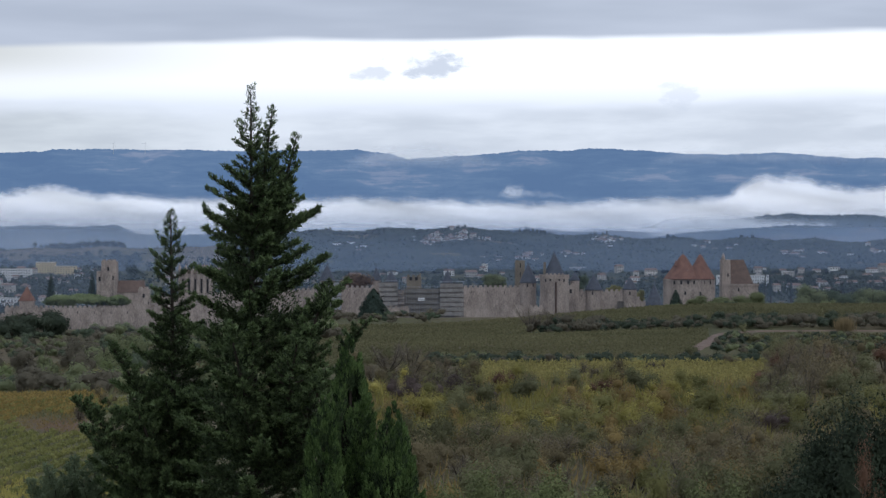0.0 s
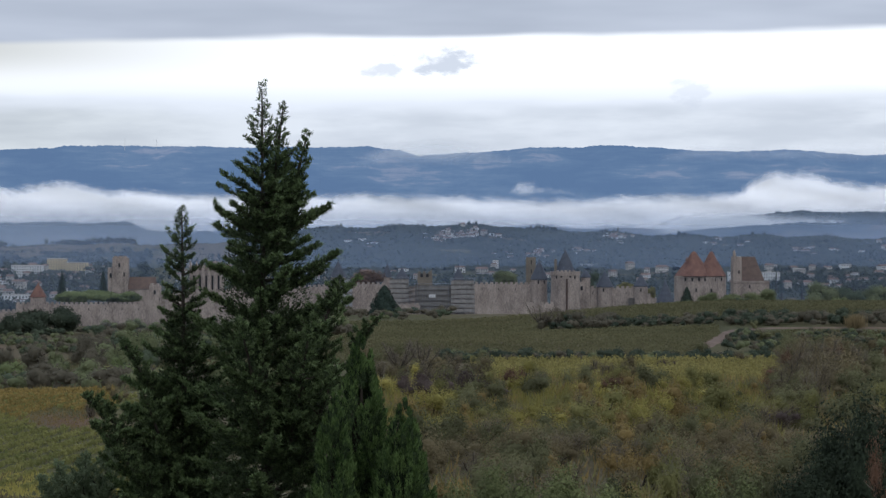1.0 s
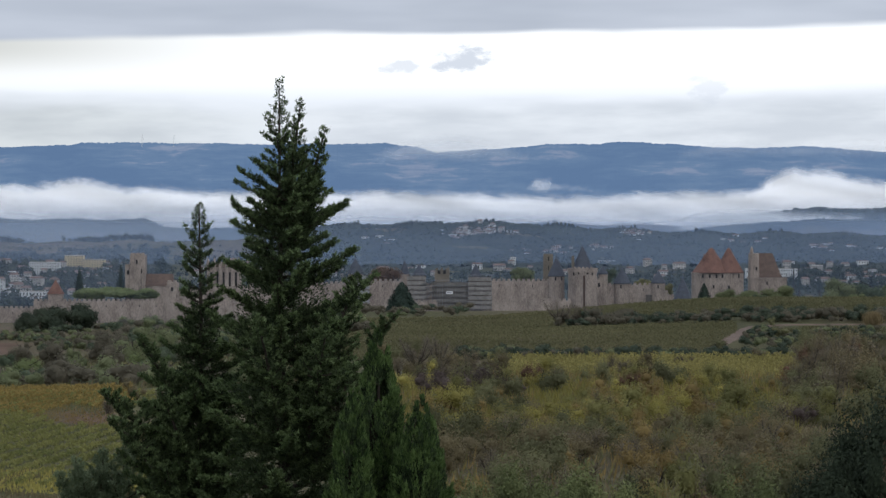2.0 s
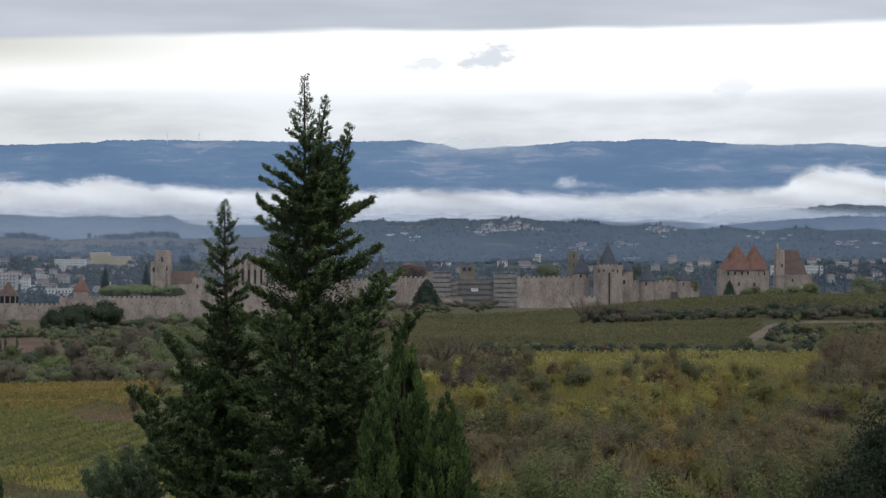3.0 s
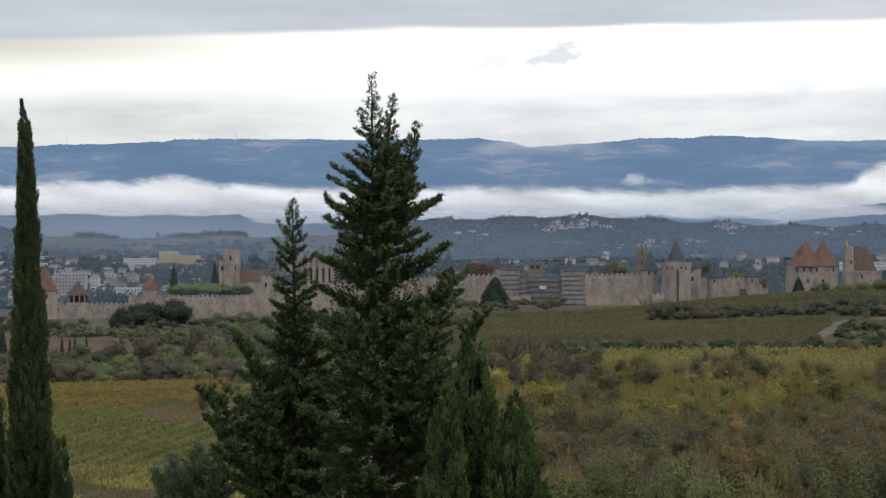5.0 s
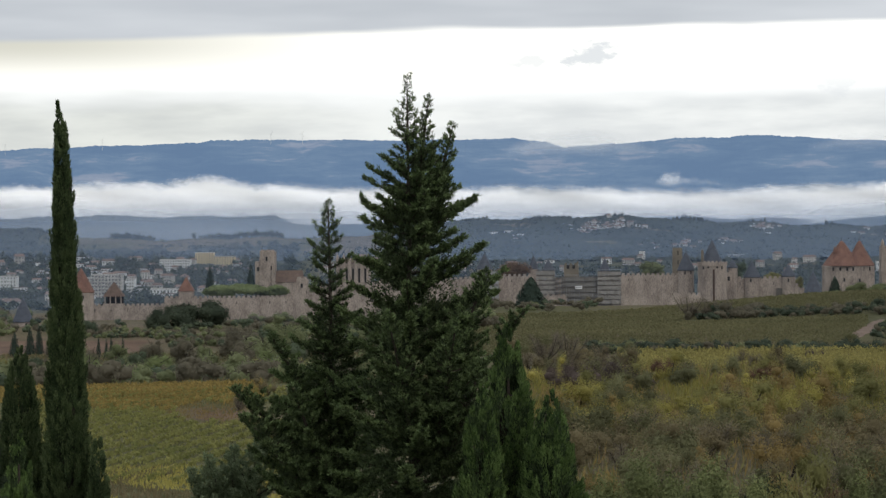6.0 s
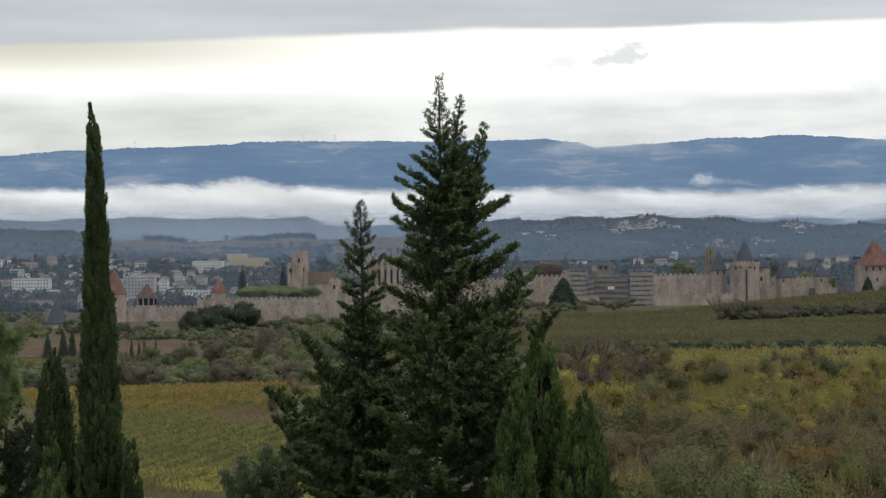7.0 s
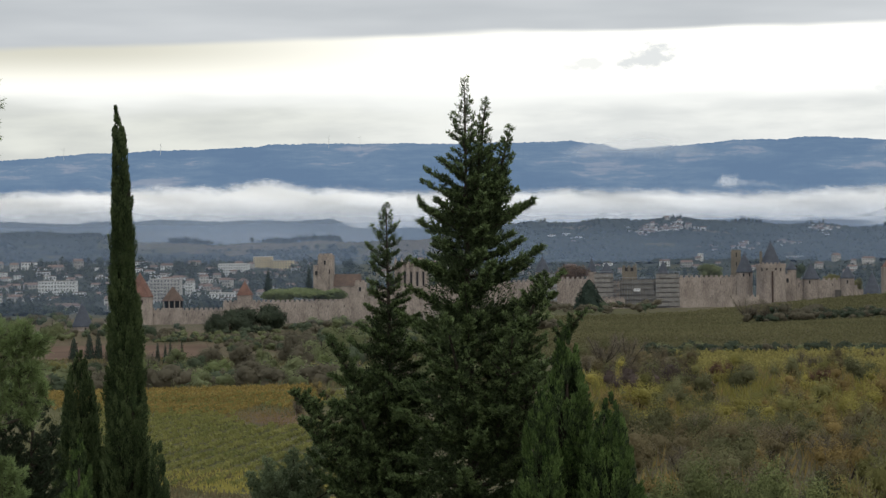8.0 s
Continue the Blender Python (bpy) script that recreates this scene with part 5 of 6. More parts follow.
for k, (s, top, foot, w, d, mat, flat, label) in enumerate((
        (-746, 143, 216, 100, 1440, HEDGE, True, "dark round-topped pine before the curtain wall"), (-692, 146, 212, 92, 1450, HEDGE, True, "dark broad pine by the curtain wall"), (-788, 156, 216, 56, 1430, HEDGE, False, "dark pine thick with needles by the wall"),
        (-676, 120, 150, 84, 1625, FAR_FRESH, True, "light green pine behind the battlements"), (-630, 116, 150, 104, 1630, FAR_FRESH, True, "wide green pine behind the battlements"), (-584, 118, 150, 74, 1628, FAR_FRESH, True, "green umbrella pine by the church"),
        (-154, 78, 132, 76, 1640, FAR_RUST, False, "round russet-brown autumn tree behind the wall"), (92, 80, 116, 60, 1680, FAR_OLIVE, False, "olive-green tree behind the curtain wall"), (242, 78, 122, 40, 1660, FAR_DARK, False, "dark leafy tree behind the great tower"),
        (305, 104, 122, 36, 1640, FAR_YELLOW, False, "yellow-green autumn tree inside the wall"), (348, 108, 140, 26, 1630, FAR_YELLOW, False, "small yellow tree at the wall's end"), (455, 122, 150, 52, 1430, FAR_OLIVE, False, "rounded green tree before the gatehouse"),
        (494, 121, 150, 66, 1430, FAR_OLIVE, False, "low green tree beside the gatehouse"), (545, 112, 150, 70, 1440, FAR_OLIVE, False, "dull green tree below the great tower"), (650, 98, 156, 84, 1500, FAR_OLIVE, False, "broad olive-green tree above the field"),
        (705, 102, 156, 84, 1500, FAR_DARK, False, "green tree in the row above the field"), (760, 100, 156, 90, 1500, FAR_OLIVE, False, "wide green tree in the row above the field"), (820, 98, 156, 84, 1500, FAR_OLIVE, False, "green tree at the end of the row"),
        (-905, 178, 215, 34, 1350, FAR_DARK, False, "dark bushy tree below the wall"), (-1085, 165, 215, 60, 1380, FAR_OLIVE, False, "pale willow-like tree in the low town"), (-1140, 160, 215, 60, 1400, FAR_OLIVE, False, "light green tree in the low town"),
        (-655, 190, 260, 60, 820, FAR_BROWN, False, "grey-brown leafless tree in the hollow"), (-600, 200, 280, 70, 780, FAR_OLIVE, False, "dull green tree in the hollow"), (-560, 180, 260, 80, 900, FAR_OLIVE, False, "olive tree in the hollow beside the conifers"))):
    crown_tree(s, top, foot, w, d, mat, label, 300 + k, "tree", False, 0.078, 7000, flat)


# soft autumn trees in the wooded hollow
r_ = np.random.default_rng(77)
for k in range(34):
    row = k % 2
    d_ = r_.uniform(690, 780) if row else r_.uniform(520, 640)
    s_ = -1030 + k * 15 + r_.uniform(-12, 12)
    low_ = (EYE - float(ground_z(s_ * d_ / F, d_))) * F / d_
    mat_, say_ = ((FAR_DARK, "soft grey-green tree in the hollow"), (FAR_OLIVE, "olive-green bushy tree in the hollow"), (FAR_BROWN, "grey-brown autumn tree in the hollow"), (FAR_FRESH, "round yellow-green tree in the hollow"))[int(r_.integers(0, 4))]
    tall_ = r_.uniform(40, 72)
    crown_tree(s_, low_ - tall_, low_ + 3, tall_ * r_.uniform(0.75, 1.2), d_, mat_, say_, 400 + k, "tree", False, 0.058, 5000)


# ---- shrubs and small trees ----
def shrub_parts(t, rng, leaf_mat, n_leaves, leaf, twigs, lobes=7, tall=1.0, shoots=0.0):
    """Crown of radius about 1 on short stems; lobes give it an uneven outline with gaps."""
    c = rng.normal(size=(lobes, 3)) * (0.42, 0.42, 0.26) + (0, 0, 0.75 * tall)
    c[:, 2] = np.clip(c[:, 2], 0.35, None) * rng.uniform(0.8, 1.25, lobes)
    rad = rng.uniform(0.28, 0.55, lobes)
    g = Geo()
    for p in c:
        g.tube((0, 0, -0.15), (p[0] * 0.45, p[1] * 0.45, p[2] * 0.5), 0.05, 0.035, 5)
        g.tube((p[0] * 0.45, p[1] * 0.45, p[2] * 0.5), tuple(p), 0.035, 0.012, 5)
    part("trunk", g, BARK, t)
    if twigs:
        k = rng.integers(0, lobes, twigs)
        base = c[k] * rng.uniform(0.3, 0.9, (twigs, 1))
        way = unit(rng.normal(size=(twigs, 3)) * (0.6, 0.6, 0.4) + (0, 0, 0.75) + c[k] * (0.6, 0.6, 0))
        part("branchwork", blades("branchwork", base, way, rng.uniform(0.25, 0.62, twigs), np.full(twigs, 0.022), TWIG, rng), TWIG, t)
    if n_leaves:
        k = rng.integers(0, lobes, n_leaves)
        v = unit(rng.normal(size=(n_leaves, 3)))
        base = c[k] + v * rad[k][:, None] * (rng.uniform(0.10, 1.0, (n_leaves, 1)) ** 0.5) * rng.uniform(0.85, 1.2, (n_leaves, 1)) * (1, 1, 0.9 * tall)
        if shoots:
            up = rng.random(n_leaves) < shoots
            base[up, 2] += rng.uniform(0, 0.45, up.sum())
        base[:, 2] = np.maximum(base[:, 2], 0.04)
        core = None
        if n_leaves > 2500:
            cv, ct = lobe_cores(c, rad * 0.56, rng)
            core = c.mean(0) + (cv - c.mean(0)) * (1, 1, 0.95), ct
        part("crown", leaves("crown", base, leaf * rng.uniform(0.6, 1.4, n_leaves), leaf_mat, rng, single=True, facing=v + (c[k] - c.mean(0)) * 0.6 + (0, 0, 0.3), core=core), leaf_mat, t)


SHRUBS = {
    "olive": (OLIVE, 3800, 0.074, 50, "olive-green scrub bush with dense small leaves"),
    "yellow": (YELLOW, 3600, 0.068, 60, "bush with bright yellow autumn leaves"),
    "bare": (BROWNLEAF, 2000, 0.042, 700, "nearly leafless grey-brown thicket bush"),
    "brown": (BROWNLEAF, 3400, 0.066, 120, "bush with dull brown autumn leaves"),
    "rust": (RUST, 2900, 0.066, 90, "bush with russet autumn leaves"),
    "dark": (EVERGREEN, 2000, 0.08, 30, "dense dark evergreen bush"),
    "fresh": (FRESH, 3700, 0.072, 40, "bush with fresh yellow-green leaves"),
    "orange": (ORANGE, 3200, 0.066, 80, "bush with orange-brown autumn leaves"),
    "plum": (PLUM, 3400, 0.050, 420, "nearly bare dark plum-brown thicket bush"),
    "dark_fine": (NEAR_DARK, 12000, 0.052, 40, "dense dark evergreen bush with small glossy leaves"),
    "silver_fine": (GREYGREEN, 11000, 0.056, 40, "silvery grey-green bush near the viewpoint"),
    "rust_fine": (RUST, 5000, 0.046, 50, "slender bush with red-brown autumn leaves"),
}
PROTOS = {}
shrub_rng = np.random.default_rng(21)


def shrub(kind, x, y, size, tall=1.0, sink=0.1, group="scrub bushes"):
    """Sets one bush of the kind on the ground; size: its radius in metres."""
    z = float(ground_z(x, y))
    m = pose(x, y, z - sink, 0, 0, shrub_rng.uniform(0, 360)) @ Matrix.Diagonal((size, size, size * tall, 1))
    variants = PROTOS.setdefault(kind, [])
    if len(variants) < 3:
        mat, nl, leaf, tw, label = SHRUBS[kind]
        t = thing("bush", (0, 0, 0), label, "bush", group)
        shrub_parts(t, shrub_rng, mat, nl, leaf, tw, lobes=6 + 2 * len(variants), shoots=0.3)
        t.matrix_basis = m
        variants.append((t, Matrix(m)))
        return
    t = variants[int(shrub_rng.integers(0, 3))][0]
    ob = copy_thing(t, Matrix.Identity(4))
    ob.matrix_basis = m


def choose(weights):
    names = list(weights)
    p = np.array([weights[k] for k in names], float)
    return names[int(shrub_rng.choice(len(names), p=p / p.sum()))]


def scatter(count, s0, s1, d0, d1, size, weights, gap=0.75, tall=(0.8, 1.2)):
    """Bushes at random over a stretch of ground, kept apart by gap times their sizes."""
    done, tries = [], 0
    while len(done) < count and tries < count * 12:
        tries += 1
        d = math.sqrt(shrub_rng.uniform(d0 * d0, d1 * d1))
        s = shrub_rng.uniform(s0, s1)
        x, r = s * d / F, shrub_rng.uniform(*size)
        if any((x - a) ** 2 + (d - b) ** 2 < ((r + c) * gap) ** 2 for a, b, c in done):
            continue
        done.append((x, d, r))
        shrub(choose(weights(s, d) if callable(weights) else weights), x, d, r, shrub_rng.uniform(*tall))


def scrub_mix(s, d):
    """Kinds of bush by place: they grow in patches, duller towards the foot of the slope."""
    patch = noise.noise(Vector((s * d / F * 0.07, d * 0.035, 2.0)))
    if d < 292:
        return {"bare": 5, "brown": 4, "olive": 2, "orange": 1.5} if patch < 0.0 else {"olive": 4, "bare": 3, "brown": 2, "orange": 2}
    if -110 < s < 560 and d < 430:
        if patch > 0.08:
            return {"yellow": 5, "fresh": 2, "orange": 2.5}
        return {"fresh": 5, "yellow": 3, "olive": 2, "orange": 2} if patch > -0.14 else {"orange": 2, "yellow": 4, "fresh": 2, "olive": 2, "bare": 1}
    if patch > 0.1:
        return {"fresh": 4, "olive": 4, "yellow": 1}
    return {"olive": 4, "brown": 2, "bare": 2} if patch > -0.15 else {"bare": 4, "rust": 2.5, "brown": 3}


# the wide scrub below the vineyards
scatter(120, -130, 830, 200, 300, (1.5, 2.7), scrub_mix, 0.60)
scatter(105, -110, 860, 300, 430, (1.5, 2.9), scrub_mix, 0.6, (0.75, 1.1))
scatter(12, 20, 340, 425, 480, (1.6, 2.9), {"olive": 4, "brown": 3, "bare": 3, "rust": 1, "fresh": 1.5}, 0.6)
scatter(8, 380, 560, 455, 1000, (1.5, 2.4), {"olive": 3, "bare": 3}, 0.6)
scatter(12, 575, 690, 470, 620, (2.4, 3.8), {"olive": 3, "brown": 3, "bare": 2}, 0.55)
scatter(22, 590, 880, 400, 560, (2.6, 4.2), {"olive": 2, "bare": 4, "brown": 3, "rust": 1}, 0.6)
scatter(26, -190, 60, 430, 600, (1.8, 3.0), {"bare": 5, "brown": 2, "olive": 2}, 0.6)
scatter(8, -650, -560, 225, 420, (0.8, 1.4), {"bare": 3, "brown": 3, "olive": 2}, 0.7)


def ground_distance(side, drop):
    """The distance, on the near slope, at which the ground lies so far below eye level."""
    d = np.linspace(130, 640, 500)
    return float(d[int(np.argmin(np.abs((EYE - ground_z(side * d / F, d)) * F / d - drop)))])


# single bushes that stand out of the scrub: kind, side, drop of the foot, width in sight-line units, height against width
for kind, s, q, wide, tall in (("yellow", -42, 358, 84, 0.95), ("olive", 8, 350, 66, 0.9), ("yellow", -10, 392, 74, 0.85), ("yellow", 52, 402, 66, 0.8), ("fresh", 82, 378, 76, 0.95), ("yellow", 138, 356, 74, 0.7), ("olive", 64, 322, 62, 1.0),
                               ("olive", 146, 318, 76, 0.9), ("fresh", 256, 372, 116, 0.8), ("yellow", 344, 362, 74, 0.95), ("orange", 398, 360, 96, 0.95), ("fresh", 466, 352, 112, 0.8), ("bare", 552, 374, 110, 0.8), ("rust", 292, 306, 66, 0.8),
                               ("olive", 348, 302, 74, 0.9), ("bare", 640, 344, 96, 1.5), ("olive", 716, 362, 118, 0.85), ("bare", 196, 432, 130, 0.75), ("bare", 298, 442, 120, 0.8), ("brown", 398, 436, 112, 0.75), ("bare", 498, 440, 130, 0.75),
                               ("fresh", 352, 474, 84, 0.9), ("rust", 402, 380, 60, 0.6), ("brown", 30, 436, 120, 0.7), ("olive", 110, 440, 110, 0.7), ("olive", 600, 306, 80, 0.7), ("brown", 690, 300, 120, 1.0), ("plum", -70, 318, 80, 1.0), ("plum", -26, 320, 90, 0.9), ("plum", 20, 318, 84, 1.15), ("plum", 56, 312, 60, 0.8),
                               ("plum", 404, 352, 100, 0.6), ("plum", 372, 262, 44, 0.7), ("plum", 568, 376, 92, 0.75), ("plum", 612, 330, 80, 0.8), ("rust", 292, 300, 46, 0.6)):
    d = ground_distance(s, q)
    shrub(kind, s * d / F, d, wide * d / F / 2, tall)


def thicket(count, s0, s1, d0, d1, size, weights, seed):
    """Far bushes past counting: one leafy mass for each colour."""
    r = np.random.default_rng(seed)
    total = sum(weights.values())
    for kind, wgt in weights.items():
        n_ = max(3, int(count * wgt / total))
        s, q = r.uniform(s0, s1, n_), np.sqrt(r.uniform(d0 * d0, d1 * d1, n_))
        x = s * q / F
        rad = r.uniform(*size, n_)
        pl = np.stack([x, q, ground_z(x, q) - rad * 0.2], 1)
        mat = {"olive": FAR_OLIVE, "brown": FAR_BROWN, "dark": FAR_DARK, "hedge": HEDGE, "yellow": FAR_YELLOW}[kind]
        clumps("thicket", pl, rad, rad * r.uniform(1.2, 1.9, n_), 210, rad * 0.155, mat, "far " + SHRUBS["dark" if kind == "hedge" else kind][4].replace("bush", "thicket"), "bushes", r)


# hedge behind the yellow vineyard and hedge before the upper field
thicket(240, -40, 560, 606, 626, (1.5, 2.5), {"hedge": 6, "olive": 1, "brown": 1}, 71)
thicket(190, 480, 900, 690, 860, (1.3, 2.6), {"hedge": 6, "olive": 3, "brown": 2}, 72)
thicket(150, 180, 560, 955, 1000, (1.8, 3.6), {"hedge": 4, "brown": 5}, 73)
thicket(150, 480, 920, 950, 1000, (2.0, 4.4), {"hedge": 5, "brown": 5}, 66)
thicket(70, 400, 950, 1330, 1420, (2.5, 4.5), {"olive": 4, "dark": 3, "yellow": 0.6}, 74)
# wooded hollow to the west
thicket(200, -1300, -330, 452, 740, (2.6, 4.8), {"olive": 7, "brown": 3.5, "dark": 1.5, "yellow": 0.6}, 75)
thicket(110, -1400, -930, 1330, 1490, (2.6, 4.6), {"olive": 4, "brown": 3, "dark": 4}, 76)
thicket(120, -1400, -930, 1510, 1840, (2.6, 4.6), {"olive": 4, "brown": 3, "dark": 2}, 70)
thicket(120, -1400, -700, 800, 890, (1.3, 2.2), {"olive": 6, "brown": 3, "dark": 1}, 79)
thicket(260, -640, -180, 900, 1530, (3.2, 5.8), {"olive": 5, "brown": 4, "dark": 2.5}, 78)
thicket(40, -800, -690, 1418, 1450, (2.0, 3.4), {"hedge": 6, "brown": 1}, 68)
thicket(60, -930, -640, 1420, 1500, (2.0, 3.6), {"olive": 3, "brown": 3, "dark": 4}, 69)
thicket(70, -935, -770, 1285, 1345, (1.6, 2.8), {"olive": 3, "brown": 2, "dark": 5}, 67)
thicket(140, -790, -590, 1120, 1340, (2.4, 4.0), {"olive": 3, "brown": 7, "dark": 2}, 63)
thicket(60, -930, -780, 1300, 1400, (1.6, 3.0), {"olive": 3, "brown": 4, "hedge": 2}, 64)
thicket(26, 150, 300, 968, 1002, (2.8, 4.8), {"brown": 6, "hedge": 3}, 62)
thicket(40, -180, 0, 1290, 1500, (2.2, 4.0), {"olive": 2, "brown": 5, "dark": 2}, 77)


def undergrowth(count, s0, s1, d0, d1, leaf, tall, mat, label, seed):
    """Low weeds and twigs between the bushes."""
    r = np.random.default_rng(seed)
    s, q = r.uniform(s0, s1, count), np.sqrt(r.uniform(d0 * d0, d1 * d1, count))
    x = s * q / F
    patch = np.array([noise.noise(Vector((a * 0.12, b * 0.06, seed))) for a, b in zip(x, q)])
    ok = patch > -0.05
    x, q = x[ok], q[ok]
    m = len(x)
    base = np.stack([x, q, ground_z(x, q) + r.uniform(-0.05, 0.1, m)], 1)
    way = r.normal(0, 0.35, (m, 3)) + (0, 0, 1)
    tagged(new("undergrowth", blades("undergrowth", base, way, r.uniform(0.3, 1, m) * tall, np.full(m, leaf * 1.3), mat, r)), label, "undergrowth", kind="stuff")


undergrowth(9000, -140, 860, 195, 480, 0.15, 2.3, FRESH, "fresh green weeds and saplings between the bushes", 91)
undergrowth(9000, -140, 760, 215, 470, 0.14, 2.2, ORANGE, "orange-brown saplings between the bushes", 92)
undergrowth(9000, -140, 860, 195, 460, 0.16, 1.3, BROWNLEAF, "dry brown weeds between the bushes", 81)
undergrowth(11000, -140, 860, 195, 460, 0.18, 1.1, OLIVE, "olive-green weeds between the bushes", 82)
undergrowth(12000, -120, 580, 280, 430, 0.15, 2.5, YELLOW, "yellowing weeds between the bushes", 83)
undergrowth(9000, -160, 860, 195, 460, 0.07, 1.8, TWIG, "bare grey twigs between the bushes", 84)
undergrowth(7000, 530, 900, 645, 905, 0.3, 0.8, GRASS, "rough grass along the dirt track", 86)
undergrowth(7000, 530, 900, 645, 905, 0.3, 0.9, OLIVE, "green weeds along the dirt track", 87)
undergrowth(16000, -1300, -300, 440, 1000, 0.5, 1.6, OLIVE, "green undergrowth in the wooded hollow", 88)
undergrowth(16000, -1300, -300, 440, 1000, 0.5, 1.8, BROWNLEAF, "brown undergrowth in the wooded hollow", 89)
undergrowth(14000, -1150, -450, 195, 440, 0.12, 0.5, OLIVE, "green grass round the near vineyard", 85)
undergrowth(6000, -1080, -560, 190, 245, 0.10, 0.6, BROWNLEAF, "dry brown weeds below the near vineyard", 93)
undergrowth(2600, -790, -600, 312, 366, 0.09, 0.35, ORANGE, "dry tufts on the bare patch of the near vineyard", 95)
undergrowth(9000, -1080, -560, 190, 240, 0.10, 0.6, YELLOW, "yellowing weeds below the near vineyard", 94)


# ---- vineyards ----
def vineyard(name, s0, s1, d0, d1, turn, row, step, per, leaf, tall, mat, label, seed, hole=(0, 0, 0), edge=None, fade=0.0):
    """Rows of vines, turned from the line of sight by turn degrees, over one stretch of ground."""
    r = np.random.default_rng(seed)
    dm = (d0 + d1) / 2
    reach = max((s1 - s0) * d1 / F, d1 - d0) * 0.9
    i, j = np.meshgrid(np.arange(-reach, reach, row), np.arange(-reach, reach, step))
    a = radians(turn)
    cx = (s0 + s1) / 2 * dm / F
    x = cx + i * math.cos(a) - j * math.sin(a) + r.normal(0, 0.12, i.shape)
    y = dm + i * math.sin(a) + j * math.cos(a) + r.normal(0, 0.12, i.shape)
    s = F * x / np.maximum(y, 1)
    ok = (s > s0) & (s < s1) & (y > d0) & (y < d1) & (r.random(i.shape) < 0.93) & (True if edge is None else s < edge[0] + (y - edge[1]) * edge[2]) & ~((s > hole[0] + 95 * np.abs((y - (hole[1] + hole[2]) / 2) / max(hole[2] - hole[1], 1)) + 9 * np.sin(y * 0.5)) & (y > hole[1]) & (y < hole[2] + 4 * np.sin(s * 0.06)))
    if fade:  # the vines thin out towards their near end
        patchy = np.array([noise.noise(Vector((p * 0.06, q * 0.03, 5.0))) for p, q in zip(x.ravel(), y.ravel())]).reshape(x.shape)
        ok &= r.random(i.shape) < ease(y + patchy * fade * 0.9, d0 + fade * 0.2, d0 + fade * 1.1)
    x, y = np.repeat(x[ok], per), np.repeat(y[ok], per)
    n = len(x)
    x, y = x + r.normal(0, row * 0.062, n), y + r.normal(0, step * 0.35, n)
    z = ground_z(x, y) + r.uniform(0.2, 1.0, n) * tall * np.repeat(r.uniform(0.65, 1.2, int(ok.sum())), per)
    me = leaves(name, np.stack([x, y, z], 1), leaf * 1.25 * r.uniform(0.6, 1.4, n), mat, r, up=0.8, single=True)
    tagged(new(name, me), label, "vineyard", kind="stuff")


vineyard("vineyard", 30, 600, 460, 600, 3, 2.1, 1.1, 13, 0.30, 1.65, VINE_YELLOW, "yellow autumn vineyard in close rows", 31)
vineyard("vineyard", -1060, -560, 222, 402, -2, 2.35, 0.75, 18, 0.22, 0.60, VINE, "green and yellow vineyard on the near slope", 32, (-775, 314, 360))
vineyard("vineyard", -1100, -600, 322, 432, -2, 2.35, 0.85, 13, 0.26, 0.75, VINE_RUST, "orange-tinged end of the near vineyard", 33, (-775, 314, 360), fade=45)
vineyard("vineyard", -290, 470, 630, 945, -20, 2.5, 1.5, 7, 0.45, 1.1, VINE_DULL, "dull green vineyard across the middle slope", 34, edge=(415, 690, 0.36))
vineyard("vineyard", -300, 900, 1005, 1240, -20, 2.6, 1.8, 5, 0.65, 1.3, VINE_DULL, "upper vineyard below the fortress", 35)
vineyard("vineyard", 200, 900, 1150, 1250, 70, 2.6, 1.6, 4, 0.8, 1.3, VINE_DULL, "bright green vines along the top of the slope", 36)


def drape(name, points, width, mat, label, category, lift=0.05):
    """A strip along (side, distance) points, laid on the ground."""
    g, rows_ = Geo(), []
    cross = np.linspace(-0.5, 0.5, max(5, int(width / 7)))
    pts = [on_ground(s, q) for s, q in points]
    for a, b in zip(pts[:-1], pts[1:]):
        for k in range(8):
            rows_.append(a.lerp(b, k / 8))
    rows_.append(pts[-1])
    verts = []
    for k, p in enumerate(rows_):
        q = rows_[min(k + 1, len(rows_) - 1)] - rows_[max(k - 1, 0)]
        n_ = Vector((-q.y, q.x, 0)).normalized()
        taper = 0.35 + 0.65 * math.sin(math.pi * min(max(k / (len(rows_) - 1), 0.0), 1.0)) ** 0.4
        for e in cross:
            w = width * taper * (1 + 0.12 * math.sin(k * 1.7) + 0.1 * math.sin(k * 0.6 + 2))
            x, y = p.x + n_.x * e * w, p.y + n_.y * e * w
            verts.append((x, y, float(ground_z(x, y)) + lift * (1 - abs(2 * e) ** 6)))
    n_c = len(cross)
    g.add(verts, [(n_c * k + c, n_c * k + c + 1, n_c * (k + 1) + c + 1, n_c * (k + 1) + c) for k in range(len(rows_) - 1) for c in range(n_c - 1)])
    tagged(part(name, g, mat), label, category, kind="structure")


drape("track", [(412, 655), (428, 705), (446, 760), (470, 830), (496, 900), (560, 925), (700, 930), (850, 925)], 4.6, EARTH, "bare dirt track climbing between the fields", "track", 0.35)


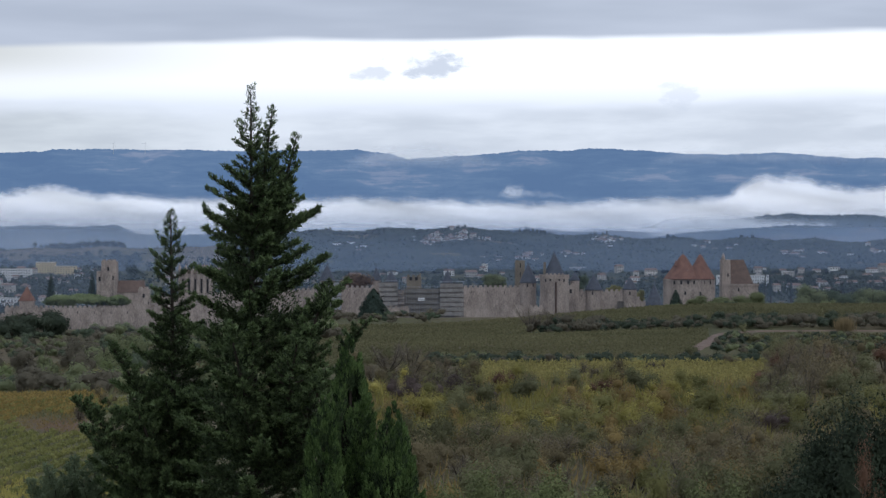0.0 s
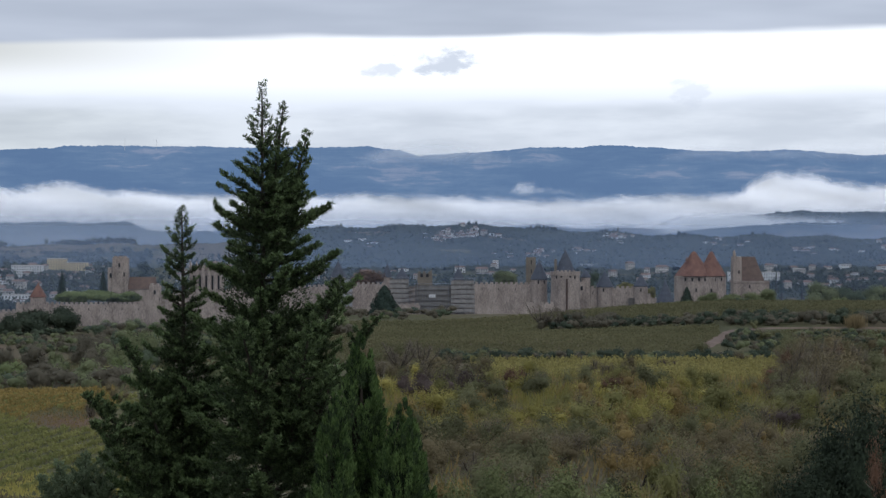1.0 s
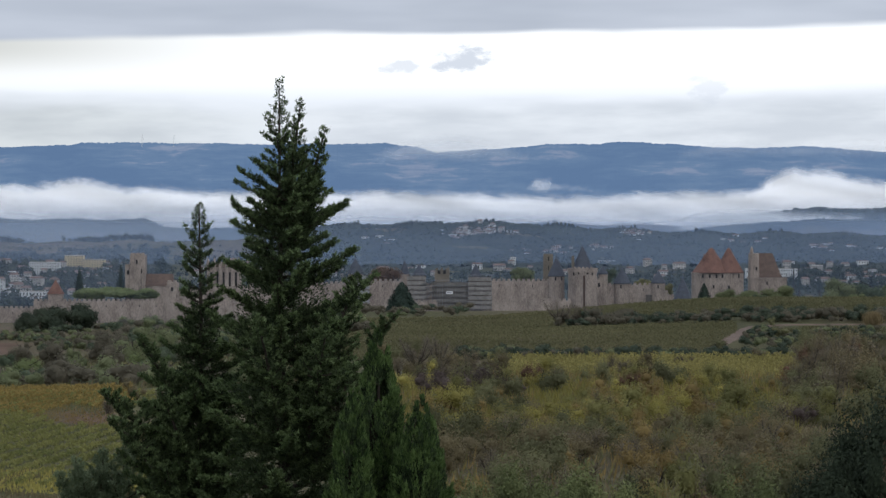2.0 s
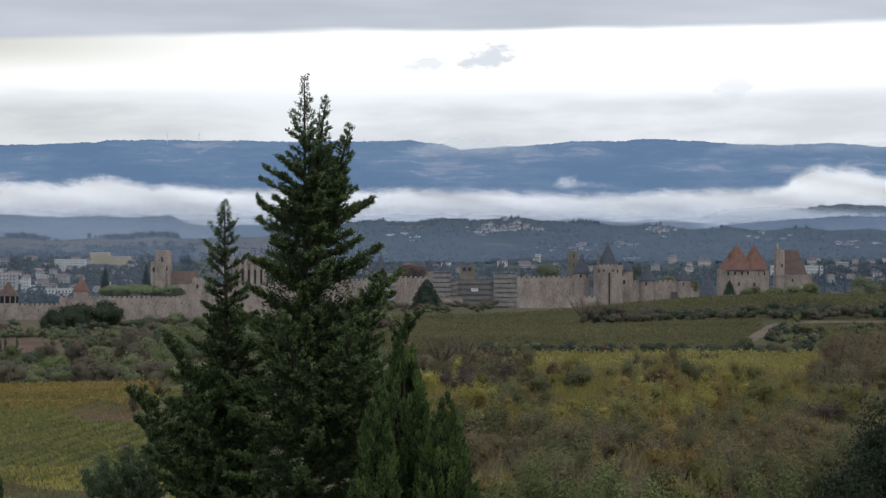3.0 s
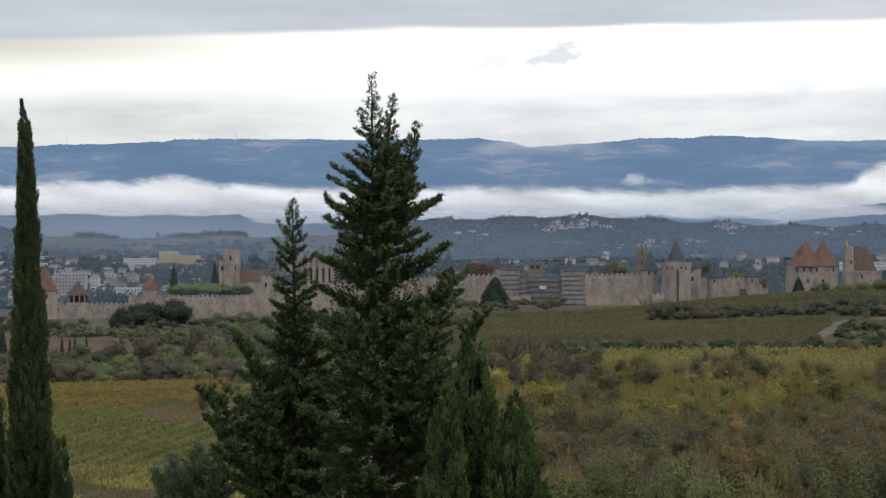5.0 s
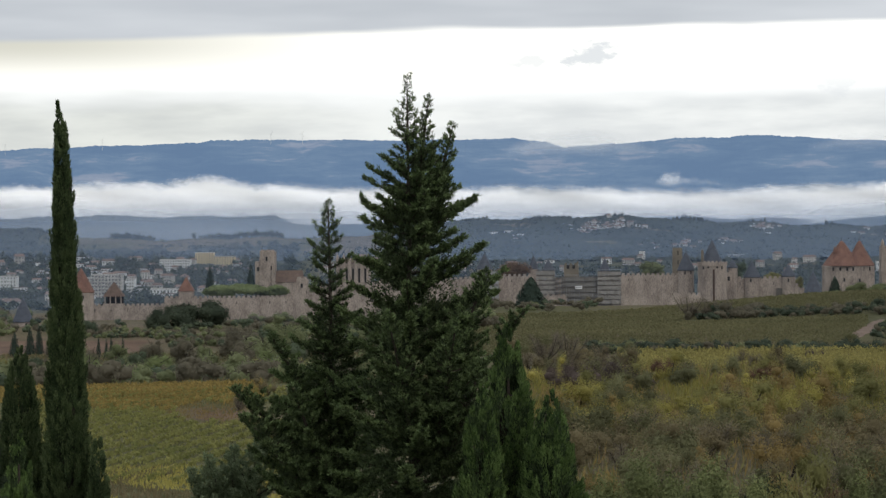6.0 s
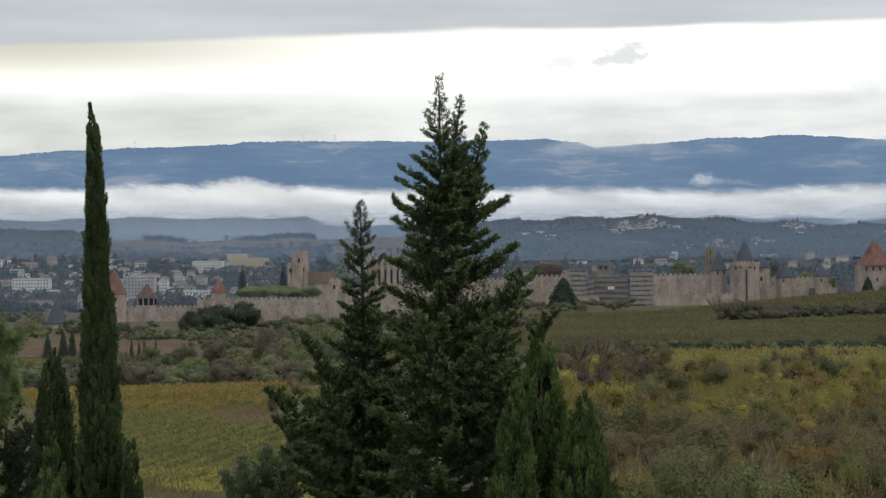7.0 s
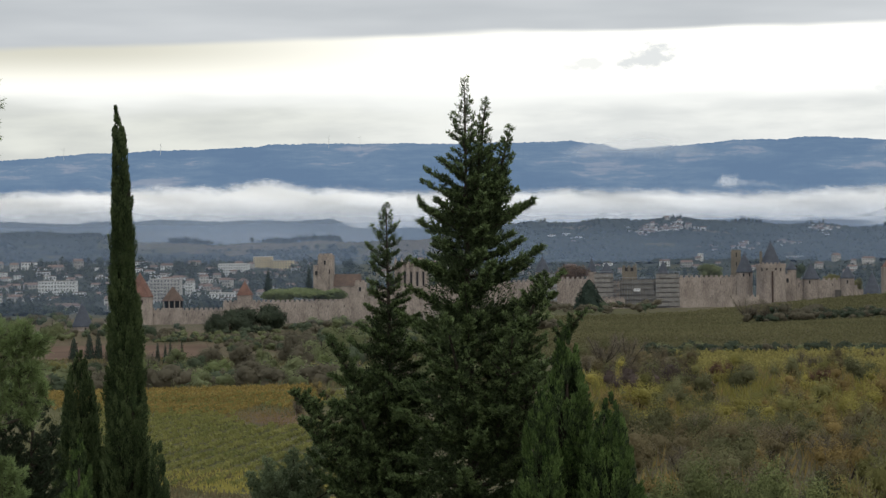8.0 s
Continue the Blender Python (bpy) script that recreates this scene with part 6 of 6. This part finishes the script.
# a leafless tree at the end of the hedge, and a clump of reeds on the bank
def bare_tree(side, d, w, h, seed):
    """A leafless tree: forking limbs and a fan of fine twigs."""
    r = np.random.default_rng(seed)
    t = thing("bare_tree", on_ground(side, d), "leafless grey-brown tree among the bushes", "tree", "bare trees")
    g, ends = Geo(), []
    fork = Vector((0, 0, h * 0.22))
    g.tube((0, 0, -0.5), fork, 0.26, 0.2, 6)
    for k in range(9):
        a = k * 0.7 + r.uniform(0, 0.5)
        tip = Vector((math.cos(a) * w * r.uniform(0.5, 0.95), math.sin(a) * w * 0.7, h * r.uniform(0.6, 0.95)))
        mid = fork.lerp(tip, 0.45) + Vector((tip.x * 0.12, tip.y * 0.12, -0.04 * h))
        g.tube(fork, mid, 0.13, 0.08, 5)
        g.tube(mid, tip, 0.08, 0.03, 5)
        ends += [mid, tip]
    part("trunk", g, BARK, t)
    k = r.integers(0, 9, 1000)
    e = np.array(ends[0::2])[k] + (np.array(ends[1::2]) - np.array(ends[0::2]))[k] * r.uniform(-0.2, 1, (1000, 1))
    way = unit(r.normal(size=(1000, 3)) * (0.8, 0.8, 0.5) + (0, 0, 0.6) + e * (0.12, 0.12, 0))
    tagged(part("branchwork", blades("branchwork", e, way, r.uniform(0.15, 0.42, 1000) * h * 0.5, np.full(1000, 0.06), TWIG, r), TWIG, t), kind="stuff")


bare_tree(154, 990, 5.6, 10.5, 5)
bare_tree(190, 985, 4.4, 8.0, 6)
bare_tree(215, 980, 4.0, 7.0, 7)
bare_tree(-58, 500, 3.6, 6.5, 8)
bare_tree(-96, 490, 3.4, 6.0, 9)
bare_tree(660, 500, 3.4, 6.6, 10)
bare_tree(705, 480, 3.2, 6.0, 11)
reeds = thing("reed_clump", on_ground(711, 925), "tall straw-coloured clump of dry reeds", "reeds")
r_ = np.random.default_rng(99)
p_ = np.stack([r_.normal(0, 1.2, 900), r_.normal(0, 1.0, 900), np.zeros(900)], 1)
part("stalk_mass", blades("stalk_mass", p_, r_.normal(0, 0.18, (900, 3)) + (0, 0, 1), r_.uniform(2.5, 5.2, 900), np.full(900, 0.16), REED, r_), REED, reeds)


# ---- the conifers in the foreground ----
def bent(a, b, bow, k):
    return [a.lerp(b, i / k) + bow * math.sin(math.pi * i / k) for i in range(k + 1)]


def conifer(d, base_side, leaders, label, seed, density=1.0, spray=1.0, mat=None, skew=0.0, tip_mat=None):
    """A bushy cypress: one trunk that parts into leaders, upswept limbs with tufted sprays.
    leaders: (side, drop) of each tip, the depth offset and the widths at heights below that tip."""
    r = np.random.default_rng(seed)
    foot = on_ground(base_side, d)
    t = thing("conifer_tree", foot, label, "tree", "foreground trees")
    u = d / F
    limbs = Geo()
    bases, ways, young = [], [], []
    for s, q, back, join, widths in leaders:
        tip = spot(s, q, d) - foot + Vector((0, back, 0))
        low = Vector((0, 0, -0.3)) if join is None else Vector(((join[0] - base_side) * u, back * 0.3, spot(0, join[1], d).z - foot.z))
        line = bent(low, tip, Vector((r.normal(0, 0.05), 0, 0)), 8)
        R = 0.17 if join is None else 0.07
        trunk = Geo()
        for i in range(8):
            trunk.tube(line[i], line[i + 1], R * (1 - i / 8) + 0.012, R * (1 - (i + 1) / 8) + 0.008, 7)
        part("trunk" if join is None else "side_stem", trunk, BARK, t)
        hs, ws = zip(*widths)
        length = tip.z - low.z
        h = 0.02
        az = r.uniform(0, 6.28)
        while h < length - (0.4 if join is None else 0.05):
            w = float(np.interp(h, hs, ws))
            f = 1 - h / length
            k = min(int(f * 8), 7)
            at_ = line[k].lerp(line[k + 1], f * 8 - k)
            az += 2.4 + r.normal(0, 0.35)
            reach = max(w * r.choice([0.55, 0.75, 0.88, 0.97, 1.02]) * r.uniform(0.88, 1.06), 0.05)
            reach *= 1 + skew * math.cos(az) * min(h / 3, 1)
            out = np.array([math.cos(az), math.sin(az), 0.0])
            rise = 0.85 - 0.50 * min(h / 2.5, 1) + r.normal(0, 0.10)
            start = np.array(at_)
            ctrl = start + out * reach * 0.55 + np.array([0, 0, reach * (rise * 0.35 - 0.06)])
            end = start + out * reach + np.array([0, 0, reach * rise])
            tt = np.linspace(0, 1, 6)[:, None]
            curve = (1 - tt) ** 2 * start + 2 * tt * (1 - tt) * ctrl + tt ** 2 * end
            if reach > 0.35:
                for i in range(5):
                    limbs.tube(curve[i], curve[i + 1], 0.028 * reach ** 0.5 * (1 - i / 5) + 0.006, 0.028 * reach ** 0.5 * (1 - (i + 1) / 5) + 0.005, 4)
            # side shoots along the limb, longer in its middle, each a brush of short scale-leaf tips
            m = max(4, int((reach + 0.05) / 0.0165 * density * (0.72 + 0.28 * min(h / 3.2, 1)) * (1.0 if foot.z + at_.z > EYE - 540 * d / F else 0.4)))
            q_ = r.uniform(0.04, 1.0, (m, 1)) ** 0.8
            q_[0] = 0.97
            pts = (1 - q_) ** 2 * start + 2 * q_ * (1 - q_) * ctrl + q_ ** 2 * end
            tan = unit(2 * (1 - q_) * (ctrl - start) + 2 * q_ * (end - ctrl))
            side_ = unit(np.cross(tan, (0, 0, 1.0))) * r.choice([-1, 1], (m, 1))
            tw = unit(tan * 0.7 + side_ * r.uniform(0.1, 0.95, (m, 1)) + np.array([0, 0, 1]) * r.uniform(-0.2, 0.8, (m, 1)) + r.normal(0, 0.18, (m, 3)))
            tl = (0.06 + 0.19 * np.minimum(reach, 1.3) * (1.12 - q_)) * r.uniform(0.55, 1.4, (m, 1))
            per = np.maximum(8, (tl[:, 0] / 0.0078).astype(int))
            idx = np.repeat(np.arange(m), per)
            a = r.random((len(idx), 1)) ** 0.75
            b0 = pts[idx] + tw[idx] * tl[idx] * a + r.normal(0, 0.020, (len(idx), 3)) * (1.15 - a)
            w0 = tw[idx] * 0.9 + r.normal(0, 0.42, (len(idx), 3)) + np.array([0, 0, 0.15])
            bases.append(b0)
            ways.append(w0)
            # Outer shoot ends take the lighter colour of lit young tips.
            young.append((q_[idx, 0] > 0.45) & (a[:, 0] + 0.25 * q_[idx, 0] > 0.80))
            h += (0.046 + 0.004 * min(h, 5)) * (0.62 + 0.38 * min(h / 1.2, 1)) / density * r.uniform(0.6, 1.4) * (1.0 if r.random() > 0.05 else 2.0) * (1 if foot.z + at_.z > EYE - 540 * d / F else 4.0)
        # inner sprays close to the stem
        k_ = int(length * (2600 if join is None else 1200) * density)
        f_ = r.uniform(0.12 if join is None else 0.3, 1.0, k_) ** 0.8
        along = np.array([low]) + (np.array([tip]) - np.array([low])) * (1 - f_[:, None])
        wi = np.interp(f_ * length, hs, ws) * 0.55 * np.sqrt(r.random(k_))
        ai = r.uniform(0, 6.283, k_)
        bases.append(along + np.stack([np.cos(ai) * wi, np.sin(ai) * wi, np.zeros(k_)], 1))
        ways.append(np.stack([np.cos(ai), np.sin(ai), 0.9 + 0 * ai], 1) + r.normal(0, 0.4, (k_, 3)))
        young.append(np.zeros(k_, bool))
    b, w, lit_new_growth = np.concatenate(bases), np.concatenate(ways), np.concatenate(young)
    n = len(b)
    b += r.normal(0, 0.012, b.shape)
    deep = ease(b[:, 2].max() - b[:, 2], 1.5, 4.5)  # sprays coarsen down the tree
    tagged(part("branchwork", limbs, BARK, t), kind="stuff")
    small = 0.7 + 0.3 * ease(b[:, 2].max() - b[:, 2], 0.0, 1.6)
    long_ = (r.uniform(0.040, 0.085, n) + 0.008 * deep) * spray * small
    wide_ = (r.uniform(0.018, 0.031, n) + 0.006 * deep) * spray * small
    for name, pick, m_ in (("crown", ~lit_new_growth, mat or CONIFER), ("young_growth", lit_new_growth, tip_mat or mat or CONIFER_TIP)):
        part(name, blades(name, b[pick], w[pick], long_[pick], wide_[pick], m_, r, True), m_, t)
    return t


conifer(60, -318, [
    (-340, -245, 0.0, None, [(0, 0.02), (0.2, 0.05), (0.45, 0.12), (0.7, 0.21), (1.1, 0.34), (1.8, 0.48), (2.15, 1.02), (2.9, 1.30), (3.5, 1.48), (4.1, 1.64), (4.8, 1.80), (5.5, 1.9), (6.6, 2.0), (8, 2.2), (9.5, 2.4), (12, 2.5), (14, 1.6)]),
    (-303, -208, 0.25, (-316, 40), [(0, 0.02), (0.25, 0.06), (0.6, 0.16), (0.9, 0.25), (1.5, 0.45), (2.2, 0.8), (3.2, 0.9)]),
    (-258, -158, -0.2, (-300, 10), [(0, 0.02), (0.35, 0.12), (0.9, 0.27), (1.6, 0.42), (2.4, 0.6)]),
    (-200, 100, -0.9, (-290, 330), [(0, 0.03), (0.3, 0.2), (0.8, 0.42), (1.6, 0.6), (2.6, 0.7)]),
    (-250, 190, -1.5, (-290, 420), [(0, 0.03), (0.3, 0.22), (0.8, 0.45), (1.6, 0.65), (2.6, 0.7)]),
    (-205, 255, -1.3, (-280, 460), [(0, 0.03), (0.3, 0.22), (0.8, 0.45), (1.6, 0.6), (2.6, 0.6)]),
    (-370, 170, -1.6, (-330, 420), [(0, 0.03), (0.3, 0.2), (0.8, 0.4), (1.6, 0.55), (2.6, 0.6)]),
    (-131, 168, -0.6, (-178, 222), [(0, 0.04), (0.15, 0.13), (0.5, 0.2), (0.9, 0.25)]),
], "tall dark-green bushy cypress with several tips", 41, density=0.9, skew=0.13)
conifer(62, -470, [
    (-482, -25, 0.0, None, [(0, 0.03), (0.4, 0.20), (0.9, 0.38), (1.6, 0.48), (2.4, 0.62), (3.2, 0.85), (4.0, 1.2), (5.0, 1.7), (6.5, 2.0), (9, 1.8), (11, 1.2)]),
    (-585, 205, -0.5, (-490, 360), [(0, 0.03), (0.4, 0.18), (0.9, 0.3), (1.5, 0.4), (2.2, 0.6)]),
    (-540, 300, -1.0, (-480, 480), [(0, 0.03), (0.4, 0.22), (0.9, 0.42), (1.6, 0.6), (2.4, 0.6)]),
    (-590, 395, -1.1, (-480, 540), [(0, 0.03), (0.4, 0.25), (0.9, 0.45), (1.6, 0.6)]),
    (-650, 306, -0.6, (-500, 440), [(0, 0.05), (0.2, 0.28), (0.6, 0.5), (1.2, 0.65), (2.0, 0.7)]),
    (-628, 352, -0.9, (-500, 490), [(0, 0.05), (0.2, 0.25), (0.6, 0.5), (1.2, 0.65), (2.0, 0.7)]),
], "slim dark-green conifer with spreading lower limbs", 42)


def cypress(side, tip, d, widths, label, seed, dense=1.0, spray=1.0, mat=None, ribs=9, lean=0.0, hook=0.0, tip_mat=None):
    """A columnar cypress: upright sprays in ribs round a slim trunk; widths: radius at heights below the tip."""
    r = np.random.default_rng(seed)
    foot = on_ground(side, d)
    t = thing("cypress_tree", foot, label, "tree", "foreground trees")
    top = spot(side, tip, d).z - foot.z
    part("trunk", Geo().turned(0, 0, [(0.16, -0.3), (0.11, top * 0.4), (0.02, top * 0.9)], 8), BARK, t)
    hs, ws = zip(*widths)
    hh = np.linspace(0, top - 0.3, 400)
    low = ease(foot.z + top - hh, EYE - 560 * d / F, EYE - 530 * d / F)   # thinner towards the shaded foot
    # Added solid core: closes the crown and puts shade between the plumes.
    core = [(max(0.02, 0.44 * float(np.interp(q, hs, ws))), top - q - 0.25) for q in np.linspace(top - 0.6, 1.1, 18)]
    part("shade_core", Geo().turned(0, 0, core, 14), SHADED_TWIG, t, "added near-black core for the shaded twigs inside the crown").location.x = lean * 0.8
    shell = (np.interp(hh, hs, ws) + 0.03) * (0.15 + 0.85 * low)
    area = np.cumsum(shell)
    m = int(2 * math.pi * area[-1] * (hh[1] - hh[0]) / (0.036 * spray ** 2) * dense)   # upright flame-shaped plumes
    h = np.interp(r.random(m), area / area[-1], hh)
    az = r.uniform(0, 2 * math.pi, m)
    lobe = 1 + 0.09 * np.sin(az * ribs * 0.5 + 2.2 * np.sin(h * 1.7) + h * 0.8)
    full = np.interp(h, hs, ws) * lobe
    rad = full * r.choice([0.72, 0.86, 0.96, 1.10], m) * r.uniform(0.94, 1.05, m) + 0.015
    tall = np.minimum(r.uniform(0.38, 0.85, m) * spray, 0.16 + h * 0.6)
    out = np.stack([np.cos(az), np.sin(az), 0 * az], 1)
    tip = out * rad[:, None] + np.stack([0 * az, 0 * az, top - h], 1)
    foot_ = out * (np.interp(h + tall, hs, ws) * r.uniform(0.55, 0.80, m))[:, None] + np.stack([0 * az, 0 * az, top - h - tall], 1)
    axis = unit(tip - foot_)
    stout = np.minimum(0.074 * spray, 0.2 * tall) * r.uniform(0.75, 1.25, m)
    per = 150
    idx = np.repeat(np.arange(m), per)
    n = len(idx)
    a = r.random((n, 1)) ** 0.85
    around = unit(np.cross(axis[idx], unit(r.normal(size=(n, 3)))))
    girth = np.sqrt(np.clip(a, 0.05, 1)) * np.clip(1.0 - a, 0.0, 1) ** 0.55 * 1.5 + 0.08
    base = foot_[idx] + (tip - foot_)[idx] * a + around * stout[idx][:, None] * girth * (r.random((n, 1)) ** 0.5)
    way = axis[idx] + around * r.uniform(0.1, 0.55, (n, 1)) + out[idx] * 0.15 + r.normal(0, 0.12, (n, 3))
    base[:, 0] += lean * base[:, 2] / top - hook * np.clip(1 - (top - base[:, 2]) / 0.9, 0, 2) ** 2
    long_, wide_ = r.uniform(0.045, 0.085, n) * spray, r.uniform(0.019, 0.032, n) * spray
    # Upper plume ends take the lighter colour of lit young tips.
    lit_new_growth = a[:, 0] > r.uniform(0.45, 0.75, n)
    for name, pick, m_ in (("crown", ~lit_new_growth, mat or CYPRESS), ("young_growth", lit_new_growth, tip_mat or mat or CYPRESS_TIP)):
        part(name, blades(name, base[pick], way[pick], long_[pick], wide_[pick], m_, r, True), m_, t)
    return t


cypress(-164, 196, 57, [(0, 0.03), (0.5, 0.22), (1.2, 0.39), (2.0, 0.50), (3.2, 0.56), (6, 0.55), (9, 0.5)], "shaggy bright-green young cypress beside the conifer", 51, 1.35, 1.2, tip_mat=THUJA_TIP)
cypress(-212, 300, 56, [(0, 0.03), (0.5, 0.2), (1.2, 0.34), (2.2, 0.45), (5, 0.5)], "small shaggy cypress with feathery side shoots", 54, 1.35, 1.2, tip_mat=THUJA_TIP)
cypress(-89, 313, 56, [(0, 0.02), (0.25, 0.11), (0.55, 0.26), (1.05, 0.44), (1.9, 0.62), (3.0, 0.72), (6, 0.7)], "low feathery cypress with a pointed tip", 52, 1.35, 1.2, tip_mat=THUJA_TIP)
cypress(-945, -208, 60, [(0, 0.012), (0.28, 0.03), (0.42, 0.075), (0.9, 0.12), (2.4, 0.20), (3.6, 0.27), (4.8, 0.33), (6.2, 0.42), (7.4, 0.48), (8.4, 0.52), (13, 0.50)], "tall slim dark Italian cypress", 53, 1.5, 0.85, lean=-0.16, hook=0.11)
cypress(-1036, 228, 62, [(0, 0.02), (0.5, 0.21), (1.2, 0.38), (2.0, 0.50), (3.2, 0.58), (7, 0.55)], "shorter cypress beside the tall one", 55, 1.2, 0.9)
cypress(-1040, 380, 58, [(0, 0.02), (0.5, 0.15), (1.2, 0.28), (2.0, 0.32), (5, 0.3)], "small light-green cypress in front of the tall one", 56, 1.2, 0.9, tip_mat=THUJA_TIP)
cypress(-897, 384, 59, [(0, 0.02), (0.5, 0.12), (1.2, 0.2), (2.0, 0.24), (5, 0.25)], "low side cypress at the foot of the tall one", 57, 1.2, 0.9)


def pine(side, d, tip, tufts, label, seed):
    """A pine whose limbs end in round tufts of long needles; tufts: (side, drop, radius, count)."""
    r = np.random.default_rng(seed)
    foot = on_ground(side, d)
    t = thing("pine_tree", foot, label, "tree", "foreground trees")
    top = spot(side, tip, d).z - foot.z
    part("trunk", Geo().turned(0, 0, [(0.2, -0.3), (0.15, top * 0.5), (0.04, top)], 9), BARK, t)
    limbs, bs, ws = Geo(), [], []
    for s, q, rad, count in tufts:
        c = np.array(spot(s, q, d) - foot)
        limbs.tube((0, 0, max(0.5, c[2] - abs(c[0]) * 0.35)), tuple(c), 0.05, 0.015, 5)
        for _ in range(count):
            p = c + unit(r.normal(size=(1, 3)))[0] * rad * r.uniform(0.2, 1)
            tw = unit(((p - c) * (1, 1, 0.6) + (0, 0, 0.35 * rad)).reshape(1, 3))[0]
            limbs.tube(tuple(c), tuple(p), 0.012, 0.006, 3)
            k = 60
            bs.append(p + tw * r.uniform(-0.16, 0.05, (k, 1)))
            ws.append(tw * 0.9 + r.normal(0, 0.55, (k, 3)))
    b, w = np.concatenate(bs), np.concatenate(ws)
    tagged(part("branchwork", limbs, BARK, t), kind="stuff")
    part("crown", blades("crown", b, w, r.uniform(0.06, 0.125, len(b)), np.full(len(b), 0.008), PINE, r), PINE, t)
    return t


pine(-1290, 42, -330, [(-1196, -222, 0.20, 24), (-1192, -170, 0.18, 20), (-1230, -260, 0.4, 25), (-1215, -100, 0.25, 15), (-1112, 218, 0.24, 34), (-1135, 205, 0.26, 34), (-1160, 222, 0.3, 40), (-1185, 205, 0.3, 40),
                       (-1122, 262, 0.26, 34), (-1150, 268, 0.3, 40), (-1185, 262, 0.3, 40), (-1105, 300, 0.2, 26), (-1135, 318, 0.26, 34), (-1170, 312, 0.3, 36), (-1200, 340, 0.3, 36), (-1130, 345, 0.2, 20),
                       (-1160, 452, 0.20, 34), (-1185, 440, 0.22, 34), (-1180, 480, 0.3, 40), (-1150, 490, 0.2, 26)], "pine with bright green needle tufts", 61)

conifer(64, -670, [(-612, 402, 0.0, None, [(0, 0.02), (0.3, 0.2), (0.8, 0.5), (1.5, 0.8), (4, 0.9), (6, 0.6)]), (-655, 412, 0.3, (-660, 560), [(0, 0.02), (0.3, 0.2), (0.8, 0.45), (1.5, 0.6)]),
                   (-700, 425, -0.2, (-670, 560), [(0, 0.02), (0.3, 0.2), (0.8, 0.45), (1.5, 0.6)]), (-735, 452, 0.2, (-680, 580), [(0, 0.02), (0.3, 0.2), (0.8, 0.45), (1.5, 0.6)])],
        "low grey-green juniper at the foot of the conifers", 43, 1.3, 1.0, OLIVE_DARK)
conifer(50, -1180, [(-1120, 318, 0.0, None, [(0, 0.02), (0.3, 0.25), (0.8, 0.5), (1.5, 0.7), (4, 0.8), (6, 0.6)]), (-1085, 372, 0.3, (-1140, 520), [(0, 0.02), (0.3, 0.2), (0.8, 0.35), (1.5, 0.4)]),
                    (-1170, 300, 0.2, (-1170, 520), [(0, 0.02), (0.3, 0.2), (0.8, 0.45), (1.5, 0.6)])], "dark leafy evergreen beside the cypresses", 44, 0.8, 1.25, EVERGREEN)

# bushes close to the viewpoint
for kind, s, d, size, tall in (("dark_fine", 585, 152, 2.4, 1.20), ("dark_fine", 640, 150, 2.6, 1.35), ("dark_fine", 695, 153, 2.9, 1.45), ("dark_fine", 750, 151, 2.8, 1.6), ("dark_fine", 812, 150, 3.0, 1.55), ("rust_fine", 752, 141, 1.6, 2.3),
                               ("silver_fine", -10, 150, 2.1, 1.22), ("silver_fine", 55, 151, 2.2, 1.25), ("silver_fine", 115, 149, 2.1, 1.30), ("silver_fine", 168, 152, 2.3, 1.28), ("silver_fine", 225, 150, 2.2, 1.30), ("dark_fine", 290, 153, 2.0, 1.2),
                               ("fresh", 350, 149, 1.9, 1.65), ("rust_fine", 412, 150, 1.6, 1.58), ("silver_fine", 462, 151, 2.1, 1.32), ("silver_fine", 522, 150, 2.2, 1.30), ("olive", 500, 156, 2.2, 1.4)):
    shrub(kind, s * d / F, d, size, tall, 0.1, "bushes near the viewpoint")
